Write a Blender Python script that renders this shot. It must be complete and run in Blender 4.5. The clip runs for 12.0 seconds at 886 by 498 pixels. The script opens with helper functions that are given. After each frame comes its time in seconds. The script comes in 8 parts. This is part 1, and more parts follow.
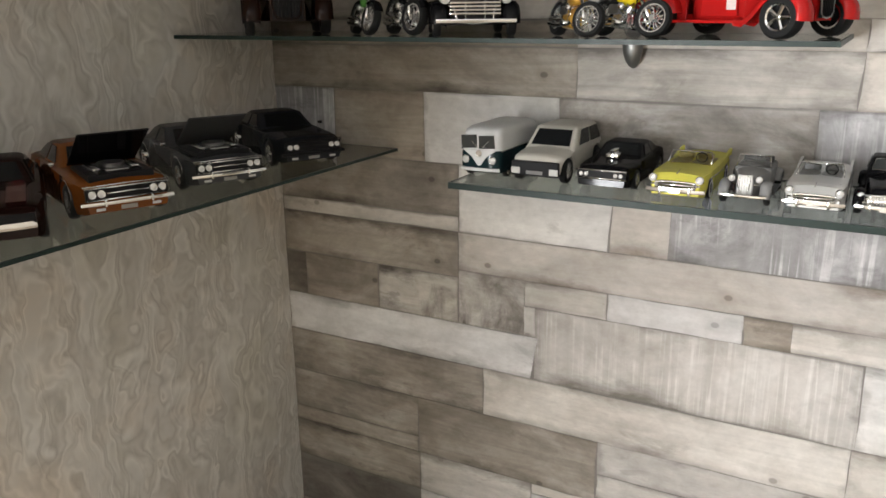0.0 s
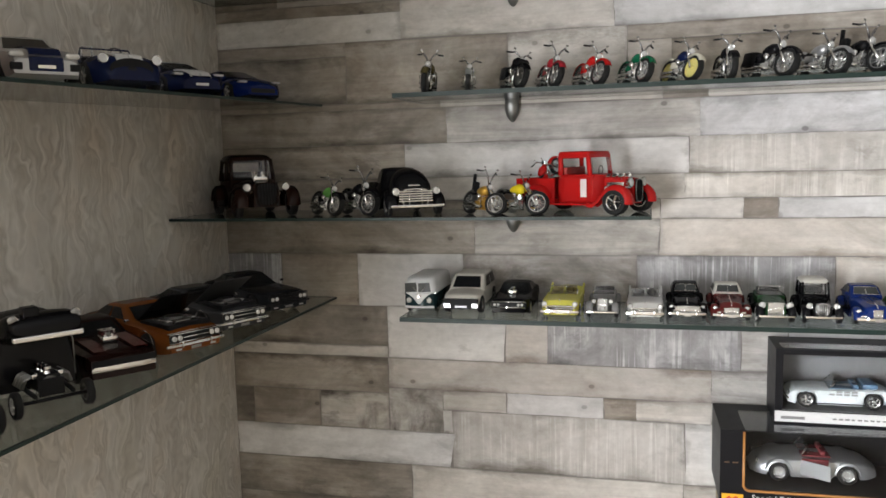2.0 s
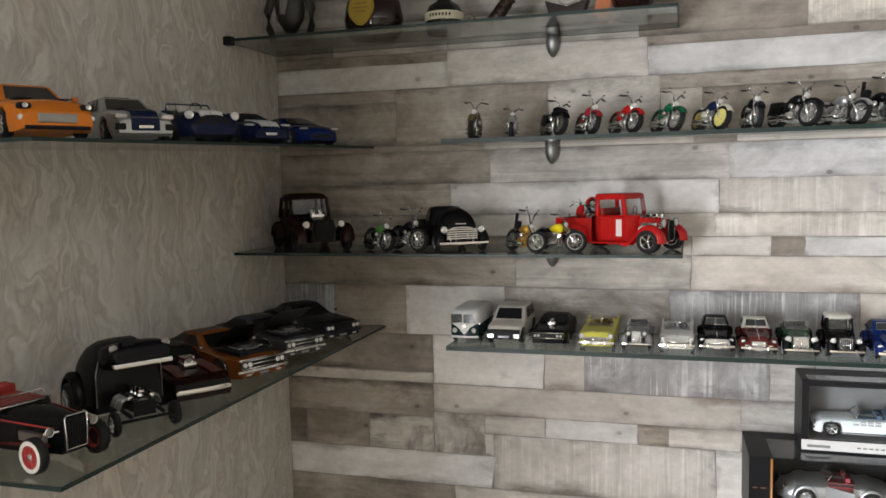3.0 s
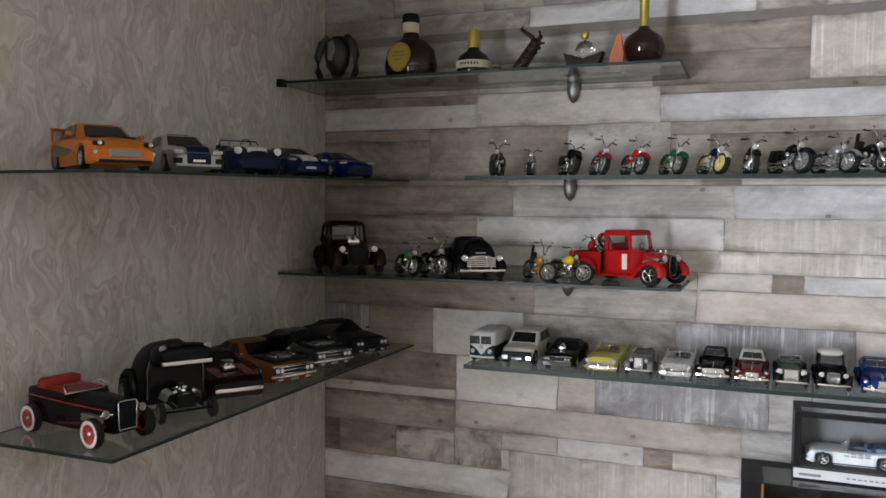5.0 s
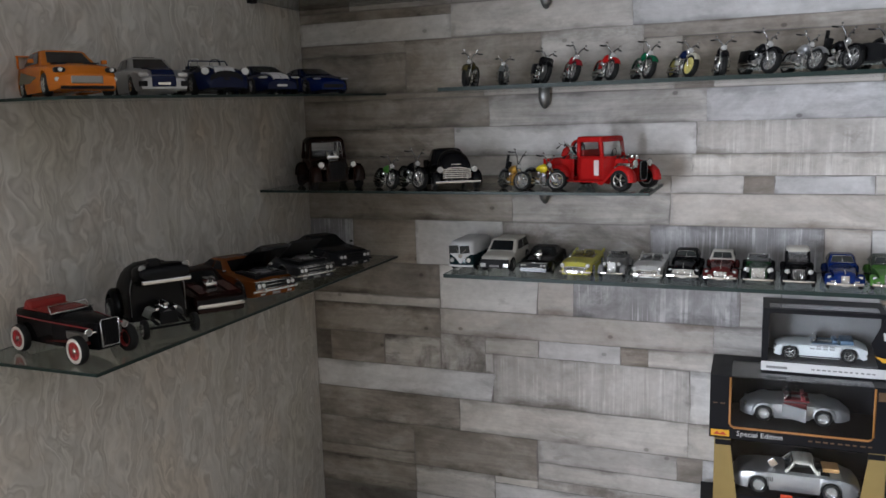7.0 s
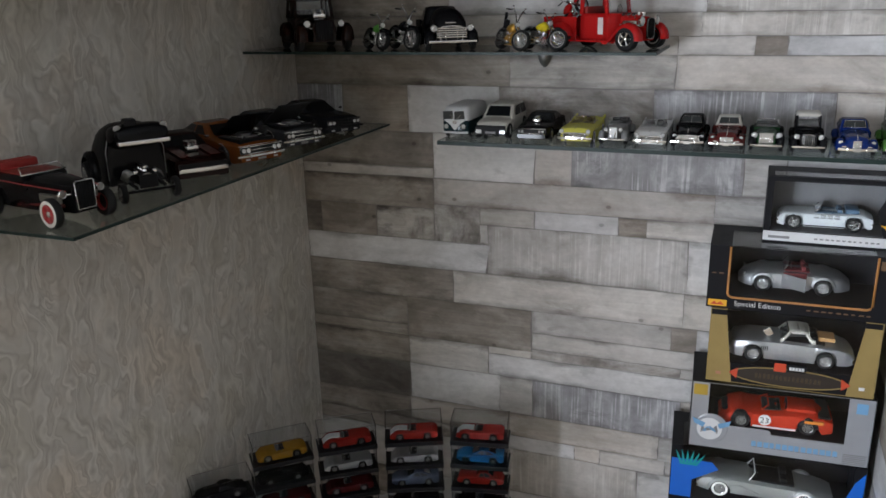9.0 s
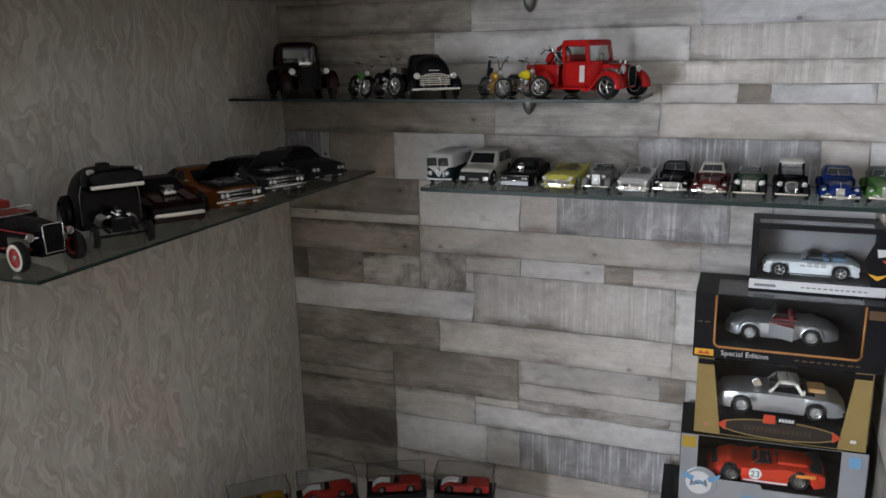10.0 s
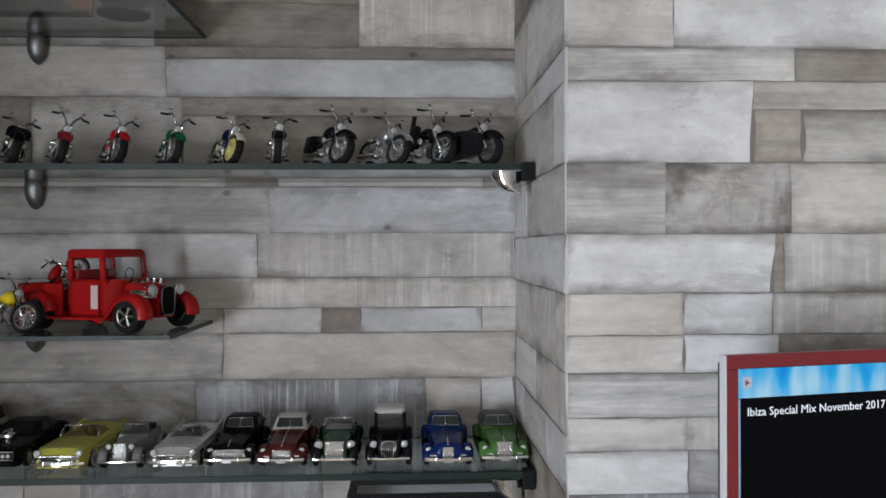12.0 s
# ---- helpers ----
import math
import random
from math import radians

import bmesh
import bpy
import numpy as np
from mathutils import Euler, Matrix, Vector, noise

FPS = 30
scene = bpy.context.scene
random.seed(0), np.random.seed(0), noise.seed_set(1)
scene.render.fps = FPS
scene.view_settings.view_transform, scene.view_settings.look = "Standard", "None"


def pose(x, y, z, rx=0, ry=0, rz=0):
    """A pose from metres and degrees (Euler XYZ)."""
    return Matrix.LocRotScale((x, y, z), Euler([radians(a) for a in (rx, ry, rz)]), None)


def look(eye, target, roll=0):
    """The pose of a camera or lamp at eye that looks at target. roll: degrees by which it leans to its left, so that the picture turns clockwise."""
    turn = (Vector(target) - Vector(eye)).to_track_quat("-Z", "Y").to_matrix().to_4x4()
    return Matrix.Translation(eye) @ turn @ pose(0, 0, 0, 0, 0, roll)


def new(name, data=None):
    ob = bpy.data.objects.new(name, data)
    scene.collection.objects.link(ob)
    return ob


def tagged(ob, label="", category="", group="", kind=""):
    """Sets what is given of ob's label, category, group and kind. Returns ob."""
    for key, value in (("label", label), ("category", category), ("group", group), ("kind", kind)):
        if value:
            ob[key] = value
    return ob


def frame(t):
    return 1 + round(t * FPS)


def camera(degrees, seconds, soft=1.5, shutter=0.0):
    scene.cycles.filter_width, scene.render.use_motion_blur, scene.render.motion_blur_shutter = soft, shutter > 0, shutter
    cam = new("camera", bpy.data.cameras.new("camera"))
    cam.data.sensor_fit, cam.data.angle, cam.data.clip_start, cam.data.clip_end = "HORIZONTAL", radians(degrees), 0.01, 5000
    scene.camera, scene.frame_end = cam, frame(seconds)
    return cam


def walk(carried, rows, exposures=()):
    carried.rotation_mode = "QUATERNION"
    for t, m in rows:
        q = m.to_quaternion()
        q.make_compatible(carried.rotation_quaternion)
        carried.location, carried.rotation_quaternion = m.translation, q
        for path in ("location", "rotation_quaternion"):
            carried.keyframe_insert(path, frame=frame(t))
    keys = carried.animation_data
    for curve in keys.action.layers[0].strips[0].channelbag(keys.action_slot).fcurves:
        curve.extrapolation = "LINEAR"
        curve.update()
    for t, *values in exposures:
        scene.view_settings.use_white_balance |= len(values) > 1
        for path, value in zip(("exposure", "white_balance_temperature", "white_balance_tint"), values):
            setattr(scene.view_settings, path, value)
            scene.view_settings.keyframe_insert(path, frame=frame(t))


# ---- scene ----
# ---- camera and walk: yaw, pitch, roll in degrees ----
cam = camera(57.5, 12.0, soft=1.6)
PATH = [
    (0, 0.936, -1.097, 1.774, 29.05, -16.78, -0.65),
    (0.5, 0.978, -1.173, 1.826, 28.34, -11.66, -1.97),
    (1, 0.934, -1.281, 1.831, 21.44, -10.31, -1.50),
    (1.5, 0.899, -1.420, 1.832, 15.85, -10.39, -1.95),
    (2, 0.881, -1.565, 1.841, 14.41, -6.52, -1.40),
    (2.5, 0.876, -1.654, 1.846, 14.69, -5.23, -0.81),
    (3, 0.889, -1.675, 1.877, 16.77, -4.91, -1.25),
    (3.2, 0.905, -1.677, 1.881, 16.51, -3.03, -1.16),
    (4.8, 0.949, -1.803, 1.910, 21.32, -2.70, 0.41),
    (5, 1.016, -1.792, 1.884, 21.23, -2.85, 0.49),
    (5.5, 1.048, -1.831, 1.861, 17.40, -4.47, 0.08),
    (6, 1.058, -1.824, 1.875, 20.23, -5.02, -1.53),
    (6.5, 1.058, -1.813, 1.878, 21.53, -6.09, -1.20),
    (6.7, 1.091, -1.799, 1.889, 22.01, -7.40, -1.32),
    (8.3, 1.065, -1.804, 1.865, 19.69, -12.83, -1.53),
    (8.5, 1.083, -1.769, 1.862, 20.42, -13.43, -1.74),
    (9, 1.066, -1.751, 1.847, 21.54, -17.53, -1.44),
    (9.5, 1.066, -1.737, 1.832, 21.78, -21.51, -1.42),
    (10, 1.100, -1.721, 1.836, 21.73, -14.01, -1.26),
    (10.5, 1.123, -1.631, 1.847, 21.20, -5.39, -0.39),
    (11, 1.160, -1.404, 1.892, 17.74, -2.52, -0.36),
    (11.5, 1.129, -1.276, 1.855, 5.45, -1.52, -0.01),
    (12, 1.181, -1.236, 1.845, -2.45, -0.10, -0.20),
]
EXPOSURES = [(0.0, 0.96, 6650, 12), (0.5, 0.80, 6580, 12), (1.0, 0.82, 6550, 12), (1.5, 0.72, 6500, 12.5), (2.5, 0.61, 6600, 12), (5.5, 0.22, 6080, 14), (6.5, 0.10, 5950, 14), (8.5, -0.04, 5980, 13), (9.5, -0.08, 5980, 12.5), (11.0, -0.24, 6250, 13.5), (11.5, -0.30, 6000, 13.5), (12.0, -0.39, 6050, 12.5)]

walk(cam, [(t, Matrix.Translation((x, y, z)) @ pose(0, 0, 0, 90 + pitch, 0, yaw) @ pose(0, 0, 0, 0, 0, roll)) for t, x, y, z, yaw, pitch, roll in PATH],
     exposures=EXPOSURES)

# ---- daylight: an overcast sky that comes in by the window of the left-hand wall ----
world = bpy.data.worlds.new("sky")
scene.world = world
world.use_nodes = True
wn = world.node_tree.nodes
sky = wn.new("ShaderNodeTexSky")
sky.sky_type, sky.sun_disc = "NISHITA", False
sky.sun_elevation, sky.sun_rotation = radians(38), radians(-90)
world.node_tree.links.new(sky.outputs[0], wn["Background"].inputs[0])
wn["Background"].inputs[1].default_value = 0.1


def area_lamp(name, m, w, h, watts, colour):
    d = bpy.data.lights.new(name, "AREA")
    d.shape, d.size, d.size_y, d.energy, d.color = "RECTANGLE", w, h, watts, colour
    ob = new(name, d)
    ob.matrix_world = m
    return ob


# light of the sky in the window opening (window: y WIN_Y, z WIN_Z)
WIN_Y, WIN_Z = (-3.5, -2.1), (0.85, 2.15)
area_lamp("window_light", look((-0.185, sum(WIN_Y) / 2, sum(WIN_Z) / 2), (1.0, sum(WIN_Y) / 2, sum(WIN_Z) / 2)),
          WIN_Y[1] - WIN_Y[0] - 0.1, WIN_Z[1] - WIN_Z[0] - 0.1, 180, (0.93, 0.97, 1.0))

# ---- materials ----
MATS = {}


def nodes_of(name):
    m = bpy.data.materials.new(name)
    m.use_nodes = True
    nt = m.node_tree
    return m, nt, nt.nodes["Principled BSDF"]


def ramp(nt, fac, stops):
    r = nt.nodes.new("ShaderNodeValToRGB")
    els = r.color_ramp.elements
    while len(els) < len(stops):
        els.new(0.5)
    for e, (p, c) in zip(els, stops):
        e.position, e.color = p, (*c, 1)
    nt.links.new(fac, r.inputs[0])
    return r.outputs[0]


def noise_tex(nt, vec, scale, detail=4, rough=0.55, distort=0.0):
    n = nt.nodes.new("ShaderNodeTexNoise")
    n.inputs["Scale"].default_value, n.inputs["Detail"].default_value = scale, detail
    n.inputs["Roughness"].default_value, n.inputs["Distortion"].default_value = rough, distort
    nt.links.new(vec, n.inputs["Vector"])
    return n.outputs["Fac"]


def mapped(nt, scale, shift=0.0):
    """Object coordinates, stretched, moved by the object's own random number."""
    tc, mp = nt.nodes.new("ShaderNodeTexCoord"), nt.nodes.new("ShaderNodeMapping")
    mp.inputs["Scale"].default_value = scale
    nt.links.new(tc.outputs["Object"], mp.inputs["Vector"])
    if shift:
        oi, mu = nt.nodes.new("ShaderNodeObjectInfo"), nt.nodes.new("ShaderNodeMath")
        mu.operation, mu.inputs[1].default_value = "MULTIPLY", shift
        nt.links.new(oi.outputs["Random"], mu.inputs[0])
        nt.links.new(mu.outputs[0], mp.inputs["Location"])
    return mp.outputs[0]


def mix(nt, fac, a, b, how="MIX"):
    m = nt.nodes.new("ShaderNodeMix")
    m.data_type, m.blend_type = "RGBA", how
    for v, s in ((fac, 0), (a, 6), (b, 7)):
        if isinstance(v, bpy.types.NodeSocket):
            nt.links.new(v, m.inputs[s])
        elif s == 0:
            m.inputs[0].default_value = v
        else:
            m.inputs[s].default_value = (*v, 1)
    return m.outputs[2]


def bump(nt, bsdf, height, strength, distance=0.001):
    b = nt.nodes.new("ShaderNodeBump")
    b.inputs["Strength"].default_value, b.inputs["Distance"].default_value = strength, distance
    nt.links.new(height, b.inputs["Height"])
    nt.links.new(b.outputs[0], bsdf.inputs["Normal"])


def plain(name, colour, rough=0.5, metal=0.0, vary=0.12, scale=60, coat=0.0, relief=0.0, spec=0.5):
    """A surface of one material with fine unevenness in colour and gloss."""
    if name in MATS:
        return MATS[name]
    m, nt, b = nodes_of(name)
    vec = mapped(nt, (1, 1, 1), 7.0)
    n = noise_tex(nt, vec, scale, 5)
    n2 = noise_tex(nt, vec, scale * 0.13, 2)
    lo, hi = [c * (1 - vary) for c in colour], [min(1, c * (1 + vary)) for c in colour]
    c = mix(nt, n, lo, hi)
    c = mix(nt, n2, c, mix(nt, 1.0, c, (0.82, 0.82, 0.82), "MULTIPLY"))
    nt.links.new(c, b.inputs["Base Color"])
    r = nt.nodes.new("ShaderNodeMapRange")
    r.inputs["To Min"].default_value, r.inputs["To Max"].default_value = max(0.02, rough * 0.8), min(1, rough * 1.2)
    nt.links.new(n, r.inputs["Value"])
    nt.links.new(r.outputs[0], b.inputs["Roughness"])
    b.inputs["Metallic"].default_value = metal
    b.inputs["Specular IOR Level"].default_value = spec
    b.inputs["Coat Weight"].default_value, b.inputs["Coat Roughness"].default_value = coat, 0.06
    if relief:
        bump(nt, b, n, relief)
    MATS[name] = m
    return m


def paint(name, colour, rough=0.35):
    return plain(name, colour, rough, 0.0, 0.06, 90, coat=0.3 if max(colour) < 0.05 else 0.5, spec=0.0)


def glass(name, colour, rough=0.02, ior=1.45):
    if name in MATS:
        return MATS[name]
    m, nt, b = nodes_of(name)
    b.inputs["Base Color"].default_value = (*colour, 1)
    b.inputs["Transmission Weight"].default_value, b.inputs["Roughness"].default_value, b.inputs["IOR"].default_value = 1.0, rough, ior
    MATS[name] = m
    return m


CHROME = plain("chrome", (0.82, 0.82, 0.81), 0.09, 1.0, 0.05)
BRIGHT = plain("polished_alloy", (0.66, 0.66, 0.65), 0.2, 0.85, 0.08)
STEEL = plain("brushed_steel", (0.30, 0.30, 0.29), 0.36, 1.0, 0.1)
RUBBER = plain("tyre_rubber", (0.012, 0.012, 0.012), 0.7, 0, 0.2, spec=0.2)
WHITE_RUBBER = plain("white_wall_rubber", (0.75, 0.73, 0.68), 0.6)
DARK_GLASS = plain("tinted_window", (0.012, 0.013, 0.014), 0.08, 0, 0.1, spec=0.3)
SMOKE_GLASS = plain("smoky_window", (0.042, 0.045, 0.044), 0.08, 0, 0.3, 30, spec=0.5)
BLACK_PLASTIC = plain("black_plastic", (0.011, 0.011, 0.012), 0.45, spec=0.1)
LAMP_GLASS = plain("headlight_lens", (0.6, 0.6, 0.58), 0.12, 0.3)
SHELF_GLASS = glass("shelf_glass", (0.60, 0.66, 0.64), 0.05)
EDGE_GLASS = plain("green_glass_edge", (0.012, 0.026, 0.022), 0.4, 0, 0.3, spec=0.25)
CLEAR = glass("clear_film", (0.97, 0.98, 0.98))


# ---- mesh helpers ----
def part(name, bm, material, parent, label="", smooth=None, m=None):
    """Links a bmesh as one mesh object under a thing or a part (or at the top, with no parent)."""
    me = bpy.data.meshes.new(name)
    if smooth is not None:
        for f in bm.faces:
            f.smooth = True
        for e in bm.edges:
            if len(e.link_faces) == 2 and e.calc_face_angle(0) > radians(smooth):
                e.smooth = False
    bm.to_mesh(me)
    bm.free()
    for mm in material if isinstance(material, (list, tuple)) else (material,):
        me.materials.append(mm)
    ob = new(name, me)
    if parent is not None:
        ob.parent = parent
    if m is not None:
        ob.matrix_basis = m
    if label:
        ob["label"] = label
    return ob


def thing(name, label, category, m=None, group="", kind=""):
    ob = new(name)
    ob.empty_display_size = 0.02
    if m is not None:
        ob.matrix_basis = m
    return tagged(ob, label, category, group, kind)


def box(bm, x0, x1, y0, y1, z0, z1, bevel=0.0, segs=2):
    vs = [bm.verts.new((x, y, z)) for x in (x0, x1) for y in (y0, y1) for z in (z0, z1)]
    fs = [bm.faces.new([vs[i] for i in q]) for q in ((0, 1, 3, 2), (4, 6, 7, 5), (0, 4, 5, 1), (2, 3, 7, 6), (0, 2, 6, 4), (1, 5, 7, 3))]
    if bevel:
        es = list({e for f in fs for e in f.edges})
        bmesh.ops.bevel(bm, geom=es, offset=bevel, segments=segs, affect="EDGES", profile=0.5)
    return bm


def tube(bm, pts, r, n=8, closed=False, r_end=None):
    """A round bar along points."""
    pts = [Vector(p) for p in pts]
    rings = []
    up = Vector((0, 0, 1))
    for i, p in enumerate(pts):
        a = pts[max(i - 1, 0)] if not closed else pts[i - 1]
        b = pts[min(i + 1, len(pts) - 1)] if not closed else pts[(i + 1) % len(pts)]
        d = (b - a).normalized()
        u = d.cross(up)
        if u.length < 0.05:
            u = d.cross(Vector((1, 0, 0)))
        u.normalize()
        v = u.cross(d)
        rr = r if r_end is None else r + (r_end - r) * i / max(1, len(pts) - 1)
        rings.append([bm.verts.new(p + rr * (math.cos(2 * math.pi * k / n) * u + math.sin(2 * math.pi * k / n) * v)) for k in range(n)])
    for i in range(len(rings) if closed else len(rings) - 1):
        a, b = rings[i], rings[(i + 1) % len(rings)]
        for k in range(n):
            bm.faces.new((a[k], a[(k + 1) % n], b[(k + 1) % n], b[k]))
    if not closed:
        bm.faces.new(rings[0][::-1])
        bm.faces.new(rings[-1])
    return bm


def lathe(bm, profile, n=16, axis="Z", at=(0, 0, 0), caps=True):
    """Turns (radius, height) pairs round an axis."""
    at = Vector(at)
    rings = []
    for r, h in profile:
        ring = []
        for k in range(n if r > 1e-6 else 1):
            a = 2 * math.pi * k / n
            c, s = r * math.cos(a), r * math.sin(a)
            p = {"Z": (c, s, h), "Y": (c, h, s), "X": (h, c, s)}[axis]
            ring.append(bm.verts.new(at + Vector(p)))
        rings.append(ring)
    for a, b in zip(rings, rings[1:]):
        for k in range(n):
            q = [a[k % len(a)], a[(k + 1) % len(a)], b[(k + 1) % len(b)], b[k % len(b)]]
            q = list(dict.fromkeys(q))
            if len(q) > 2:
                bm.faces.new(q)
    for ring in (rings[0], rings[-1]):
        if caps and len(ring) > 2:
            bm.faces.new(ring)
    bmesh.ops.recalc_face_normals(bm, faces=bm.faces)
    return bm


def loft(bm, rings, cap=True, closed=True):
    """Skins rings of equal length."""
    vr = [[bm.verts.new(p) for p in r] for r in rings]
    n = len(vr[0])
    for a, b in zip(vr, vr[1:]):
        for k in range(n if closed else n - 1):
            q = list(dict.fromkeys((a[k], a[(k + 1) % n], b[(k + 1) % n], b[k])))
            bm.faces.new(q)
    if cap:
        bm.faces.new(vr[0][::-1])
        bm.faces.new(vr[-1])
    bmesh.ops.recalc_face_normals(bm, faces=bm.faces)
    return bm


def prism(bm, outline, y0, y1, bevel=0.0):
    """An outline in x, z pushed from y0 to y1."""
    a = [bm.verts.new((x, y0, z)) for x, z in outline]
    b = [bm.verts.new((x, y1, z)) for x, z in outline]
    n = len(a)
    bm.faces.new(a)
    bm.faces.new(b[::-1])
    for k in range(n):
        bm.faces.new((a[k], b[k], b[(k + 1) % n], a[(k + 1) % n]))
    bmesh.ops.recalc_face_normals(bm, faces=bm.faces)
    if bevel:
        bmesh.ops.bevel(bm, geom=list(bm.edges), offset=bevel, segments=2, affect="EDGES", profile=0.5)
    return bm


def B():
    return bmesh.new()

# ---- room ----
XR, YF, CEIL = 1.346, -0.395, 2.55
EAST, SOUTH = 3.6, -4.0


def wallpaper_swirl():
    """Embossed paper: broken upright strokes, a pale and a dark edge to each, over soft tints."""
    m, nt, b = nodes_of("swirl_wallpaper")
    vec = mapped(nt, (1, 1, 1))
    warp = nt.nodes.new("ShaderNodeTexNoise")
    warp.inputs["Scale"].default_value, warp.inputs["Detail"].default_value = 9.0, 3.0
    nt.links.new(vec, warp.inputs["Vector"])
    add = nt.nodes.new("ShaderNodeVectorMath")
    add.operation = "MULTIPLY_ADD"
    add.inputs[1].default_value = (0.10, 0.10, 0.06)
    nt.links.new(warp.outputs["Color"], add.inputs[0])
    nt.links.new(vec, add.inputs[2])

    def strokes(scale, shift, detail):
        mp = nt.nodes.new("ShaderNodeMapping")
        mp.inputs["Scale"].default_value, mp.inputs["Location"].default_value = scale, (shift, shift, shift)
        nt.links.new(add.outputs[0], mp.inputs["Vector"])
        return noise_tex(nt, mp.outputs[0], 1.0, detail, 0.5, 0.9)

    base, pale, dark = (0.582, 0.557, 0.522), (0.738, 0.715, 0.678), (0.412, 0.385, 0.35)
    one = strokes((13.5, 13.5, 3.1), 0.0, 1.6)
    two = strokes((22, 22, 4.4), 7.3, 1.4)
    c = ramp(nt, one, [(0.30, base), (0.345, dark), (0.385, pale), (0.43, base), (0.465, pale), (0.50, dark), (0.535, base), (0.57, dark), (0.61, pale), (0.655, base), (0.69, dark), (0.73, base)])
    d = ramp(nt, two, [(0.34, base), (0.39, pale), (0.43, dark), (0.47, base), (0.52, dark), (0.56, pale), (0.60, base), (0.65, dark), (0.70, base)])
    where = ramp(nt, noise_tex(nt, vec, 11.0, 3, 0.6), [(0.42, (0.12, 0.12, 0.12)), (0.60, (0.88, 0.88, 0.88))])
    c = mix(nt, where, c, d)
    worn = ramp(nt, noise_tex(nt, vec, 17.0, 4, 0.65), [(0.42, (0.05, 0.05, 0.05)), (0.66, (0.6, 0.6, 0.6))])
    c = mix(nt, worn, c, base)
    tint = noise_tex(nt, vec, 4.5, 4, 0.6)
    c = mix(nt, 1.0, c, ramp(nt, tint, [(0.36, (1.0, 0.95, 0.88)), (0.52, (0.97, 0.98, 0.97)), (0.66, (0.90, 0.90, 0.84))]), "MULTIPLY")
    fine = noise_tex(nt, vec, 420, 2)
    nt.links.new(c, b.inputs["Base Color"])
    b.inputs["Roughness"].default_value = 0.6
    bump(nt, b, mix(nt, 0.3, one, fine), 0.35, 0.0008)
    return m


SWIRL = wallpaper_swirl()
PLASTER = plain("ceiling_paint", (0.50, 0.49, 0.47), 0.85, 0, 0.05, 25, relief=0.15)
ROOM_PAPER = plain("beige_wallpaper", (0.30, 0.262, 0.21), 0.8, 0, 0.08, 20)
SEAM = plain("dark_joint_print", (0.19, 0.175, 0.16), 0.7, 0, 0.3, 40)
FLOORING = plain("floor_boards", (0.26, 0.205, 0.15), 0.5, 0, 0.25, 12)


def slab(name, x0, x1, y0, y1, z0, z1, material, label):
    return tagged(part(name, box(B(), x0, x1, y0, y1, z0, z1), material, None), label, "", "", "structure")


wall_north = slab("wall_north", 0, XR, 0.0, 0.15, 0, CEIL, SEAM, "wall papered with a whitewashed plank print")
wall_return = slab("wall_return", XR, XR + 0.10, YF + 0.10, 0.15, 0, CEIL, SEAM, "short return wall papered with plank print")
wall_chimney = slab("wall_chimney", XR, EAST, YF, YF + 0.10, 0, CEIL, SEAM, "projecting wall papered with whitewashed plank print")
bm = B()
y0, y1, z0, z1 = *WIN_Y, *WIN_Z
box(bm, -0.20, 0, y1, 0.15, 0, CEIL)
box(bm, -0.20, 0, SOUTH, y0, 0, CEIL)
box(bm, -0.20, 0, y0, y1, 0, z0)
box(bm, -0.20, 0, y0, y1, z1, CEIL)
wall_west = tagged(part("wall_west", bm, SWIRL, None), "wall with grey-beige swirling wood-grain wallpaper", "", "", "structure")
slab("wall_south", -0.15, EAST + 0.15, SOUTH - 0.15, SOUTH, 0, CEIL, ROOM_PAPER, "plain papered wall")
slab("wall_east", EAST, EAST + 0.15, SOUTH, YF + 0.10, 0, CEIL, ROOM_PAPER, "plain papered wall")
slab("floor", -0.15, EAST + 0.15, SOUTH - 0.15, 0.15, -0.12, 0, FLOORING, "brown floor")
slab("ceiling", -0.15, EAST + 0.15, SOUTH - 0.15, 0.15, CEIL, CEIL + 0.12, PLASTER, "plain white ceiling")
bm = lathe(B(), [(0.0022, 0), (0.0022, CEIL)], 10, "Z")
tagged(part("trim_corner", bm, plain("worn_white_edge", (0.56, 0.55, 0.53), 0.6, 0, 0.12, 60), None, smooth=50, m=pose(XR + 0.0015, YF + 0.0015, 0)), "pale worn edge of the wall's outer corner", "", "", "structure")

# ---- glass shelves ----
DARK_STEEL = plain("dark_brushed_steel", (0.26, 0.265, 0.26), 0.42, 0.9, 0.15)


def holder(shelf, x, d):
    """A drop-shaped metal bracket on the wall that grips the pane."""
    rings = []
    for f, w, y in ((0, 0.004, 0.0), (0.06, 0.0085, 0.0), (0.2, 0.0125, 0.0), (0.4, 0.014, 0.0), (0.6, 0.0135, 0.0), (0.8, 0.0105, 0.0), (0.94, 0.006, 0.0), (1.0, 0.002, 0.0)):
        z = 0.014 - 0.055 * f
        rings.append([(x + w * math.cos(a), d - 0.001 - w * 0.62 * (1 + math.sin(a)) , z) for a in np.linspace(0, 2 * math.pi, 13)[:-1]])
    part("bracket", loft(B(), rings), DARK_STEEL, shelf, "drop-shaped steel bracket", smooth=50)


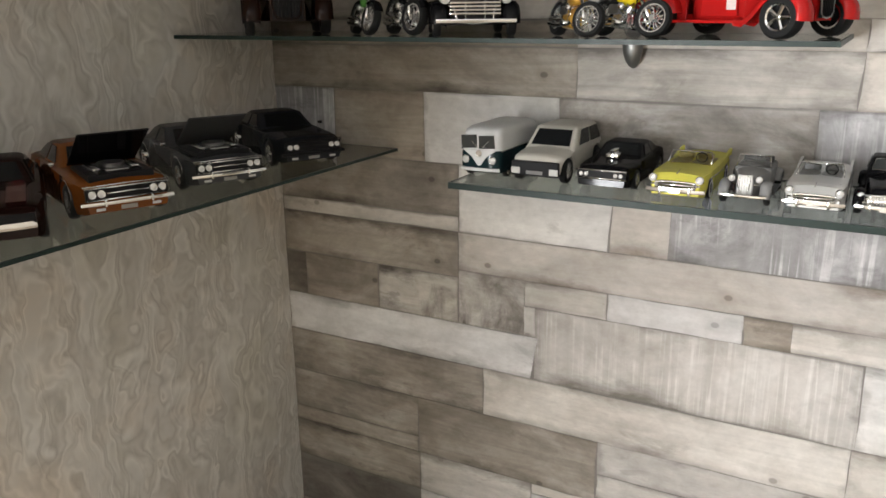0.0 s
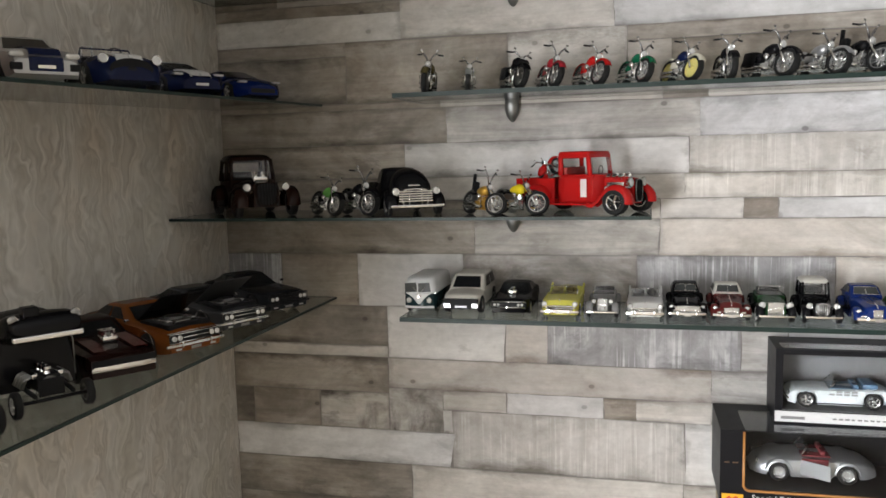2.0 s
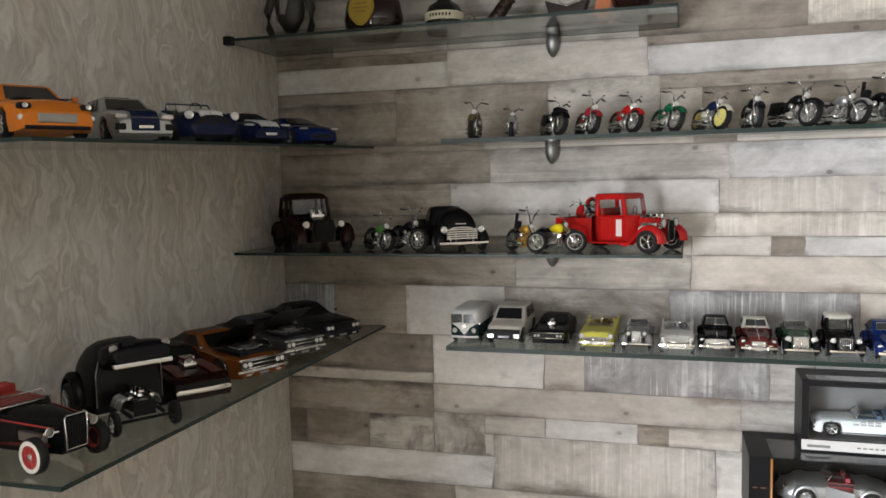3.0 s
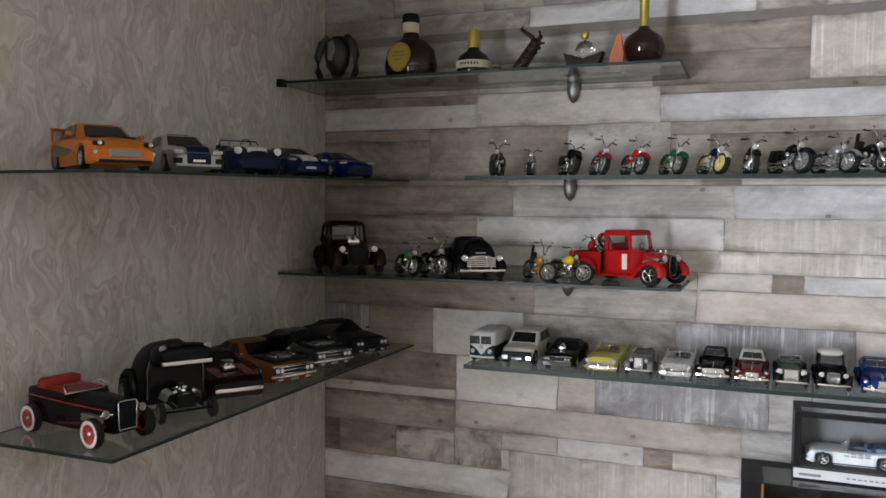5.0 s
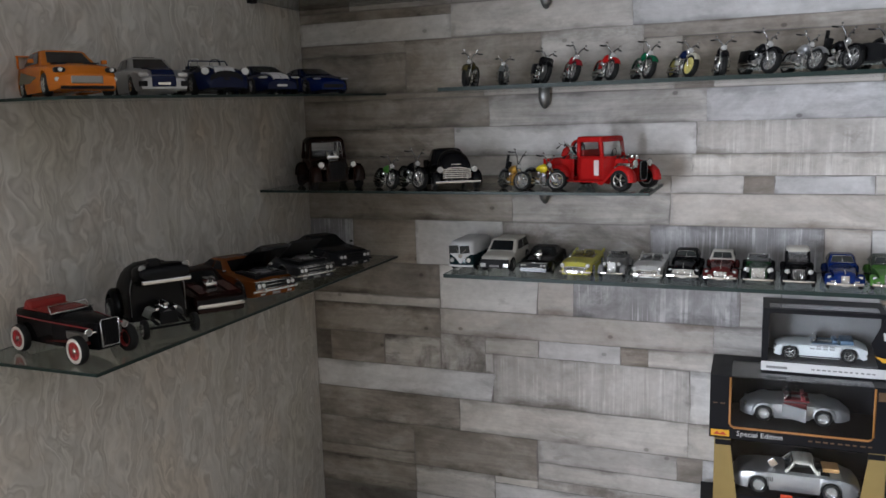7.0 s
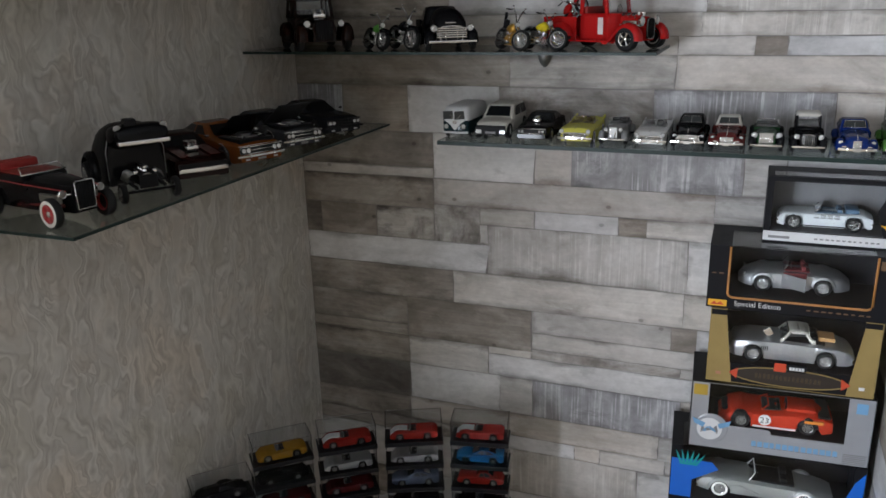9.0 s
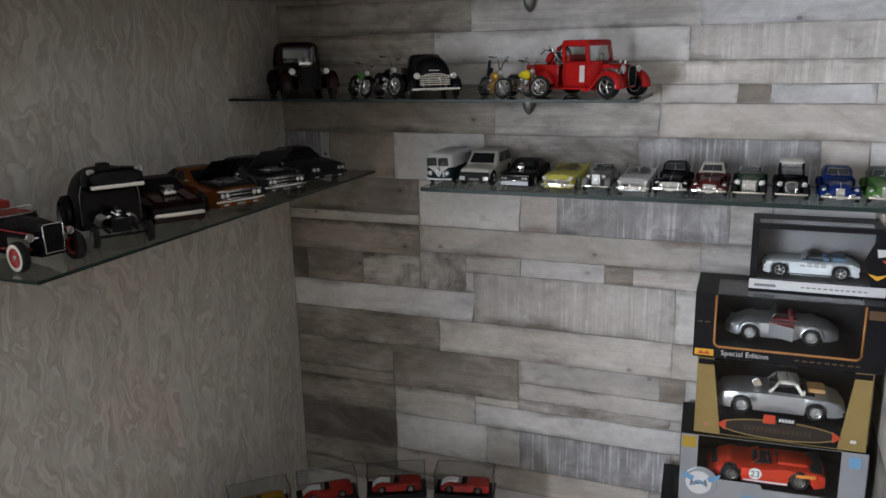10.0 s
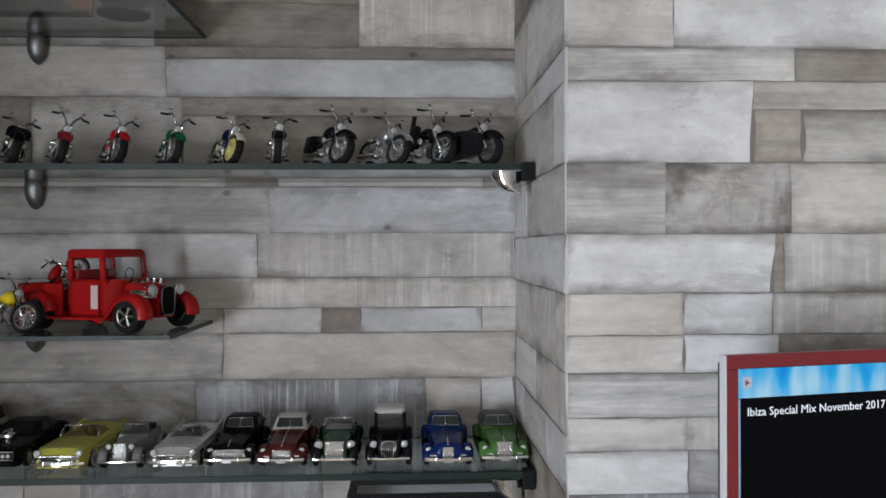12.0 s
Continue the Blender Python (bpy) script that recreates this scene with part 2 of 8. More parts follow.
def end_clip(shelf, x, d):
    """A chromed quarter-round clip with a black pad at the shelf's end."""
    bm = B()
    rings = []
    for f in np.linspace(0, 1, 6):
        rr = 0.02 * math.sqrt(max(0.01, 1 - f * f))
        rings.append([(x - 0.004 - rr * 1.1 * (1 - math.cos(a)) * 0.9 + 0.0, -d * 0.93 + 0.012 * math.sin(a), -0.002 - 0.030 * f) for a in np.linspace(0, 2 * math.pi, 11)[:-1]])
    part("clip", loft(bm, rings), CHROME, shelf, "polished clip", smooth=50)
    part("pad", box(B(), x - 0.004, x + 0.012, -d * 1.05, -d * 0.86, -0.014, 0.010, 0.001), BLACK_PLASTIC, shelf)


def glass_shelf(x0, x1, y0, y1, z_top, label, thick=0.008, holders=(), tilt=0.0):
    """A glass pane with ground green edges; its top is z_top."""
    s = thing("glass_shelf", label, "shelf", pose((x0 + x1) / 2, (y0 + y1) / 2, z_top - thick, math.degrees(tilt)), group="glass shelves")
    w, d = (x1 - x0) / 2, (y1 - y0) / 2
    e = 0.0025
    part("pane", box(B(), -w + e, w - e, -d + e, d - e, 0, thick), SHELF_GLASS, s, "clear greenish glass pane")
    for x0, x1, y0, y1 in ((-w, w, -d, -d + e), (-w, w, d - e, d), (-w, -w + e, -d + e, d - e), (w - e, w, -d + e, d - e)):
        part("edge", box(B(), x0, x1, y0, y1, 0, thick), EDGE_GLASS, s, "ground dark green edge")
    for bx in holders:
        holder(s, bx, d)
    return s


Z_TOP, Z_MOTO, Z_MID, Z_BOT, Z_LEFT, Z_LEFT_UP = 2.167, 1.953, 1.737, 1.556, 1.555, 1.953
UP_TILT = 0.022
shelf_top = glass_shelf(0.003, 0.876, -0.22, -0.002, Z_TOP, "glass shelf with bottles above the models", thick=0.0055, holders=(0.19,))
shelf_moto = glass_shelf(0.445, XR - 0.003, -0.20, -0.002, Z_MOTO, "glass shelf that holds a row of toy motorcycles", holders=(0.625 - 0.894,))
glass_shelf(0.003, 0.885, -0.22, -0.002, Z_MID, "glass shelf with toy pickups and choppers", thick=0.0055, holders=(0.18,))
shelf_bot = glass_shelf(0.447, XR - 0.003, -0.202, -0.002, Z_BOT, "glass shelf with a row of small model cars")
glass_shelf(0.002, 0.247, -0.987, -0.003, Z_LEFT, "glass shelf on the swirl-papered wall with hot rods", thick=0.0045)
glass_shelf(0.002, 0.232, -0.98, -0.003, Z_LEFT_UP - UP_TILT * 0.4915, "upper glass shelf with sports cars", thick=0.0045, tilt=UP_TILT)


def wall_pad(shelf, d, w, thick):
    """The black holder at the swirl wall that grips the pane's front corner."""
    part("pad", box(B(), -w - 0.0028, -w + 0.014, -d - 0.002, -d + 0.016, -0.006, thick + 0.005, 0.001), BLACK_PLASTIC, shelf)


wall_pad(shelf_top, 0.109, 0.4365, 0.0055)
end_clip(shelf_moto, (XR - 0.003 - 0.445) / 2 - 0.012, 0.099)
end_clip(shelf_bot, (XR - 0.003 - 0.447) / 2 - 0.012, 0.100)

# ---- model vehicles: local +x is forward, z up, sizes in metres of the model ----
def wheel(parent, x, y, r, w, rim=BRIGHT, wall=None, spokes=5, name="wheel"):
    """A tyre with a spoked rim under it; y is the wheel's middle."""
    s = 1 if y > 0 else -1
    t = part(name, lathe(B(), [(r * 0.62, -w / 2), (r * 0.9, -w / 2), (r * 0.985, -w * 0.36), (r, 0), (r * 0.985, w * 0.36), (r * 0.9, w / 2), (r * 0.62, w / 2), (r * 0.60, 0), (r * 0.62, -w / 2)], 20, "Y", caps=False),
             RUBBER, parent, smooth=50, m=pose(x, y, r))
    bm = lathe(B(), [(r * 0.66, -w * 0.45), (r * 0.66, w * 0.47), (r * 0.62, w * 0.50), (r * 0.55, w * 0.44), (r * 0.53, w * 0.10), (r * 0.53, -w * 0.45), (r * 0.66, -w * 0.45)], 20, "Y", caps=False)
    lathe(bm, [(0, w * 0.05), (r * 0.16, w * 0.05), (r * 0.16, w * 0.42), (r * 0.11, w * 0.47), (0, w * 0.48)], 10, "Y")
    for k in range(spokes):
        a = 2 * math.pi * k / spokes
        d = Vector((math.cos(a), 0, math.sin(a)))
        tube(bm, [d * r * 0.13 + Vector((0, w * 0.38, 0)), d * r * 0.56 + Vector((0, w * 0.34, 0))], r * 0.085, 6, r_end=r * 0.11)
    if s < 0:
        bmesh.ops.scale(bm, verts=bm.verts, vec=(1, -1, 1))
        bmesh.ops.reverse_faces(bm, faces=bm.faces)
    part("rim", bm, rim, t, smooth=40)
    part("brake_disc", lathe(B(), [(0, -w * 0.08), (r * 0.525, -w * 0.08), (r * 0.525, w * 0.06), (0, w * 0.06)], 14, "Y"), BLACK_PLASTIC, t)
    if wall:
        bm = lathe(B(), [(r * 0.64, w * 0.505), (r * 0.66, w * 0.53), (r * 0.86, w * 0.53), (r * 0.88, w * 0.5), (r * 0.64, w * 0.505)], 20, "Y", caps=False)
        if s < 0:
            bmesh.ops.scale(bm, verts=bm.verts, vec=(1, -1, 1))
            bmesh.ops.reverse_faces(bm, faces=bm.faces)
        part("white_wall", bm, wall, t, smooth=50)
    return t


def car_hull(bm, L, W, top, plan, clear, wheels, drop=0.1, tuck=0.12, sill=0.0):
    """A car's lower body: stations along x, with wheel arches cut into the sides."""
    arch = [(xw, r * 1.16, r) for xw, r in wheels]
    xs = set(np.linspace(-0.5, 0.5, 23) * L)
    for xw, R, r in arch:
        xs |= {xw + R * math.cos(a) for a in np.linspace(0, math.pi, 11)}
    xs = sorted(x for x in xs if abs(x) <= L / 2 + 1e-9)
    xs = [x for i, x in enumerate(xs) if i == 0 or x - xs[i - 1] > L * 0.003]
    tu, tz = zip(*top)
    pu, pw = zip(*plan)
    rings = []
    for x in xs:
        u = x / L
        tp, w = float(np.interp(u, tu, tz)), float(np.interp(u, pu, pw)) * W / 2
        c = clear + tuck * max(0, (abs(u) - 0.42) / 0.08) ** 2 * 0.5
        sh = max(tp - drop, c + 0.02 * W)
        zs = c + sill
        for xw, R, r in arch:
            if abs(x - xw) < R:
                zs = max(zs, min(sh - 0.015 * W, r * 0.96 + math.sqrt(R * R - (x - xw) ** 2)))
        h = sh - zs
        half = [(0, c), (0.6 * w, c), (0.6 * w, zs), (0.965 * w, zs), (w, zs + 0.3 * h), (0.99 * w, zs + 0.72 * h),
                (0.945 * w, sh + 0.25 * (tp - sh)), (0.8 * w, sh + 0.72 * (tp - sh)), (0.45 * w, tp), (0, tp + 0.012 * W)]
        rings.append([(x, y, z) for y, z in half] + [(x, -y, z) for y, z in half[-2:0:-1]])
    loft(bm, rings)
    bmesh.ops.remove_doubles(bm, verts=bm.verts, dist=1e-6)
    bmesh.ops.recalc_face_normals(bm, faces=bm.faces)
    return bm


def rounded_plan(xf, xr, w, r, z):
    """A rounded rectangle from x = xr to xf, half width w, at height z."""
    pts = []
    for cx, cy, a0 in ((xf - r, w - r, 0), (xr + r, w - r, 90), (xr + r, -w + r, 180), (xf - r, -w + r, 270)):
        for k in range(4):
            a = radians(a0 + 30 * k)
            pts.append((cx + r * math.cos(a), cy + r * math.sin(a), z))
    return pts


class Cabin:
    """A greenhouse between the belt and the roof; a is the windscreen's foot, b its head, c the roof's rear, d the rear foot."""

    def __init__(self, a, b, c, d, z0, z1, w0, w1, bow=0.0):
        self.a, self.b, self.c, self.d, self.z0, self.z1, self.w0, self.w1, self.bow = a, b, c, d, z0, z1, w0, w1, bow

    def at(self, f):
        bulge = self.bow * math.sin(math.pi * min(f, 1)) if self.bow else 0
        return (self.a + (self.b - self.a) * f + bulge, self.d + (self.c - self.d) * f ** (0.8 if self.bow else 1) - bulge,
                self.w0 + (self.w1 - self.w0) * f, self.z0 + (self.z1 - self.z0) * f)

    def shell(self, bm):
        rings = []
        for f in (-0.12, 0, 0.2, 0.4, 0.6, 0.78, 0.9):
            xf, xr, w, z = self.at(f)
            rings.append(rounded_plan(xf, xr, w, w * 0.18, z))
        xf, xr, w, z = self.at(1.0)
        xg, xq, v, _ = self.at(0.9)
        h = self.z1 - self.z0
        rings.append(rounded_plan((xf + xg) / 2 - h * 0.04, (xr + xq) / 2 + h * 0.04, w * 0.97, w * 0.2, self.z0 + h * 0.965))
        rings.append(rounded_plan(xf - h * 0.13, xr + h * 0.13, w * 0.86, w * 0.25, self.z0 + h * 1.0))
        rings.append(rounded_plan(xf - h * 0.4, xr + h * 0.4, w * 0.55, w * 0.25, self.z0 + h * 1.025))
        return loft(bm, rings)

    def pane(self, bm, which, f0=0.12, f1=0.86, s0=0.0, s1=1.0, out=0.0012, thick=0.0006):
        """A window pane that lies just proud of the shell; side panes run from s0 to s1 of the length."""
        if which in ("front", "rear"):
            rows = []
            for f in (f0, (f0 + f1) / 2, f1):
                xf, xr, w, z = self.at(f)
                x = xf + out if which == "front" else xr - out
                rows.append([(x, w * g, z) for g in (-0.8, -0.4, 0, 0.4, 0.8)])
            n = Vector((1 if which == "front" else -1, 0, 0.4))
        else:
            s = 1 if which == "left" else -1
            rows = []
            for f in (f0, (f0 + f1) / 2, f1):
                xf, xr, w, z = self.at(f)
                x0, x1 = xr + (xf - xr) * (0.1 + 0.8 * s0), xr + (xf - xr) * (0.1 + 0.8 * s1)
                rows.append([(x0 + (x1 - x0) * g, s * (w + out), z) for g in (0, 0.5, 1)])
            n = Vector((0, s, 0.2))
        n = n.normalized() * thick
        a = [[bm.verts.new(p) for p in r] for r in rows]
        b = [[bm.verts.new(Vector(p) + n) for p in r] for r in rows]
        m = len(a[0])
        for i in range(2):
            for k in range(m - 1):
                bm.faces.new((b[i][k], b[i][k + 1], b[i + 1][k + 1], b[i + 1][k]))
                bm.faces.new((a[i][k], a[i + 1][k], a[i + 1][k + 1], a[i][k + 1]))
        edge = a[0] + [a[1][-1]] + a[2][::-1] + [a[1][0]]
        edgb = b[0] + [b[1][-1]] + b[2][::-1] + [b[1][0]]
        for k in range(len(edge)):
            j = (k + 1) % len(edge)
            bm.faces.new((edge[k], edge[j], edgb[j], edgb[k]))
        bmesh.ops.recalc_face_normals(bm, faces=bm.faces)
        return bm


def lamp(parent, x, y, z, r, ring=CHROME, lens=LAMP_GLASS, axis="X", deep=0.5, name="headlight"):
    t = part(name, lathe(B(), [(0, -r * deep * 1.6), (r * 0.7, -r * deep * 1.2), (r, -r * 0.2), (r * 1.08, 0.05 * r), (r * 0.98, 0.18 * r), (r * 0.86, 0.1 * r), (0, 0.08 * r)], 14, axis), ring, parent, smooth=50, m=pose(x, y, z))
    part("lens", lathe(B(), [(r * 0.86, 0.12 * r), (r * 0.6, 0.3 * r), (0, 0.4 * r)], 14, axis), lens, t, smooth=60)
    return t


def bumper(parent, x, w, z, h, bow=0.15, mat=CHROME, name="bumper", guards=0):
    """A rounded bar across the car that bows forward in the middle."""
    s = 1 if x > 0 else -1
    bm = B()
    rings = []
    for k in range(9):
        g = -1 + k / 4
        px = x - s * bow * h * 3 * g * g * abs(g)
        rings.append([(px + s * a * h * 0.45, g * w, z + b * h / 2) for a, b in ((0, -1), (0.8, -0.8), (1, 0), (0.8, 0.8), (0, 1), (-0.3, 0))])
    loft(bm, rings)
    for k in range(guards):
        gy = (k - (guards - 1) / 2) * w * 1.0
        box(bm, x - 0.1 * h, x + s * h * 0.75, gy - h * 0.28, gy + h * 0.28, z - h * 0.8, z + h * 0.9, h * 0.15)
    return part(name, bm, mat, parent, smooth=45)


def grille(parent, x, w, z0, z1, bars=7, vertical=True, mat=CHROME, back=BLACK_PLASTIC, lean=0.0, taper=1.0, oval=False, insert=None):
    """A grille: dark backing, bright frame and single bars in one frame mesh."""
    d = w * 0.1
    g = part("grille", box(B(), x - d, x, -w, w, z0, z1, d * 0.3), back, parent)
    bm = B()
    n = 12
    fr = []
    for k in range(n):
        a = 2 * math.pi * k / n
        c, s = math.cos(a), math.sin(a)
        p = 0.5 if not oval else 0.9
        yy, zz = w * math.copysign(abs(c) ** p, c), math.copysign(abs(s) ** p, s)
        yy *= 1 if zz > 0 else taper
        fr.append((x + d * 0.4 + lean * (zz + 1) / 2, yy, (z0 + z1) / 2 + zz * (z1 - z0) / 2))
    tube(bm, fr, w * 0.07, 5, closed=True)
    part("frame", bm, mat, g, smooth=60)
    bm = B()
    for k in range(bars):
        f = (k + 0.5) / bars * 2 - 1
        if vertical:
            tube(bm, [(x + d * 0.4, f * w * 0.9, z0), (x + d * 0.4 + lean, f * w * 0.9, z1)], w * 0.05, 5)
        else:
            zz = (z0 + z1) / 2 + f * (z1 - z0) / 2 * 0.9
            tube(bm, [(x + d * 0.4, -w * 0.95, zz), (x + d * 0.4, w * 0.95, zz)], (z1 - z0) * 0.045, 5)
    part("grille_insert", bm, insert or mat, g, smooth=60)
    return g


def stripe(parent, pts, w, mat, name="stripe", lift=0.0016):
    """A painted stripe that follows points along the body's top (x, z), from y - w to y + w."""
    bm = B()
    y0 = pts[0][2] if len(pts[0]) > 2 else 0
    up = [[bm.verts.new((p[0], y0 + s * w, p[1] + lift)) for p in pts] for s in (-1, 1)]
    dn = [[bm.verts.new((p[0], y0 + s * w, p[1] - lift)) for p in pts] for s in (-1, 1)]
    for k in range(len(pts) - 1):
        bm.faces.new((up[0][k], up[0][k + 1], up[1][k + 1], up[1][k]))
        bm.faces.new((dn[0][k], dn[1][k], dn[1][k + 1], dn[0][k + 1]))
        for s in (0, 1):
            bm.faces.new((up[s][k], dn[s][k], dn[s][k + 1], up[s][k + 1]))
    bmesh.ops.recalc_face_normals(bm, faces=bm.faces)
    return part(name, bm, mat, parent)


def arc_fender(bm, xw, zc, R, y0, y1, a0, a1, thick=0.0012, crown=0.25, tail=None):
    """A mudguard that arches over a wheel at (xw, zc), between the sides y0 and y1, from angle a0 to a1 (0 is forward)."""
    path = [(xw + R * math.cos(radians(a)), zc + R * math.sin(radians(a)), radians(a)) for a in np.linspace(a0, a1, 11)]
    rings = []
    ym, hw = (y0 + y1) / 2, abs(y1 - y0) / 2
    if tail:
        path += [(x, z, radians(a)) for x, z, a in tail]
    for x, z, a in path:
        n = Vector((math.cos(a), 0, math.sin(a)))
        outer, inner = [], []
        for k in range(7):
            g = -1 + k / 3
            lift = (1 - g * g) * crown * hw
            p = Vector((x, ym + g * hw, z)) + n * (lift - (abs(g) > 0.95) * hw * 0.25)
            outer.append(tuple(p))
            inner.append(tuple(p - n * thick))
        rings.append(outer + inner[::-1])
    return loft(bm, rings)


def slab_car(label, m, L, W, H, colour, wheels, r, top, cab, plan=((-0.5, 0.86), (-0.42, 0.97), (-0.1, 1.0), (0.3, 1.0), (0.42, 0.95), (0.5, 0.82)), clear=0.16, roof=None,
             rim=BRIGHT, wall=None, group="", drop=0.1, k=1.0, bonnet_stripe=None, convertible=False, inside=None, name="model_car", tuck=0.12, spokes=5, category="model car",
             screen_frame=CHROME, tyre_w=0.2, windows=True, pane=None):
    """A model car with an all-enveloping body. Sizes are the real car's metres times k; wheels are the axle positions."""
    t = thing(name, label, category, m, group)
    L, W, r = L * k, W * k, r * k
    top = [(u, z * k) for u, z in top]
    body = part("body", car_hull(B(), L, W, top, plan, clear * k, [(x * k, r) for x in wheels], drop * k, tuck * k), colour, t, smooth=38)
    tw = tyre_w * k
    for x in wheels:
        for s in (1, -1):
            wheel(t, x * k, s * (W / 2 - tw * 0.52), r, tw, rim, wall, spokes)
    a, b, c, d, z0, z1, w0, w1 = [v * k for v in cab]
    cb = Cabin(a, b, c, d, z0, z1, w0, w1)
    if convertible:
        # cockpit tub, seats, windscreen in a frame, steering wheel
        part("cockpit", box(B(), d, a - 0.02 * W, -w0 * 0.86, w0 * 0.86, z0 - 0.1 * W, z0 + 0.012 * W, 0.01 * W), inside or BLACK_PLASTIC, t)
        for s in (1, -1):
            bm = box(B(), d + (a - d) * 0.16, d + (a - d) * 0.32, s * w0 * 0.42 - w0 * 0.34, s * w0 * 0.42 + w0 * 0.34, z0, z0 + (z1 - z0) * 0.55, 0.02 * W)
            part("seat", bm, inside or BLACK_PLASTIC, t, smooth=40)
        bm = B()
        tube(bm, [(a, w0 * 0.92, z0), ((a + b) / 2, w0 * 0.9, (z0 + z1) / 2), (b, w1 * 0.95, z1), (b, -w1 * 0.95, z1), ((a + b) / 2, -w0 * 0.9, (z0 + z1) / 2), (a, -w0 * 0.92, z0)], 0.014 * W, 6)
        part("windscreen_frame", bm, screen_frame, t, smooth=60)
        part("windscreen", cb.pane(B(), "front", 0.05, 0.97, out=-0.0002), CLEAR, t)
        bm = tube(B(), [(a - 0.16 * W, w0 * 0.42 + 0.1 * W * math.cos(q), z0 + 0.1 * W + 0.09 * W * math.sin(q)) for q in np.linspace(0, 2 * math.pi, 13)[:-1]], 0.01 * W, 5, closed=True)
        part("steering_wheel", bm, BLACK_PLASTIC, t, smooth=60)
    else:
        part("roof", cb.shell(B()), roof or colour, t, smooth=40)
        if windows:
            tint = pane or DARK_GLASS
            part("windscreen", cb.pane(B(), "front"), tint, t)
            part("rear_window", cb.pane(B(), "rear"), tint, t)
            for side in ("left", "right"):
                part("side_window", cb.pane(B(), side, s0=0.0, s1=0.45), tint, t)
                part("side_window", cb.pane(B(), side, s0=0.52, s1=0.95), tint, t)
    if bonnet_stripe:
        mat, offs, sw = bonnet_stripe
        pts = [(u * L, float(np.interp(u, *zip(*top))) + 0.012 * W) for u in np.linspace(a / L + 0.01, 0.492, 17)]
        for o in offs:
            stripe(t, [(x, z, o * W) for x, z in pts], sw * W, mat)
            if not convertible:
                stripe(t, [(b - 0.3 * (b - c), z1 + 0.026 * (z1 - z0), o * W), (c + 0.3 * (b - c), z1 + 0.026 * (z1 - z0), o * W)], sw * W, mat)
    return t


def open_cab(t, cb, colour, seat, middle_post, square=False, posts=None):
    """A cab with real window openings: posts, roof, rear panel with its window, a seat and a steering wheel."""
    h, rad = cb.z1 - cb.z0, cb.w0 * (0.10 if square else 0.085)
    for s in (1, -1):
        for end in ([0, 1] + ([0.45] if middle_post else [])):
            pts = []
            for f in (-0.05, 0.3, 0.6, 0.85):
                xf, xr, w, z = cb.at(f)
                pts.append((xf - rad * 1.15 + (xr - xf + 2.3 * rad) * end, s * (w - rad * 1.1), z))
            part("roof_post", tube(B(), pts, rad, 8), posts or colour, t, smooth=60)
    rings = []
    crown = ((0.74, 0), (0.9, 0), (0.98, 0.02), (1.02, 0.07), (1.035, 0.2), (1.04, 0.45)) if square else ((0.78, 0), (0.87, 0.01), (0.94, 0.05), (1.0, 0.14), (1.045, 0.30), (1.06, 0.5))
    for f, i in crown:
        xf, xr, w, _ = cb.at(min(f, 0.98))
        rings.append(rounded_plan(xf - h * i, xr + h * i, w * (1 - i * 0.8), w * (0.16 if square else 0.34) * (1 - i * 0.7), cb.z0 + h * f))
    part("roof", loft(B(), rings), colour, t, smooth=40)
    bm = B()
    for f0, f1 in ((-0.05, 0.3), (0.7, 0.85)):
        (_, x0, w, z0), (_, x1, _, z1) = cb.at(f0), cb.at(f1)
        box(bm, min(x0, x1), max(x0, x1) + 0.02 * h, -w * 0.9, w * 0.9, z0, z1)
    part("rear_panel", bm, posts or colour, t)
    xm = cb.d + (cb.a - cb.d) * 0.12
    part("seat", box(B(), xm, xm + h * 0.16, -cb.w0 * 0.8, cb.w0 * 0.8, cb.z0 - 0.02 * h, cb.z0 + h * 0.32, h * 0.04), seat, t, smooth=40)
    part("windscreen", cb.pane(B(), "front", 0.12, 0.8, out=-0.0006), CLEAR, t)
    bm = tube(B(), [(cb.a - h * 0.35, cb.w0 * 0.42 + h * 0.2 * math.cos(q), cb.z0 + h * (0.16 + 0.2 * math.sin(q))) for q in np.linspace(0, 2 * math.pi, 13)[:-1]], h * 0.022, 5, closed=True)
    part("steering_wheel", bm, BLACK_PLASTIC, t, smooth=60)


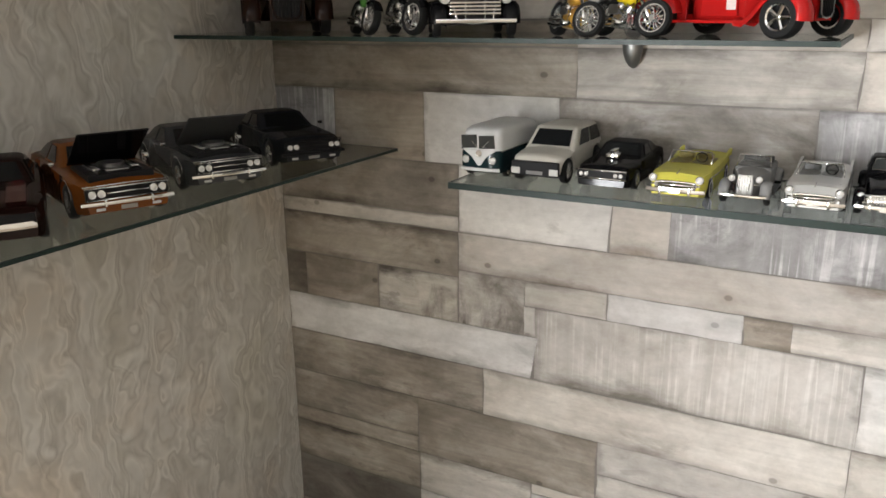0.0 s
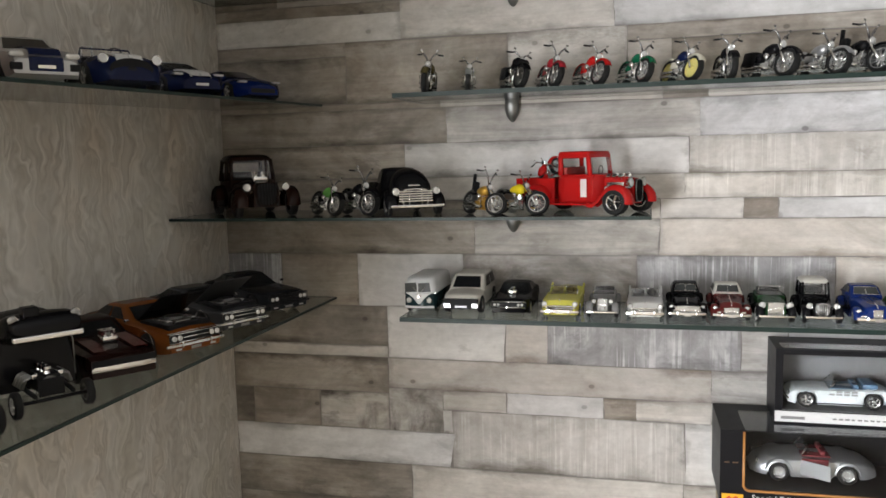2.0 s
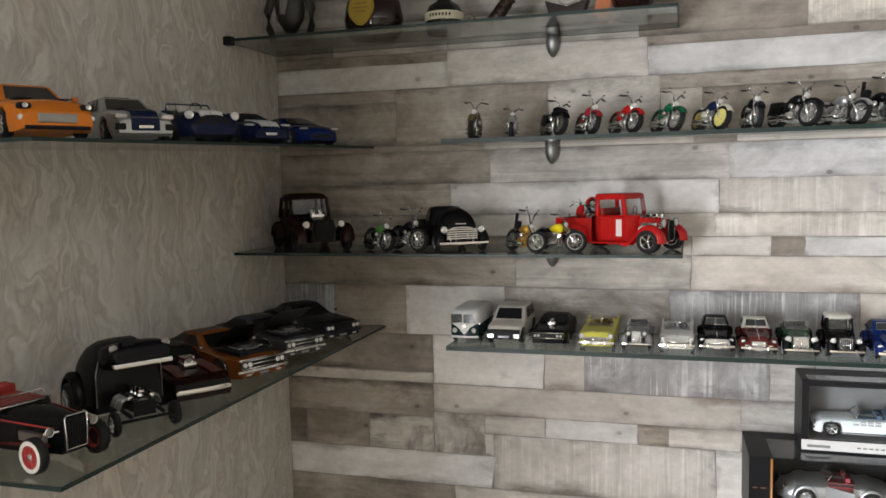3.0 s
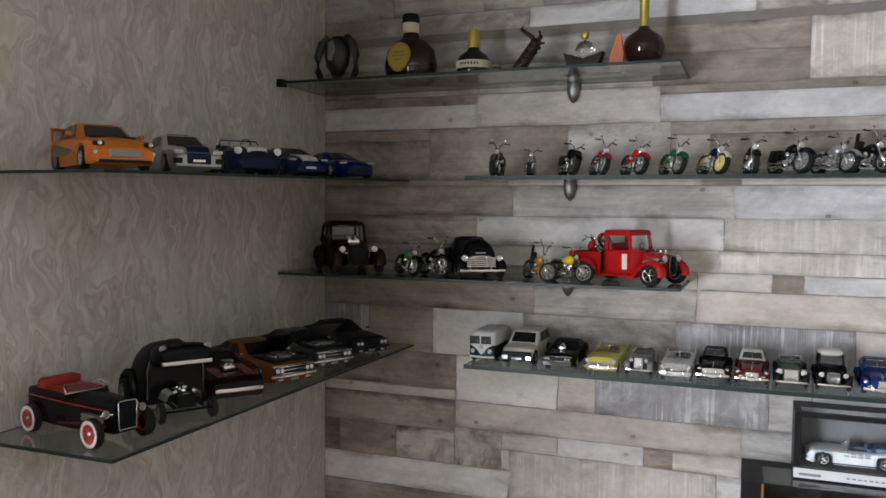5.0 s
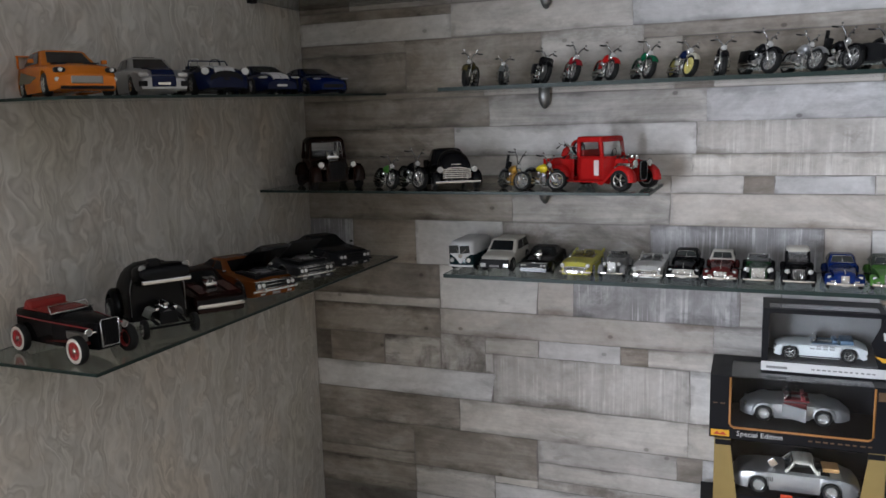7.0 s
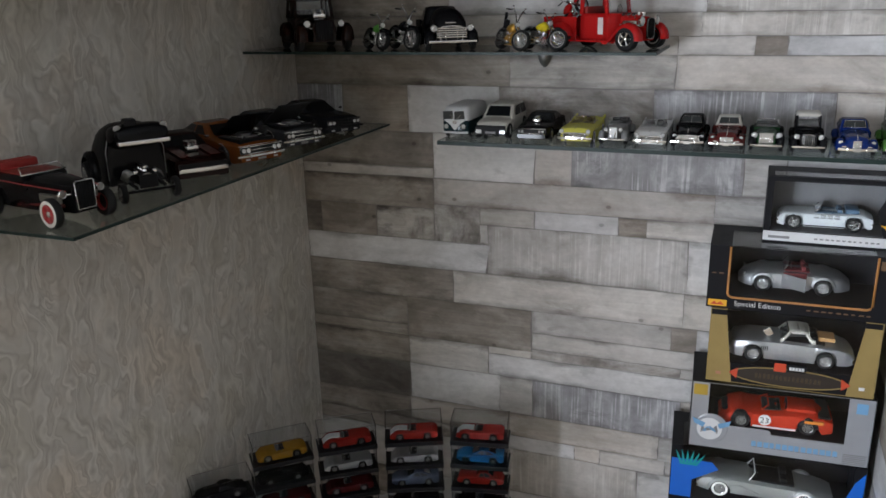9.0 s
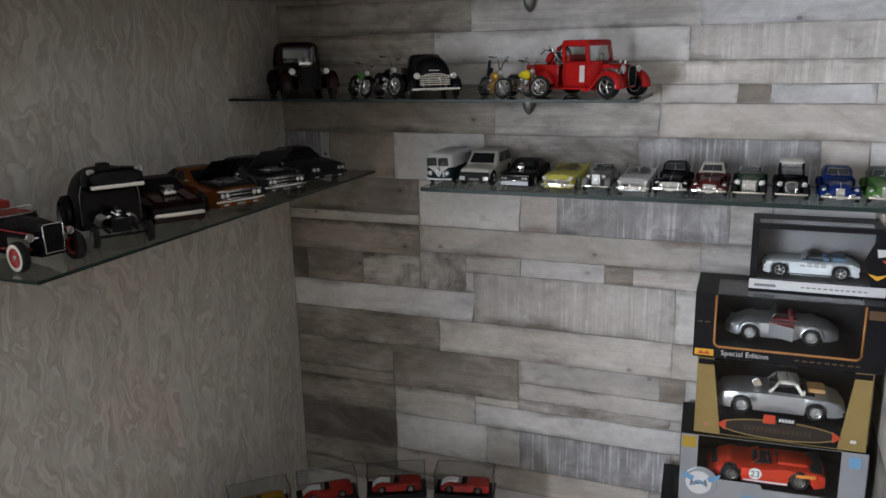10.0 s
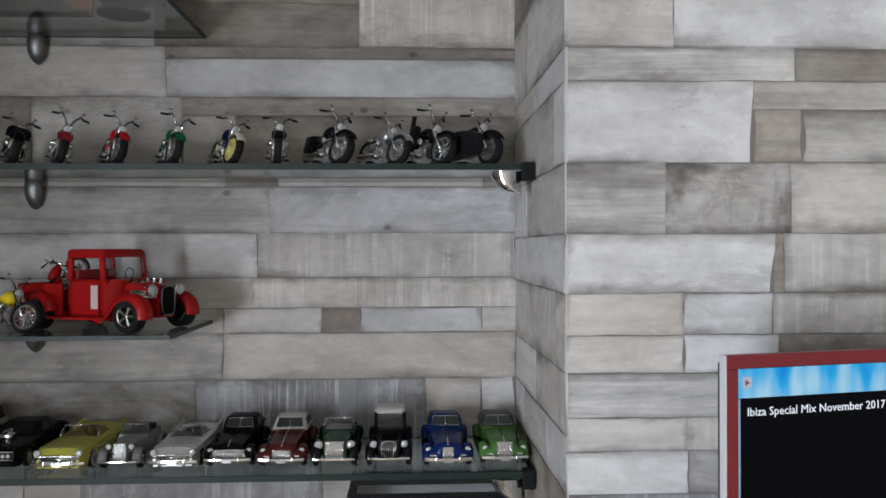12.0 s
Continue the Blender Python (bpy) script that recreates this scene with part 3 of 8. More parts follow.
def vintage_car(label, m, colour, fender=None, roof=None, L=4.1, W=1.7, r=0.36, k=1 / 32, group="", open_top=False, hood_w=0.42, shell=CHROME, cabin_h=1.6, rim=BRIGHT, wall=None,
                inside=None, bed=None, oval=False, name="model_car", lights=True, running=True, front_fender=True, category="model car", grille_bars=7, tyre=0.19, front_bumper=True, nose_h=0.98, belt=1.02, rake=0.05, tumble=0.345, scuttle=0.02, open_windows=False, insert=None, lamp_r=0.105, front=None, straight=0.0, back=BLACK_PLASTIC, cab_back=0.23, pane=DARK_GLASS):
    """A 1930s car: narrow bonnet, upright radiator, separate mudguards and running boards."""
    t = thing(name, label, category, m, group)
    fender, roof = fender or colour, roof or colour
    L, W, r = L * k, W * k, r * k
    xf, xr = L * 0.33, -L * 0.31
    cz = 0.28 * k
    zh, zb = nose_h * k, belt * k
    # bonnet
    rings = []
    x_nose, x_scut, hw = L * 0.40, L * scuttle, hood_w * k
    for f in np.linspace(0, 1, 7):
        x = x_scut + (x_nose - x_scut) * f
        w = straight * k * (1 - f) + hw * f if straight else (W * 0.36) * (1 - f) + hw * f
        z = zb * (1 - f) + zh * f * (0.97 if oval else 1)
        rings.append([(x, w, cz), (x, w, z * 0.75), (x, w * 0.9, z * 0.9), (x, w * 0.55, z * 0.985), (x, 0, z * 1.01), (x, -w * 0.55, z * 0.985), (x, -w * 0.9, z * 0.9), (x, -w, z * 0.75), (x, -w, cz)])
    if front:
        for f, g, h in ((0.022, 0.95, 0.955), (0.040, 0.86, 0.87), (0.052, 0.70, 0.74)):
            x, w, z = x_nose + f * L, hw * g, zh * h
            rings.append([(x, w, cz), (x, w, z * 0.75), (x, w * 0.9, z * 0.9), (x, w * 0.55, z * 0.985), (x, 0, z * 1.01), (x, -w * 0.55, z * 0.985), (x, -w * 0.9, z * 0.9), (x, -w, z * 0.75), (x, -w, cz)])
        part("bonnet_strip", tube(B(), [(x_scut + 0.02 * L, 0, zb * 1.005), (x_nose, 0, zh * 1.015), (x_nose + 0.04 * L, 0, zh * 0.89)], 0.012 * W, 6), CHROME, t, smooth=60)
    part("bonnet", loft(B(), rings), colour, t, smooth=40)
    # tub or cab
    x0, x1 = (-L * 0.44, x_scut) if not bed else (-L * cab_back, x_scut)
    rings = []
    for f, g in ((0, 0.72), (0.12, 0.93), (0.35, 1.0), (0.75, 1.0), (1.0, 0.93)):
        x, w = x0 + (x1 - x0) * f, W * 0.385 * g
        zt = zb * (0.9 if f == 0 else 1)
        rings.append([(x, w * 0.95, cz), (x, w, zt * 0.6), (x, w * 0.98, zt * 0.95), (x, w * 0.9, zt), (x, -w * 0.9, zt), (x, -w * 0.98, zt * 0.95), (x, -w, zt * 0.6), (x, -w * 0.95, cz)])
    part("body", loft(B(), rings), colour, t, smooth=40)
    z1 = cabin_h * k
    cb = Cabin(x1 - 0.01 * L, x1 - rake * L, x0 + (max(0.05, rake * 1.6) * L if not bed else 0.015 * L), x0 + 0.02 * L, zb, z1, W * 0.37, W * tumble)
    if open_top:
        part("cockpit", box(B(), x0 + 0.1 * L, x1 - 0.03 * L, -W * 0.31, W * 0.31, zb - 0.1 * W, zb + 0.015 * W, 0.01 * W), inside or BLACK_PLASTIC, t)
        part("seat", box(B(), x0 + 0.12 * L, x0 + 0.2 * L, -W * 0.3, W * 0.3, zb, zb + 0.13 * W, 0.03 * W), inside or BLACK_PLASTIC, t, smooth=40)
        bm = B()
        wz = zb + (z1 - zb) * 0.55
        tube(bm, [(x1 - 0.01 * L, W * 0.33, zb), (x1 - 0.05 * L, W * 0.31, wz), (x1 - 0.05 * L, -W * 0.31, wz), (x1 - 0.01 * L, -W * 0.33, zb)], 0.013 * W, 6)
        part("windscreen_frame", bm, CHROME, t, smooth=60)
        part("windscreen", Cabin(x1 - 0.01 * L, x1 - 0.05 * L, x0, x0, zb, wz, W * 0.36, W * 0.35).pane(B(), "front", 0.03, 0.97, out=-0.0002), CLEAR, t)
    elif open_windows:
        open_cab(t, cb, roof, inside or BLACK_PLASTIC, not bed, bool(bed), colour)
    else:
        part("roof", cb.shell(B()), roof, t, smooth=40)
        part("windscreen", cb.pane(B(), "front", 0.2, 0.82), pane, t)
        part("rear_window", cb.pane(B(), "rear", 0.35, 0.75), pane, t)
        for side in ("left", "right"):
            part("side_window", cb.pane(B(), side, 0.2, 0.8, 0.08, 0.92 if bed else 0.45), pane, t)
            if not bed:
                part("side_window", cb.pane(B(), side, 0.2, 0.8, 0.53, 0.95), pane, t)
        if pane is SMOKE_GLASS:
            (xa, _, wa, za), (xb, _, wb, zb2) = cb.at(0.16), cb.at(0.86)
            e = 0.0018
            bm = tube(B(), [(xa + e, wa * 0.82, za), (xb + e, wb * 0.82, zb2), (xb + e, -wb * 0.82, zb2), (xa + e, -wa * 0.82, za)], 0.011 * W, 6, closed=True)
            tube(bm, [(xa + e, 0, za), (xb + e, 0, zb2)], 0.008 * W, 6)
            part("windscreen_frame", bm, CHROME, t, smooth=60)
    if bed:
        part("pickup_bed", box(box(box(box(B(), -L * 0.5, -L * (cab_back + 0.005), -W * 0.36, W * 0.36, cz, cz + 0.1 * k), -L * 0.5, -L * (cab_back + 0.005), W * 0.34, W * 0.37, cz, bed * k, 0.004 * W),
                                   -L * 0.5, -L * (cab_back + 0.005), -W * 0.37, -W * 0.34, cz, bed * k, 0.004 * W), -L * 0.5, -L * 0.485, -W * 0.34, W * 0.34, cz, bed * k), colour, t)
    # mudguards
    for s in (1, -1):
        yi, yo = s * W * 0.29, s * W * 0.5
        if front_fender:
            tail = [(xf - r * 1.5, r * 1.05, 150), (xf - r * 1.95, r * 0.72, 130), (xf - r * 2.3, cz * 1.05, 100)]
            part("front_mudguard", arc_fender(B(), xf, r, r * 1.17, yi, yo, -8, 142, 0.02 * W, 0.3, tail), fender, t, smooth=50)
            part("rear_mudguard", arc_fender(B(), xr, r, r * 1.17, yi, yo, 8, 178, 0.02 * W, 0.3), fender, t, smooth=50)
        if running:
            part("running_board", box(B(), xr + r, xf - r * 1.6, min(yi, yo), max(yi, yo), cz * 0.88, cz * 1.06, 0.004 * W), fender, t)
        for x in (xf, xr):
            wheel(t, x, s * W * 0.42, r, tyre * k, rim, wall, 5)
    g0 = cz * 1.15
    if front:
        # full nose between the mudguards, lamps let into them, low grille and a heavy bumper
        gw, gz, bars, upright = front
        rings = []
        for f, w, z in ((0.36, 0.44, 0.66), (0.42, 0.43, 0.64), (0.445, 0.40, 0.60), (0.455, 0.36, 0.54)):
            rings.append([(f * L, s * a * w * W, b * z * k) for s, a, b in ((1, 1, 0.5), (1, 1, 0.82), (1, 0.85, 1), (-1, 0.85, 1), (-1, 1, 0.82), (-1, 1, 0.5))])
        part("front_apron", loft(B(), rings), colour, t, smooth=40)
        grille(t, L * 0.462, gw * k, 0.34 * k, gz * k, bars, upright, CHROME, BRIGHT, taper=0.8)
        for s in (1, -1):
            lamp(t, xf + r * 0.98, s * W * 0.385, r * 1.80, 0.115 * k)
            part("side_lamp", box(B(), L * 0.44, L * 0.459, s * W * 0.30 - 0.10 * k, s * W * 0.30 + 0.10 * k, 0.44 * k, 0.50 * k, 0.01 * k), CHROME, t)
        bumper(t, L * 0.49, W * 0.46, 0.36 * k, 0.13 * k, guards=2)
        part("number_plate", box(B(), L * 0.49 + 0.06 * k, L * 0.49 + 0.085 * k, -0.17 * k, 0.17 * k, 0.27 * k, 0.40 * k), BRIGHT, t)
        return t
    grille(t, x_nose + 0.012 * L, hw * 0.86, g0, zh * 0.99, grille_bars, True, shell, back, oval=oval, taper=0.6 if oval else 0.92, insert=insert)
    if lights:
        for s in (1, -1):
            lamp(t, x_nose - 0.005 * L, s * (hw + 0.10 * W), zh * 0.86, lamp_r * k)
    bm = B()
    tube(bm, [(x_nose - 0.03 * L, W * 0.36, 0.72 * k), (x_nose - 0.005 * L, 0, 0.70 * k), (x_nose - 0.03 * L, -W * 0.36, 0.72 * k)], 0.014 * W, 6)
    part("lamp_bar", bm, CHROME, t, smooth=60)
    if front_bumper:
        bumper(t, L * 0.485, W * 0.44, 0.38 * k, 0.10 * k)
    return t


TARNISHED = plain("tarnished_chrome", (0.30, 0.30, 0.31), 0.25, 1.0)


def motorcycle(label, m, tank, L=0.075, chopper=0.0, rim=BRIGHT, fender=None, seat=None, frame_mat=None, group="toy motorcycles", bags=False, tall_back=False, windshield=False,
               wheel_face=None, name="toy_motorcycle", big_bars=0.22, engine=BRIGHT, steer=0, lean=14, fairing=False, sidecar=None):
    """A motorcycle model, nose towards +x; L is its length over the wheels, it leans on its stand."""
    t = thing(name, label, "toy motorcycle", m @ pose(0, 0, L * 0.004, -lean), group)
    r = L * 0.188
    xf, xr = L * (0.33 + 0.12 * chopper), -L * 0.33
    fender, seat, frame_mat = fender or tank, seat or BLACK_PLASTIC, frame_mat or BLACK_PLASTIC
    for x, rr, ww in ((xf, r, L * 0.085), (xr, r, L * 0.10)):
        w = part("wheel", lathe(B(), [(rr * 0.74, -ww / 2), (rr * 0.92, -ww / 2), (rr, -ww * 0.2), (rr, ww * 0.2), (rr * 0.92, ww / 2), (rr * 0.74, ww / 2), (rr * 0.74, -ww / 2)], 18, "Y", caps=False), RUBBER, t, smooth=50, m=pose(x, 0, rr, 0, 0, steer if x > 0 else 0))
        bm = lathe(B(), [(rr * 0.77, -ww * 0.42), (rr * 0.77, ww * 0.42), (rr * 0.67, ww * 0.42), (rr * 0.67, -ww * 0.42), (rr * 0.77, -ww * 0.42)], 18, "Y", caps=False)
        if wheel_face:
            lathe(bm, [(0, -ww * 0.2), (rr * 0.66, -ww * 0.2), (rr * 0.66, ww * 0.2), (0, ww * 0.2)], 18, "Y")
        lathe(bm, [(0, -ww * 0.6), (rr * 0.16, -ww * 0.6), (rr * 0.16, ww * 0.6), (0, ww * 0.6)], 8, "Y")
        for q in range(14):
            a = 2 * math.pi * q / 14
            tube(bm, [(0, 0, 0), (rr * 0.70 * math.cos(a), (ww * 0.15) * (1 if q % 2 else -1), rr * 0.70 * math.sin(a))], rr * 0.038, 4)
        part("rim", bm, wheel_face or rim, w, smooth=50)
    zt = L * 0.435
    xs = L * 0.12
    # fork and bars
    top = Vector((xs, 0, zt * 1.08))
    for s in (1, -1):
        part("fork_leg", tube(B(), [(xf, s * L * 0.056, r), top + Vector((0, s * L * 0.035, 0))], L * 0.02, 6), CHROME, t, smooth=60)
    bar = [top + Vector((0, 0, 0)), top + Vector((-L * 0.02, L * 0.05, L * big_bars * 0.34)), top + Vector((-L * 0.03, L * 0.10, L * big_bars * 0.5)), top + Vector((-L * 0.10, L * 0.15, L * big_bars * 0.47))]
    bm = tube(B(), bar, L * 0.013, 6)
    tube(bm, [Vector((p.x, -p.y, p.z)) for p in bar], L * 0.013, 6)
    part("handlebar", bm, TARNISHED, t, smooth=60)
    for s in (1, -1):
        p = bar[-1]
        part("grip", tube(B(), [(p.x + L * 0.02, s * (p.y - L * 0.02), p.z), (p.x - L * 0.05, s * (p.y + L * 0.05), p.z)], L * 0.014, 6), BLACK_PLASTIC, t, smooth=60)
    for s in (1, -1):
        part("mirror", box(B(), -L * 0.006, L * 0.006, -L * 0.018, L * 0.018, -L * 0.012, L * 0.012, L * 0.004), TARNISHED, t, m=pose(bar[2].x, s * bar[2].y * 1.25, bar[2].z + L * 0.05))
        part("mirror_stem", tube(B(), [(bar[2].x, s * bar[2].y, bar[2].z), (bar[2].x, s * bar[2].y * 1.2, bar[2].z + L * 0.05)], L * 0.006, 5), CHROME, t, smooth=60)
    lamp(t, xs + L * 0.05, 0, zt * 1.06, L * 0.048)
    # tank, seat, engine, frame, exhausts, mudguards
    bm = lathe(B(), [(0, -L * 0.13), (L * 0.045, -L * 0.125), (L * 0.068, -L * 0.06), (L * 0.078, L * 0.02), (L * 0.055, L * 0.09), (0, L * 0.11)], 12, "X")
    bmesh.ops.scale(bm, verts=bm.verts, vec=(1.15, 1.15, 1.1))
    part("fuel_tank", bm, tank, t, smooth=60, m=pose(L * 0.0, 0, zt * 0.9, 0, -8))
    bm = box(B(), -L * 0.30, -L * 0.08, -L * 0.055, L * 0.055, zt * 0.68, zt * 0.82, L * 0.018)
    box(bm, -L * 0.33, -L * 0.22, -L * 0.04, L * 0.04, zt * 0.78, zt * (1.25 if tall_back else 0.9), L * 0.016)
    part("saddle", bm, seat, t, smooth=40)
    if tall_back:
        part("backrest", tube(B(), [(-L * 0.33, 0, zt * 0.8), (-L * 0.37, 0, zt * 1.55)], L * 0.03, 8), seat, t, smooth=50)
    bm = box(B(), -L * 0.13, L * 0.10, -L * 0.07, L * 0.07, r * 0.45, r * 1.25, L * 0.025)
    lathe(bm, [(0, -L * 0.085), (L * 0.05, -L * 0.085), (L * 0.055, 0), (L * 0.05, L * 0.085), (0, L * 0.085)], 12, "Y", (L * 0.03, 0, r * 0.85))
    part("engine", bm, engine, t)
    for s in (1, -1):
        part("air_cleaner", lathe(B(), [(0, s * L * 0.115), (L * 0.03, s * L * 0.112), (L * 0.042, s * L * 0.095), (L * 0.042, s * L * 0.075)], 12, "Y"), CHROME, t, smooth=50, m=pose(L * 0.01, 0, r * 1.55))
        part("crash_bar", tube(B(), [(L * 0.13, s * L * 0.03, r * 1.75), (L * 0.16, s * L * 0.12, r * 1.45), (L * 0.15, s * L * 0.12, r * 0.85), (L * 0.11, s * L * 0.03, r * 0.6)], L * 0.009, 6), CHROME, t, smooth=60)
        part("footrest", tube(B(), [(L * 0.04, s * L * 0.07, r * 0.55), (L * 0.04, s * L * 0.14, r * 0.55)], L * 0.012, 6), BLACK_PLASTIC, t, smooth=60)
    for a, x in ((28, 0.05), (-28, -0.06)):
        fins = [(L * 0.03, L * 0.0)]
        for q in range(5):
            fins += [(L * 0.04, L * 0.026 * q), (L * 0.06, L * (0.026 * q + 0.002)), (L * 0.06, L * (0.026 * q + 0.012)), (L * 0.04, L * (0.026 * q + 0.014))]
        part("cylinder", lathe(B(), fins, 10, "Z"), engine, t, smooth=30, m=pose(x * L * 0.4, 0, r * 1.1, 0, a))
    bm = tube(B(), [(xr, L * 0.04, r), (-L * 0.05, L * 0.035, r * 0.55), (L * 0.13, L * 0.03, r * 0.7), (xs, 0, zt * 0.98), (-L * 0.1, L * 0.03, zt * 0.75), (xr, L * 0.04, r)], L * 0.01, 5)
    part("frame", bm, frame_mat, t, smooth=60)
    for dz in (0, 0.3):
        part("exhaust", tube(B(), [(L * 0.05, -L * 0.06, r * (1.2 - dz * 0.5)), (L * 0.1, -L * 0.075, r * (0.7 - dz * 0.2)), (-L * 0.1, -L * 0.08, r * (0.55 + dz)), (-L * 0.42, -L * 0.08, r * (0.62 + dz))], L * 0.018, 7, r_end=L * 0.028), CHROME, t, smooth=60)
    part("rear_mudguard", arc_fender(B(), xr, r, r * 1.10, -L * 0.056, L * 0.056, 60, 175, L * 0.01, 0.25), fender, t, smooth=50)
    if chopper < 0.65:
        part("front_mudguard", arc_fender(B(), 0, 0, r * 1.10, -L * 0.056, L * 0.056, 30, 128, L * 0.01, 0.25), fender, t, smooth=50, m=pose(xf, 0, r, 0, 0, steer))
    part("side_stand", tube(B(), [(-L * 0.05, L * 0.04, r * 0.6), (-L * 0.06, L * 0.12, L * (0.012 + 0.12 * math.tan(radians(lean))))], L * 0.009, 5), STEEL, t, smooth=60)
    for s in (1, -1):
        part("side_panel", box(B(), -L * 0.22, -L * 0.04, s * L * 0.062 - L * 0.012, s * L * 0.062 + L * 0.012, zt * 0.5, zt * 0.72, L * 0.01), fender, t, smooth=40)
    if bags:
        for s in (1, -1):
            part("saddlebag", box(B(), xr - L * 0.10, xr + L * 0.10, s * L * 0.085 - L * 0.032, s * L * 0.085 + L * 0.032, r * 1.0, r * 2.0, L * 0.02), seat, t, smooth=40)
    if fairing:
        rings = [[(xs + L * (0.02 + 0.10 * f), L * w * g, zt * z + L * 0.05 * h) for g, h in ((1, -1), (1, 0.6), (0.7, 1.2), (-0.7, 1.2), (-1, 0.6), (-1, -1))] for f, w, z in ((0, 0.13, 0.92), (0.5, 0.12, 0.96), (1, 0.07, 0.93))]
        part("fairing", loft(B(), rings), tank, t, smooth=40)
    if sidecar:
        rings = []
        for f, g in ((-0.50, 0.8), (-0.46, 0.95), (-0.1, 1.0), (0.16, 1.0), (0.34, 0.8), (0.46, 0.4)):
            rings.append([(f * L, sidecar * L * 0.22 + L * 0.095 * g * c, r * 1.1 + L * 0.16 * g ** 0.4 * z) for c, z in ((1, -0.7), (1, 0.8), (0.85, 1), (-0.85, 1), (-1, 0.8), (-1, -0.7), (0, -0.8))])
        part("sidecar", loft(B(), rings), seat, t, "boxy black sidecar", smooth=35)
        part("sidecar_wheel", lathe(B(), [(0, -L * 0.04), (r * 0.9, -L * 0.04), (r, -L * 0.02), (r, L * 0.02), (r * 0.9, L * 0.04), (0, L * 0.04)], 16, "Y"), RUBBER, t, smooth=50, m=pose(-L * 0.05, sidecar * L * 0.37, r))
        part("sidecar_bar", tube(B(), [(-L * 0.05, 0, r * 0.8), (-L * 0.05, sidecar * L * 0.3, r * 0.8)], L * 0.015, 6), STEEL, t, smooth=60)
    if windshield:
        part("windshield", prism(B(), [(-L * 0.1, 0), (L * 0.1, 0), (L * 0.08, L * 0.2), (-L * 0.08, L * 0.2)], -0.0006, 0.0006), CLEAR, t, m=pose(xs + L * 0.05, 0, zt * 1.1, 0, 0, 90) @ pose(0, 0, 0, -20))
    return t

# ---- paints ----
WHITE_P, CREAM_P = paint("white_paint", (0.62, 0.63, 0.63)), paint("cream_paint", (0.60, 0.58, 0.52))
BLACK_P, DGREEN_P = paint("black_paint", (0.006, 0.006, 0.007), 0.25), paint("dark_green_paint", (0.008, 0.022, 0.026))
YELLOW_P, SILVER_P = paint("lemon_yellow_paint", (0.62, 0.58, 0.10)), plain("silver_paint", (0.40, 0.41, 0.42), 0.32, 0.75, 0.08, 90, coat=0.6)
GREY_P, MAROON_P = paint("mid_grey_paint", (0.22, 0.22, 0.22)), paint("maroon_paint", (0.085, 0.014, 0.013))
BLUE_P, LEAF_P = paint("royal_blue_paint", (0.005, 0.019, 0.115)), paint("leaf_green_paint", (0.065, 0.17, 0.032))
RED_P, ORANGE_P = paint("bright_red_paint", (0.42, 0.012, 0.011)), paint("orange_paint", (0.52, 0.15, 0.014))
COPPER_P, DGREY_P = paint("copper_orange_paint", (0.15, 0.045, 0.010)), paint("dark_grey_paint", (0.045, 0.047, 0.05))
NAVY_P, OXBLOOD_P = paint("navy_blue_paint", (0.006, 0.011, 0.042)), paint("black_red_paint", (0.014, 0.006, 0.005))
GBLUE_P, BROWN_P = paint("bright_blue_paint", (0.002, 0.011, 0.085)), paint("dark_brown_paint", (0.016, 0.007, 0.005), 0.5)
EMER_P, OLIVE_P = paint("emerald_paint", (0.007, 0.105, 0.048)), paint("olive_paint", (0.09, 0.075, 0.03), 0.6)
GOLD_P, LIME_P = plain("gold_paint", (0.62, 0.36, 0.06), 0.3, 0.7, 0.1), paint("lime_green_paint", (0.10, 0.30, 0.06))
YEL_P, RACE_P = paint("canary_paint", (0.75, 0.60, 0.02)), paint("racing_red_paint", (0.38, 0.03, 0.012))
RED_SEAT = plain("red_upholstery", (0.28, 0.02, 0.015), 0.6)
BLUE_SEAT = plain("blue_upholstery", (0.05, 0.10, 0.16), 0.6)

MUSCLE = dict(L=4.95, W=1.95, H=1.35, r=0.34, wheels=(1.5, -1.45), top=[(-0.5, 0.78), (-0.42, 0.97), (-0.2, 0.98), (0.05, 0.97), (0.12, 0.95), (0.45, 0.87), (0.5, 0.74)],
              cab=(0.55, -0.15, -1.0, -1.75, 0.93, 1.34, 0.82, 0.62))
FIFTIES = dict(L=4.7, W=1.86, H=1.3, r=0.34, wheels=(1.35, -1.3), top=[(-0.5, 0.82), (-0.45, 0.99), (-0.2, 0.93), (0.0, 0.92), (0.38, 0.93), (0.46, 0.90), (0.5, 0.68)],
               cab=(0.45, 0.12, -0.75, -0.95, 0.92, 1.3, 0.78, 0.68))
SPORTS = dict(L=4.45, W=1.88, H=1.18, r=0.33, wheels=(1.3, -1.25), top=[(-0.5, 0.85), (-0.4, 0.98), (-0.15, 0.95), (0.1, 0.88), (0.3, 0.80), (0.44, 0.68), (0.5, 0.5)],
              cab=(0.75, -0.1, -0.6, -1.75, 0.86, 1.2, 0.78, 0.55), clear=0.12, drop=0.17,
              plan=((-0.5, 0.80), (-0.42, 0.96), (-0.28, 1.0), (-0.05, 0.95), (0.3, 1.0), (0.43, 0.90), (0.5, 0.62)))
SALOON = dict(L=4.6, W=1.8, H=1.36, r=0.32, wheels=(1.33, -1.3), top=[(-0.5, 0.9), (-0.42, 1.0), (-0.2, 0.97), (0.1, 0.93), (0.35, 0.86), (0.46, 0.76), (0.5, 0.55)],
              cab=(0.75, 0.0, -1.1, -1.65, 0.9, 1.36, 0.76, 0.58), clear=0.13)
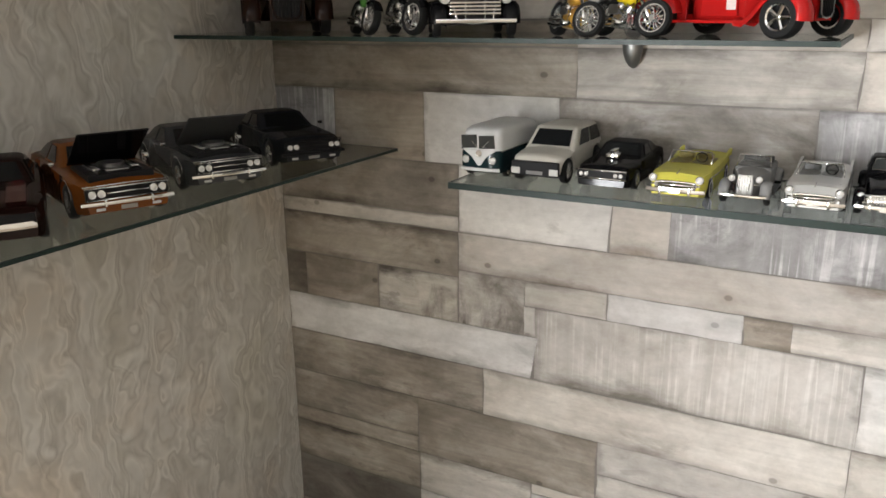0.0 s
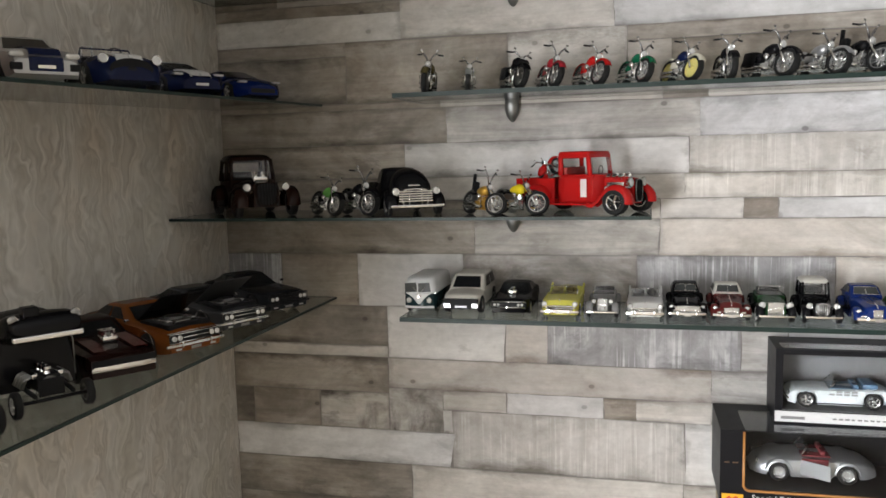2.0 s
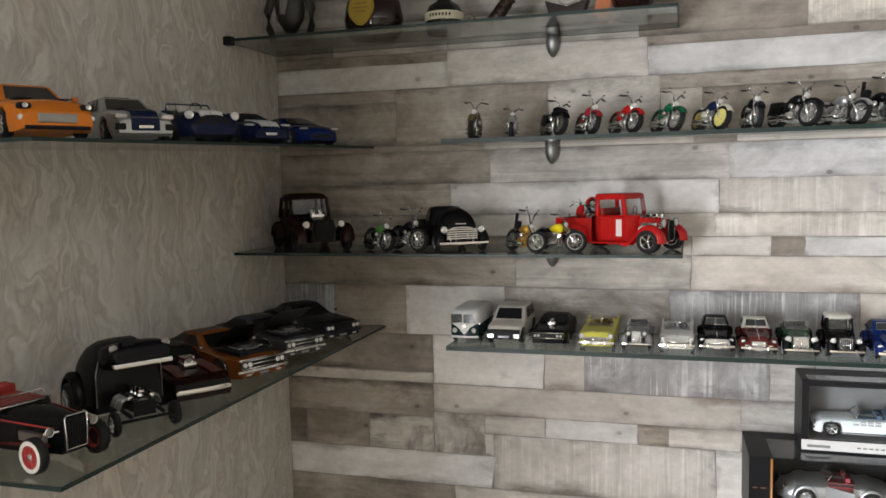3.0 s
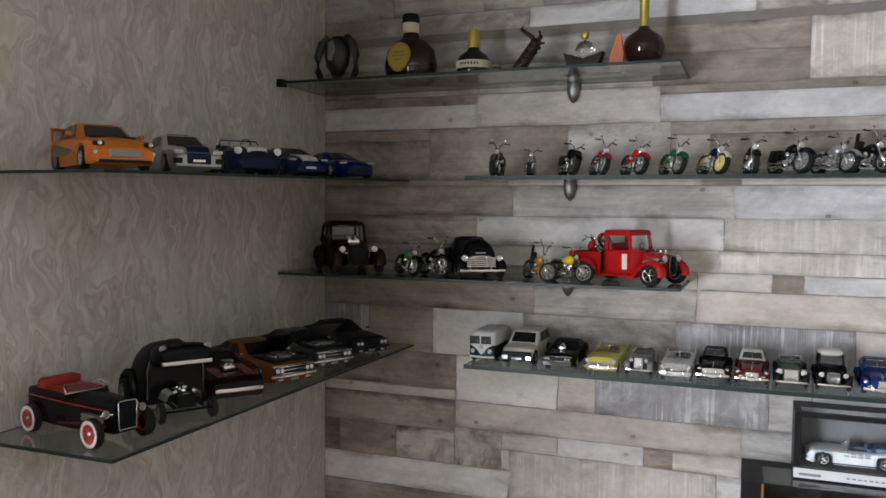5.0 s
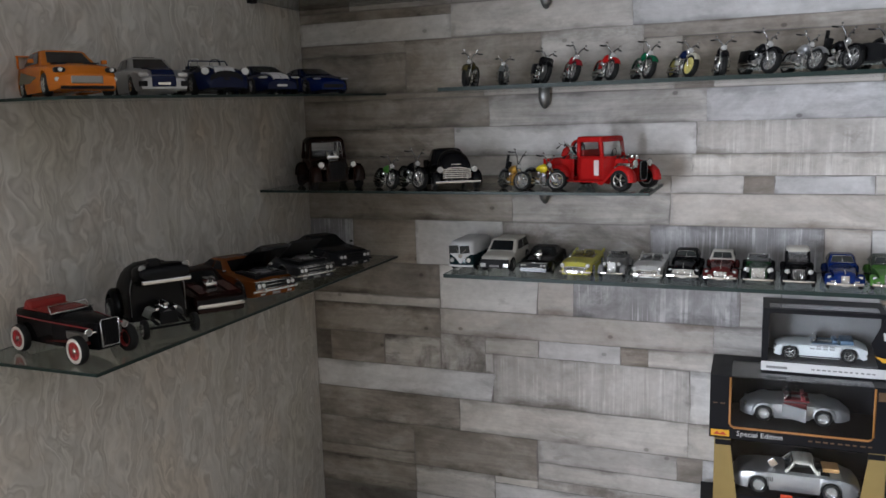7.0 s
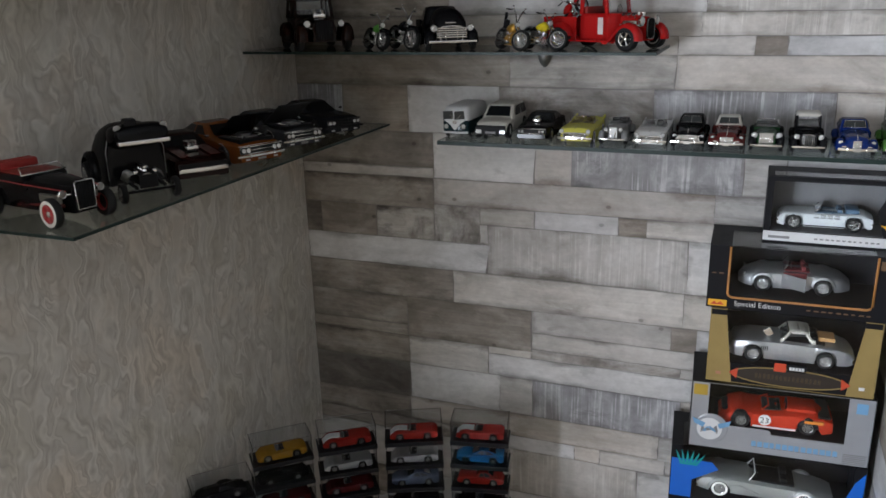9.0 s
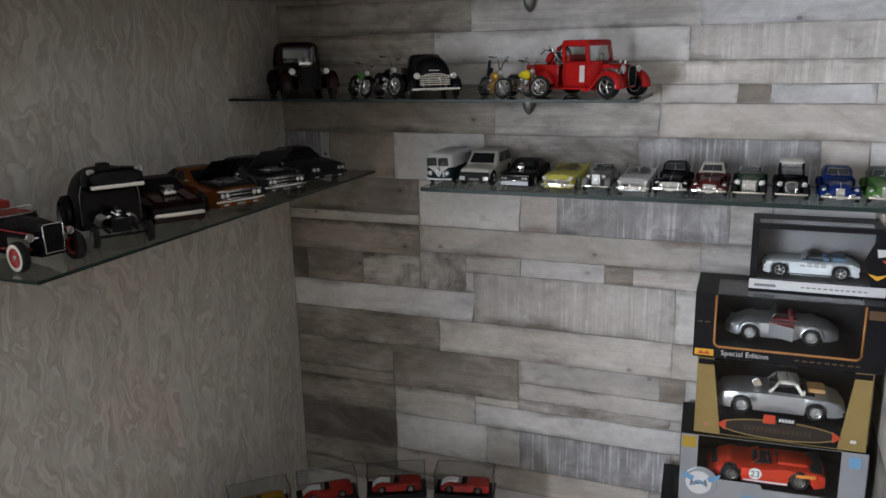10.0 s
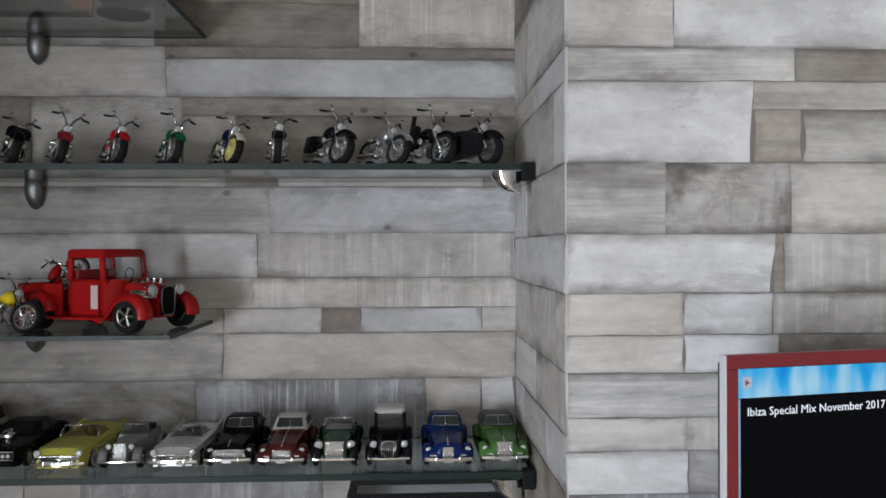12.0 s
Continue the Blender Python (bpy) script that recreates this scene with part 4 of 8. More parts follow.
COBRA = dict(L=3.95, W=1.75, H=1.2, r=0.34, wheels=(1.15, -1.1), top=[(-0.5, 0.62), (-0.4, 0.86), (-0.1, 0.86), (0.1, 0.87), (0.3, 0.86), (0.44, 0.76), (0.5, 0.5)],
             cab=(0.2, 0.05, -0.75, -0.8, 0.86, 1.12, 0.7, 0.62), clear=0.14, drop=0.26,
             plan=((-0.5, 0.62), (-0.42, 0.90), (-0.28, 1.0), (-0.05, 0.92), (0.1, 0.92), (0.3, 1.0), (0.43, 0.92), (0.5, 0.60)))
HATCH = dict(L=3.6, W=1.56, H=1.42, clear=0.30, r=0.36, wheels=(1.2, -1.2), top=[(-0.5, 0.8), (-0.46, 0.92), (0.1, 0.92), (0.2, 0.9), (0.42, 0.82), (0.48, 0.74), (0.5, 0.55)],
             cab=(0.75, 0.15, -1.45, -1.72, 0.88, 1.42, 0.74, 0.62))
ROADSTER = dict(L=4.0, W=1.68, H=1.25, r=0.33, wheels=(1.1, -1.05), top=[(-0.5, 0.48), (-0.42, 0.72), (-0.25, 0.84), (-0.05, 0.86), (0.15, 0.85), (0.35, 0.78), (0.45, 0.62), (0.5, 0.4)],
                cab=(0.4, 0.2, -0.45, -0.55, 0.85, 1.14, 0.66, 0.55), clear=0.17,
                plan=((-0.5, 0.55), (-0.42, 0.85), (-0.25, 0.98), (0.25, 0.98), (0.42, 0.85), (0.5, 0.55)), drop=0.16)
FRONT = pose(0, 0, 0, 0, 0, -90)  # nose towards the room
BOTG = "small model cars in a row"


def spot(x, y_front, L):
    """Where a car stands whose nose is at y_front, its tail to the wall."""
    return pose(x, y_front + L / 2, Z_BOT) @ FRONT


# ---- lower shelf on the plank wall: twelve small cars, noses to the room ----
def camper_bus():
    k = 1 / 28.8
    t = thing("camper_bus", "two-tone cream and dark green camper van model", "model car", spot(0.474, -0.165, 4.0 * k), BOTG)
    L, W = 4.0 * k, 1.72 * k

    def ring(z, f):
        return rounded_plan(L / 2 * f, -L / 2 * f, W / 2 * f, W * 0.2, z * k)
    part("body", loft(B(), [ring(0.24, 0.95), ring(0.3, 0.99), ring(0.6, 1.0), ring(0.98, 0.995), ring(1.08, 0.985)]), DGREEN_P, t, smooth=40)
    upper = part("upper_body", loft(B(), [ring(1.085, 0.98), ring(1.3, 0.965), ring(1.6, 0.945), ring(1.8, 0.90), ring(1.9, 0.80), ring(1.95, 0.6)]), WHITE_P, t, smooth=40)
    x = L / 2
    part("front_panel", prism(B(), [(-W * 0.40, 1.1 * k), (W * 0.40, 1.1 * k), (W * 0.31, 1.02 * k), (W * 0.17, 0.84 * k), (W * 0.03, 0.52 * k), (-W * 0.03, 0.52 * k), (-W * 0.17, 0.84 * k), (-W * 0.31, 1.02 * k)], -0.0012, 0.0012), WHITE_P, t, "white V-shaped front panel", m=pose(x + 0.0004, 0, 0, 0, 0, 90))
    for s in (1, -1):
        part("windscreen", prism(B(), [(-0.33 * k, 1.15 * k), (0.33 * k, 1.15 * k), (0.31 * k, 1.64 * k), (-0.31 * k, 1.64 * k)], -0.0008, 0.0008), SMOKE_GLASS, t, m=pose(x * 0.965, s * 0.36 * k, 0, 0, -4, 90))
        part("windscreen_wiper", tube(B(), [(x * 0.985, s * 0.10 * k, 1.17 * k), (x * 0.975, s * 0.34 * k, 1.42 * k)], 0.012 * k, 5), CHROME, t)
        lamp(t, x + 0.0012, s * 0.55 * k, 0.74 * k, 0.145 * k)
        part("side_molding", box(B(), -1.9 * k, 1.85 * k, s * W * 0.492 - 0.0005, s * W * 0.492 + 0.0005, 1.06 * k, 1.09 * k), CHROME, t)
        for q in range(6):
            part("side_window", box(B(), -0.215 * k, 0.215 * k, -0.0006, 0.0006, 1.2 * k, 1.58 * k), SMOKE_GLASS, t, m=pose((-1.48 + 0.56 * q) * k, s * W * 0.483, 0, s * 4))
    part("emblem", lathe(B(), [(0.10 * k, 0), (0.13 * k, 0.0006), (0.13 * k, 0.0014), (0.10 * k, 0.0012)], 16, "X"), CHROME, t, m=pose(x + 0.001, 0, 0.98 * k))
    bumper(t, x * 1.01, W * 0.46, 0.36 * k, 0.13 * k, 0.3, WHITE_P)
    for xx in (1.2, -1.2):
        for s in (1, -1):
            wheel(t, xx * k, s * (W / 2 - 0.1 * k), 0.31 * k, 0.16 * k)
    return t


camper_bus()

k = 0.071 / 1.56
t = slab_car("white boxy off-roader model with a black nose", spot(0.553, -0.168, 3.6 * k), colour=CREAM_P, k=k, group=BOTG, pane=DARK_GLASS, **HATCH)
x = 1.8 * k
part("front_panel", box(B(), x - 0.004, x + 0.0016, -0.70 * k, 0.70 * k, 0.24 * k, 0.66 * k, 0.0015), BLACK_PLASTIC, t, "black plastic nose panel")
for s in (1, -1):
    part("headlight", box(B(), x + 0.0008, x + 0.0026, s * 0.56 * k - 0.13 * k, s * 0.56 * k + 0.13 * k, 0.30 * k, 0.48 * k, 0.0008), LAMP_GLASS, t)
part("number_plate", box(B(), x + 0.0012, x + 0.0024, -0.24 * k, 0.24 * k, 0.30 * k, 0.40 * k), GREY_P, t)

k = 0.070 / 1.95
t = slab_car("black muscle car model with a chrome engine through the bonnet", spot(0.640, -0.172, 4.95 * k), colour=BLACK_P, k=k, group=BOTG, **MUSCLE)
x = 2.47 * k
part("grille", box(B(), x - 0.003, x + 0.001, -0.84 * k, 0.84 * k, 0.48 * k, 0.74 * k, 0.001), BLACK_PLASTIC, t)
bm = tube(B(), [(x + 0.0015, 0.86 * k, 0.47 * k), (x + 0.0015, 0.86 * k, 0.75 * k), (x + 0.0015, -0.86 * k, 0.75 * k), (x + 0.0015, -0.86 * k, 0.47 * k)], 0.03 * k, 6, closed=True)
part("grille_frame", bm, CHROME, t, smooth=60)
for y in (0.68, 0.5, -0.5, -0.68):
    lamp(t, x + 0.0016, y * k, 0.61 * k, 0.075 * k)
bm = box(B(), 0.75 * k, 1.35 * k, -0.22 * k, 0.22 * k, 0.93 * k, 1.12 * k, 0.03 * k)
for q in range(3):
    lathe(bm, [(0.08 * k, 1.1 * k), (0.1 * k, 1.24 * k), (0, 1.2 * k)], 10, "Z", ((0.85 + 0.2 * q) * k, 0, 0))
part("supercharger", bm, CHROME, t, smooth=40)


def fifties_front(t, k, x):
    """A full-width chrome mouth, lamps in bright rims, a guarded bumper, fins and side trim."""
    grille(t, x, 0.66 * k, 0.45 * k, 0.66 * k, 4, False, CHROME, STEEL)
    part("grille_bar", tube(B(), [(x + 0.01 * k, -0.78 * k, 0.56 * k), (x + 0.05 * k, 0, 0.56 * k), (x + 0.01 * k, 0.78 * k, 0.56 * k)], 0.035 * k, 6), CHROME, t, smooth=60)
    part("bonnet_ornament", tube(B(), [(x - 0.10 * k, 0, 0.90 * k), (x - 0.55 * k, 0, 0.965 * k)], 0.022 * k, 6, r_end=0.008 * k), CHROME, t, smooth=60)
    for s in (1, -1):
        lamp(t, x - 0.03 * k, s * 0.74 * k, 0.75 * k, 0.135 * k)
        part("side_trim", tube(B(), [(1.9 * k, s * 0.935 * k, 0.70 * k), (0, s * 0.945 * k, 0.66 * k), (-2.0 * k, s * 0.93 * k, 0.74 * k)], 0.016 * k, 6), CHROME, t, smooth=60)
        part("tail_fin", prism(B(), [(-0.9 * k, 0.90 * k), (-2.28 * k, 0.86 * k), (-2.34 * k, 1.08 * k), (-1.9 * k, 1.04 * k)], s * 0.84 * k - 0.05 * k, s * 0.84 * k + 0.05 * k, 0.015 * k), t.children[0].data.materials[0], t)
    bumper(t, x + 0.03 * k, 0.93 * k, 0.37 * k, 0.16 * k, guards=2)
    part("number_plate", box(B(), x + 0.10 * k, x + 0.115 * k, -0.17 * k, 0.17 * k, 0.30 * k, 0.42 * k), BRIGHT, t)


k = 0.066 / 1.86
t = slab_car("lemon yellow 1950s convertible model, hood down", spot(0.731, -0.182, 4.7 * k), colour=YELLOW_P, k=k, group=BOTG, convertible=True, inside=plain("mustard_upholstery", (0.22, 0.17, 0.03), 0.6), screen_frame=CHROME, wall=WHITE_RUBBER, **FIFTIES)
fifties_front(t, k, 2.35 * k)

k = 0.056 / 1.7
t = vintage_car("silver-grey 1930s cabriolet model with an upright chrome grille", spot(0.803, -0.178, 4.3 * k), GREY_P, L=4.3, k=k, group=BOTG, open_top=True, lamp_r=0.12, hood_w=0.27, back=STEEL, grille_bars=5, nose_h=1.06, oval=True, cabin_h=1.75)

k = 0.062 / 1.86
t = slab_car("silver-white 1950s open sports car model", spot(0.875, -0.178, 4.7 * k), colour=plain("pale_silver_paint", (0.62, 0.62, 0.60), 0.3, 0.3, 0.06, 90, coat=0.9), k=k, group=BOTG, convertible=True, inside=plain("grey_upholstery", (0.2, 0.2, 0.2), 0.6), **FIFTIES)
fifties_front(t, k, 2.35 * k)

FORTIES = dict(nose_h=0.90, pane=SMOKE_GLASS, rake=0.11, tumble=0.29, L=4.6, W=1.82, r=0.34, hood_w=0.52, cabin_h=1.44, grille_bars=11)
k = 0.065 / 1.82
t = vintage_car("black 1940s saloon model with a wide chrome grille", spot(0.944, -0.176, 4.6 * k), BLACK_P, front=(0.60, 0.70, 12, True), k=k, group=BOTG, **FORTIES)
k = 0.065 / 1.82
t = vintage_car("maroon 1940s coupe model with a cream roof", spot(1.014, -0.180, 4.6 * k), MAROON_P, roof=CREAM_P, front=(0.34, 0.68, 7, True), k=k, group=BOTG, **FORTIES)
k = 0.062 / 1.75
t = vintage_car("black and bottle green vintage tourer model with big chrome lamps", spot(1.083, -0.184, 4.3 * k), paint("bottle_green_paint", (0.015, 0.055, 0.02)), fender=BLACK_P, L=4.3, W=1.75, r=0.39, k=k, group=BOTG, open_top=True, lamp_r=0.165, hood_w=0.42, back=BRIGHT, cabin_h=1.8, wall=WHITE_RUBBER)
k = 0.062 / 1.75
t = vintage_car("black vintage saloon model with a white soft top", spot(1.154, -0.184, 4.3 * k), BLACK_P, roof=CREAM_P, L=4.3, W=1.75, r=0.37, k=k, group=BOTG, lamp_r=0.135, hood_w=0.40, oval=True, cabin_h=1.78, open_windows=True)
k = 0.067 / 1.82
t = vintage_car("royal blue 1940s coupe model with chrome trim", spot(1.232, -0.190, 4.6 * k), BLUE_P, front=(0.19, 0.76, 4, True), k=k, group=BOTG, **FORTIES)
k = 0.066 / 1.82
t = vintage_car("leaf green 1940s saloon model with a black roof", spot(1.307, -0.184, 4.6 * k), LEAF_P, roof=plain("black_roof_cloth", (0.02, 0.03, 0.02), 0.5), front=(0.29, 0.90, 4, True), k=k, group=BOTG, **FORTIES)

# ---- middle shelf: hot rod, choppers and pickups ----
MIDG = "models on the middle shelf"
k = 1 / 15
t = vintage_car("dark brown open hot rod model with bare lamps", pose(0.128, -0.118, Z_MID, 0, 0, -48), BROWN_P, L=3.6, W=1.85, r=0.37, k=k, group=MIDG, hood_w=0.36, cabin_h=1.72, bed=None, roof=BROWN_P, shell=BROWN_P, tyre=0.2, rim=BROWN_P, front_bumper=False, open_windows=True, insert=BLACK_PLASTIC)
bm = box(B(), 0.5 * k, 0.9 * k, -0.2 * k, 0.2 * k, 0.98 * k, 1.12 * k, 0.03 * k)
for s in (1, -1):
    lathe(bm, [(0.07 * k, 1.1 * k), (0.1 * k, 1.26 * k), (0, 1.2 * k)], 10, "Z", (0.7 * k, s * 0.12 * k, 0))
part("carburettor", bm, CHROME, t, smooth=40)

motorcycle("green toy motorcycle with chrome wheels", pose(0.296, -0.165, Z_MID, 0, 0, -42), LIME_P, L=0.112, steer=12, fender=BLACK_P, big_bars=0.3, group=MIDG)
motorcycle("black toy motorcycle with raised handlebar", pose(0.358, -0.160, Z_MID, 0, 0, -40), BLACK_P, L=0.122, steer=18, group=MIDG, big_bars=0.4, lean=9)

# 1950 pickup
k = 1 / 20
t = vintage_car("glossy black 1950s pickup truck model", pose(0.432, -0.112, Z_MID, 0, 0, -58), BLACK_P, L=4.3, W=2.2, r=0.37, k=k, group=MIDG, hood_w=0.60, tumble=0.27, rake=0.10, cabin_h=1.70, bed=1.15, running=True, lights=False, grille_bars=2)
x = 0.40 * 4.3 * k
for q in range(5):
    part("grille_slat", box(B(), x, x + 0.12 * k, -0.62 * k, 0.62 * k, (0.52 + 0.085 * q) * k, (0.57 + 0.085 * q) * k, 0.012 * k), CHROME, t)
for s in (1, -1):
    lamp(t, x + 0.16 * k, s * 0.74 * k, 0.90 * k, 0.13 * k)

# its bonnet stands open as a round dome
rings = []
for f, wd, h in ((0.375, 0.50, 1.02), (0.36, 0.62, 1.22), (0.32, 0.70, 1.48), (0.25, 0.72, 1.66), (0.17, 0.70, 1.72), (0.09, 0.66, 1.66), (0.03, 0.6, 1.4)):
    rings.append([(f * 4.3 * k, wd * k * math.cos(a), (0.9 + (h - 0.9) * math.sin(a) ** 0.8) * k) for a in np.linspace(0, math.pi, 13)])
part("raised_bonnet", loft(B(), rings), BLACK_P, t, "rounded bonnet raised", smooth=50)
part("bonnet_ornament", box(B(), 0.372 * 4.3 * k, 0.385 * 4.3 * k, -0.22 * k, 0.22 * k, 1.06 * k, 1.12 * k, 0.02 * k), CHROME, t)

motorcycle("gold chopper model with a tall black backrest", pose(0.590, -0.165, Z_MID, 0, 0, -46), GOLD_P, L=0.108, steer=34, chopper=0.7, group=MIDG, tall_back=True, frame_mat=GOLD_P, engine=GOLD_P, big_bars=0.5, fender=STEEL)
motorcycle("yellow chopper model with long chrome forks", pose(0.652, -0.162, Z_MID, 0, 0, -36), YEL_P, fender=STEEL, L=0.112, steer=26, chopper=1.0, group=MIDG, big_bars=0.28)

# red hot-rod pickup
k = 1 / 15.6
t = vintage_car("bright red 1930s hot-rod pickup model with chrome engine", pose(0.774, -0.117, Z_MID, 0, 0, -24), RED_P, scuttle=0.14, cab_back=0.165, tumble=0.355, rake=0.03, belt=1.06, L=3.75, W=1.80, r=0.345, k=k, group=MIDG, hood_w=0.24, straight=0.30, nose_h=0.93, cabin_h=1.66, bed=0.96,
                lights=False, tyre=0.27, front_bumper=False, open_windows=True, shell=STEEL, insert=BLACK_PLASTIC, inside=RED_SEAT, rim=CHROME)
part("cowl", loft(B(), [[(x * k, s * w * k, z * k) for s, w, z in ((1, a, 0.34), (1, a, 0.88 * h), (1, a * 0.8, h), (-1, a * 0.8, h), (-1, a, 0.88 * h), (-1, a, 0.34))] for x, a, h in ((0.50, 0.655, 1.06), (0.60, 0.56, 1.05), (0.68, 0.34, 1.04))]), RED_P, t, smooth=40)
for s in (1, -1):
    bm = box(B(), 0.76 * k, 1.28 * k, s * 0.30 * k - 0.07 * k, s * 0.30 * k + 0.07 * k, 0.62 * k, 0.84 * k, 0.02 * k)
    part("valve_cover", bm, CHROME, t, smooth=40)
    for q in range(4):
        bm = tube(B(), [((0.82 + 0.14 * q) * k, s * 0.34 * k, 0.74 * k), ((0.80 + 0.14 * q) * k, s * 0.45 * k, 0.72 * k), ((0.75 + 0.14 * q) * k, s * 0.47 * k, 0.54 * k)], 0.042 * k, 6)
        part("exhaust_header", bm, CHROME, t, smooth=60)
    for q in range(3):
        part("intake_stack", lathe(B(), [(0.05 * k, 0), (0.05 * k, 0.10 * k), (0.08 * k, 0.15 * k), (0, 0.13 * k)], 10, "Z"), CHROME, t, smooth=40, m=pose((0.80 + 0.17 * q) * k, s * 0.18 * k, 0.90 * k, s * -35))
    lamp(t, 1.50 * k, s * 0.40 * k, 0.84 * k, 0.125 * k, deep=0.7)
    part("lamp_post", tube(B(), [(1.44 * k, s * 0.40 * k, 0.86 * k), (1.40 * k, s * 0.38 * k, 0.66 * k)], 0.02 * k, 6), CHROME, t, smooth=60)
    part("door", box(B(), -0.30 * k, 0.40 * k, s * 0.700 * k - 0.008 * k, s * 0.700 * k + 0.008 * k, 0.36 * k, 1.0 * k, 0.006 * k), RED_P, t)
    # window reflection on the door, painted as a pale upright patch
    part("door_panel", box(B(), 0.19 * k, 0.37 * k, s * 0.712 * k - 0.006 * k, s * 0.712 * k + 0.006 * k, 0.46 * k, 0.94 * k, 0.004 * k), plain("pale_door_glint", (0.72, 0.62, 0.60), 0.25, 0, 0.1), t, "pale upright reflection painted on the door")
motorcycle("small red toy dirt bike in the truck bed", t.matrix_basis @ pose(-1.06 * k, 0.05 * k, 0.80 * k, 0, 0, 78) @ pose(0, 0, 0, 0, -42), RED_P, L=0.085, group=MIDG, fender=RED_P, big_bars=0.2)

# ---- shelf of motorcycles ----
def bike(x, yaw, label, tank, **kw):
    motorcycle(label, pose(x, -0.125, Z_MOTO, 0, 0, yaw), tank, L=kw.pop("L", 0.1) * 1.16, steer=0 if yaw < -70 else 8, lean=5 if yaw < -70 or "sidecar" in kw else 15, **kw)


bike(0.490, -84, "olive green army motorcycle model with a pale lamp", OLIVE_P, frame_mat=OLIVE_P, fender=OLIVE_P, big_bars=0.3, rim=STEEL)
bike(0.565, -80, "slender old grey motorcycle model with thin wheels", SILVER_P, big_bars=0.2, engine=STEEL, L=0.085)
bike(0.643, -62, "bulky black touring motorcycle model with panniers", BLACK_P, bags=True, fairing=True, rim=STEEL, big_bars=0.2)
bike(0.706, -66, "cherry red cruiser motorcycle model", paint("cherry_paint", (0.30, 0.02, 0.028)), big_bars=0.34)
bike(0.776, -60, "scarlet motorcycle model with a chrome front wheel", RED_P, seat=RED_SEAT, big_bars=0.26)
bike(0.851, -64, "emerald green motorcycle model with chrome lamps", EMER_P, big_bars=0.32)
bike(0.927, -62, "dark blue motorcycle model with cream-yellow wheels", NAVY_P, wheel_face=paint("primrose_paint", (0.66, 0.58, 0.20)), fender=paint("cream_mudguard_paint", (0.60, 0.57, 0.46)))
bike(1.001, -80, "black motorcycle model with wide handlebar", BLACK_P, big_bars=0.24)
bike(1.066, -58, "black touring motorcycle model with leather bags", BLACK_P, bags=True, big_bars=0.3, L=0.108)
bike(1.140, -58, "low silver chopper motorcycle model", SILVER_P, chopper=0.6, big_bars=0.26, L=0.098)
bike(1.198, -56, "chrome chopper motorcycle model with a black sissy bar", BLACK_P, tall_back=True, big_bars=0.38, chopper=0.4, rim=BRIGHT, L=0.104)
bike(1.270, -62, "big black motorcycle model with a sidecar", BLACK_P, bags=True, sidecar=-1, rim=STEEL, L=0.104, big_bars=0.24)

# ---- lower shelf on the swirl wall ----
LEFTG = "model hot rods on the wall shelf"


def left_spot(x, y, yaw, z=None):
    return pose(x, y, Z_LEFT if z is None else z, 0, 0, yaw)


# open roadster with red seats and white-wall tyres
k = 1 / 16
t = vintage_car("black open hot rod model with red seats and whitewalls", left_spot(0.120, -0.903, -12), BLACK_P, L=3.7, W=1.55, r=0.34, k=k, group=LEFTG, open_top=True, inside=RED_SEAT, hood_w=0.27, front_fender=False,
                running=False, shell=BLACK_P, wall=WHITE_RUBBER, rim=plain("red_rim", (0.35, 0.02, 0.02), 0.3), lights=False, cabin_h=1.30, front_bumper=False, insert=BLACK_PLASTIC)
part("radiator_surround", tube(B(), [(1.545 * k, -0.215 * k, 0.36 * k), (1.545 * k, -0.235 * k, 0.94 * k), (1.54 * k, -0.20 * k, 0.985 * k), (1.54 * k, 0.20 * k, 0.985 * k), (1.545 * k, 0.235 * k, 0.94 * k), (1.545 * k, 0.215 * k, 0.36 * k)], 0.014 * k, 6, closed=True), CHROME, t, "thin chrome radiator surround", smooth=60)
part("seat_back", loft(B(), [[(x * k, y * k, z * k) for y, z in ((-w, 0.98), (-w * 0.96, h - 0.08), (-w * 0.8, h), (w * 0.8, h), (w * 0.96, h - 0.08), (w, 0.98))] for x, w, h in ((-1.22, 0.46, 1.22), (-1.12, 0.50, 1.24), (-0.92, 0.50, 1.06))]), RED_SEAT, t, "red sloping seat back", smooth=40)
part("screen_rail", tube(B(), [(0.06 * k, -0.55 * k, 1.03 * k), (0.16 * k, -0.3 * k, 1.045 * k), (0.19 * k, 0, 1.05 * k), (0.16 * k, 0.3 * k, 1.045 * k), (0.06 * k, 0.55 * k, 1.03 * k)], 0.016 * k, 6), CHROME, t, smooth=60)
for s in (1, -1):
    part("chassis_rail", tube(B(), [(-0.2 * k, s * 0.56 * k, 0.36 * k), (0.6 * k, s * 0.46 * k, 0.42 * k), (1.3 * k, s * 0.40 * k, 0.46 * k)], 0.045 * k, 8), MAROON_P, t, "dark red chassis rail", smooth=60)
    for xw in (1.221, -1.147):
        hub = part("wheel_disc", lathe(B(), [(0, s * 0.735 * k), (0.10 * k, s * 0.730 * k), (0.205 * k, s * 0.722 * k), (0.21 * k, s * 0.66 * k)], 20, "Y"), MATS["red_rim"], t, smooth=50, m=pose(xw * k, 0, 0.34 * k))
        part("hubcap", lathe(B(), [(0, s * 0.765 * k), (0.05 * k, s * 0.757 * k), (0.075 * k, s * 0.734 * k)], 14, "Y"), CHROME, hub, "chrome hubcap", smooth=60)
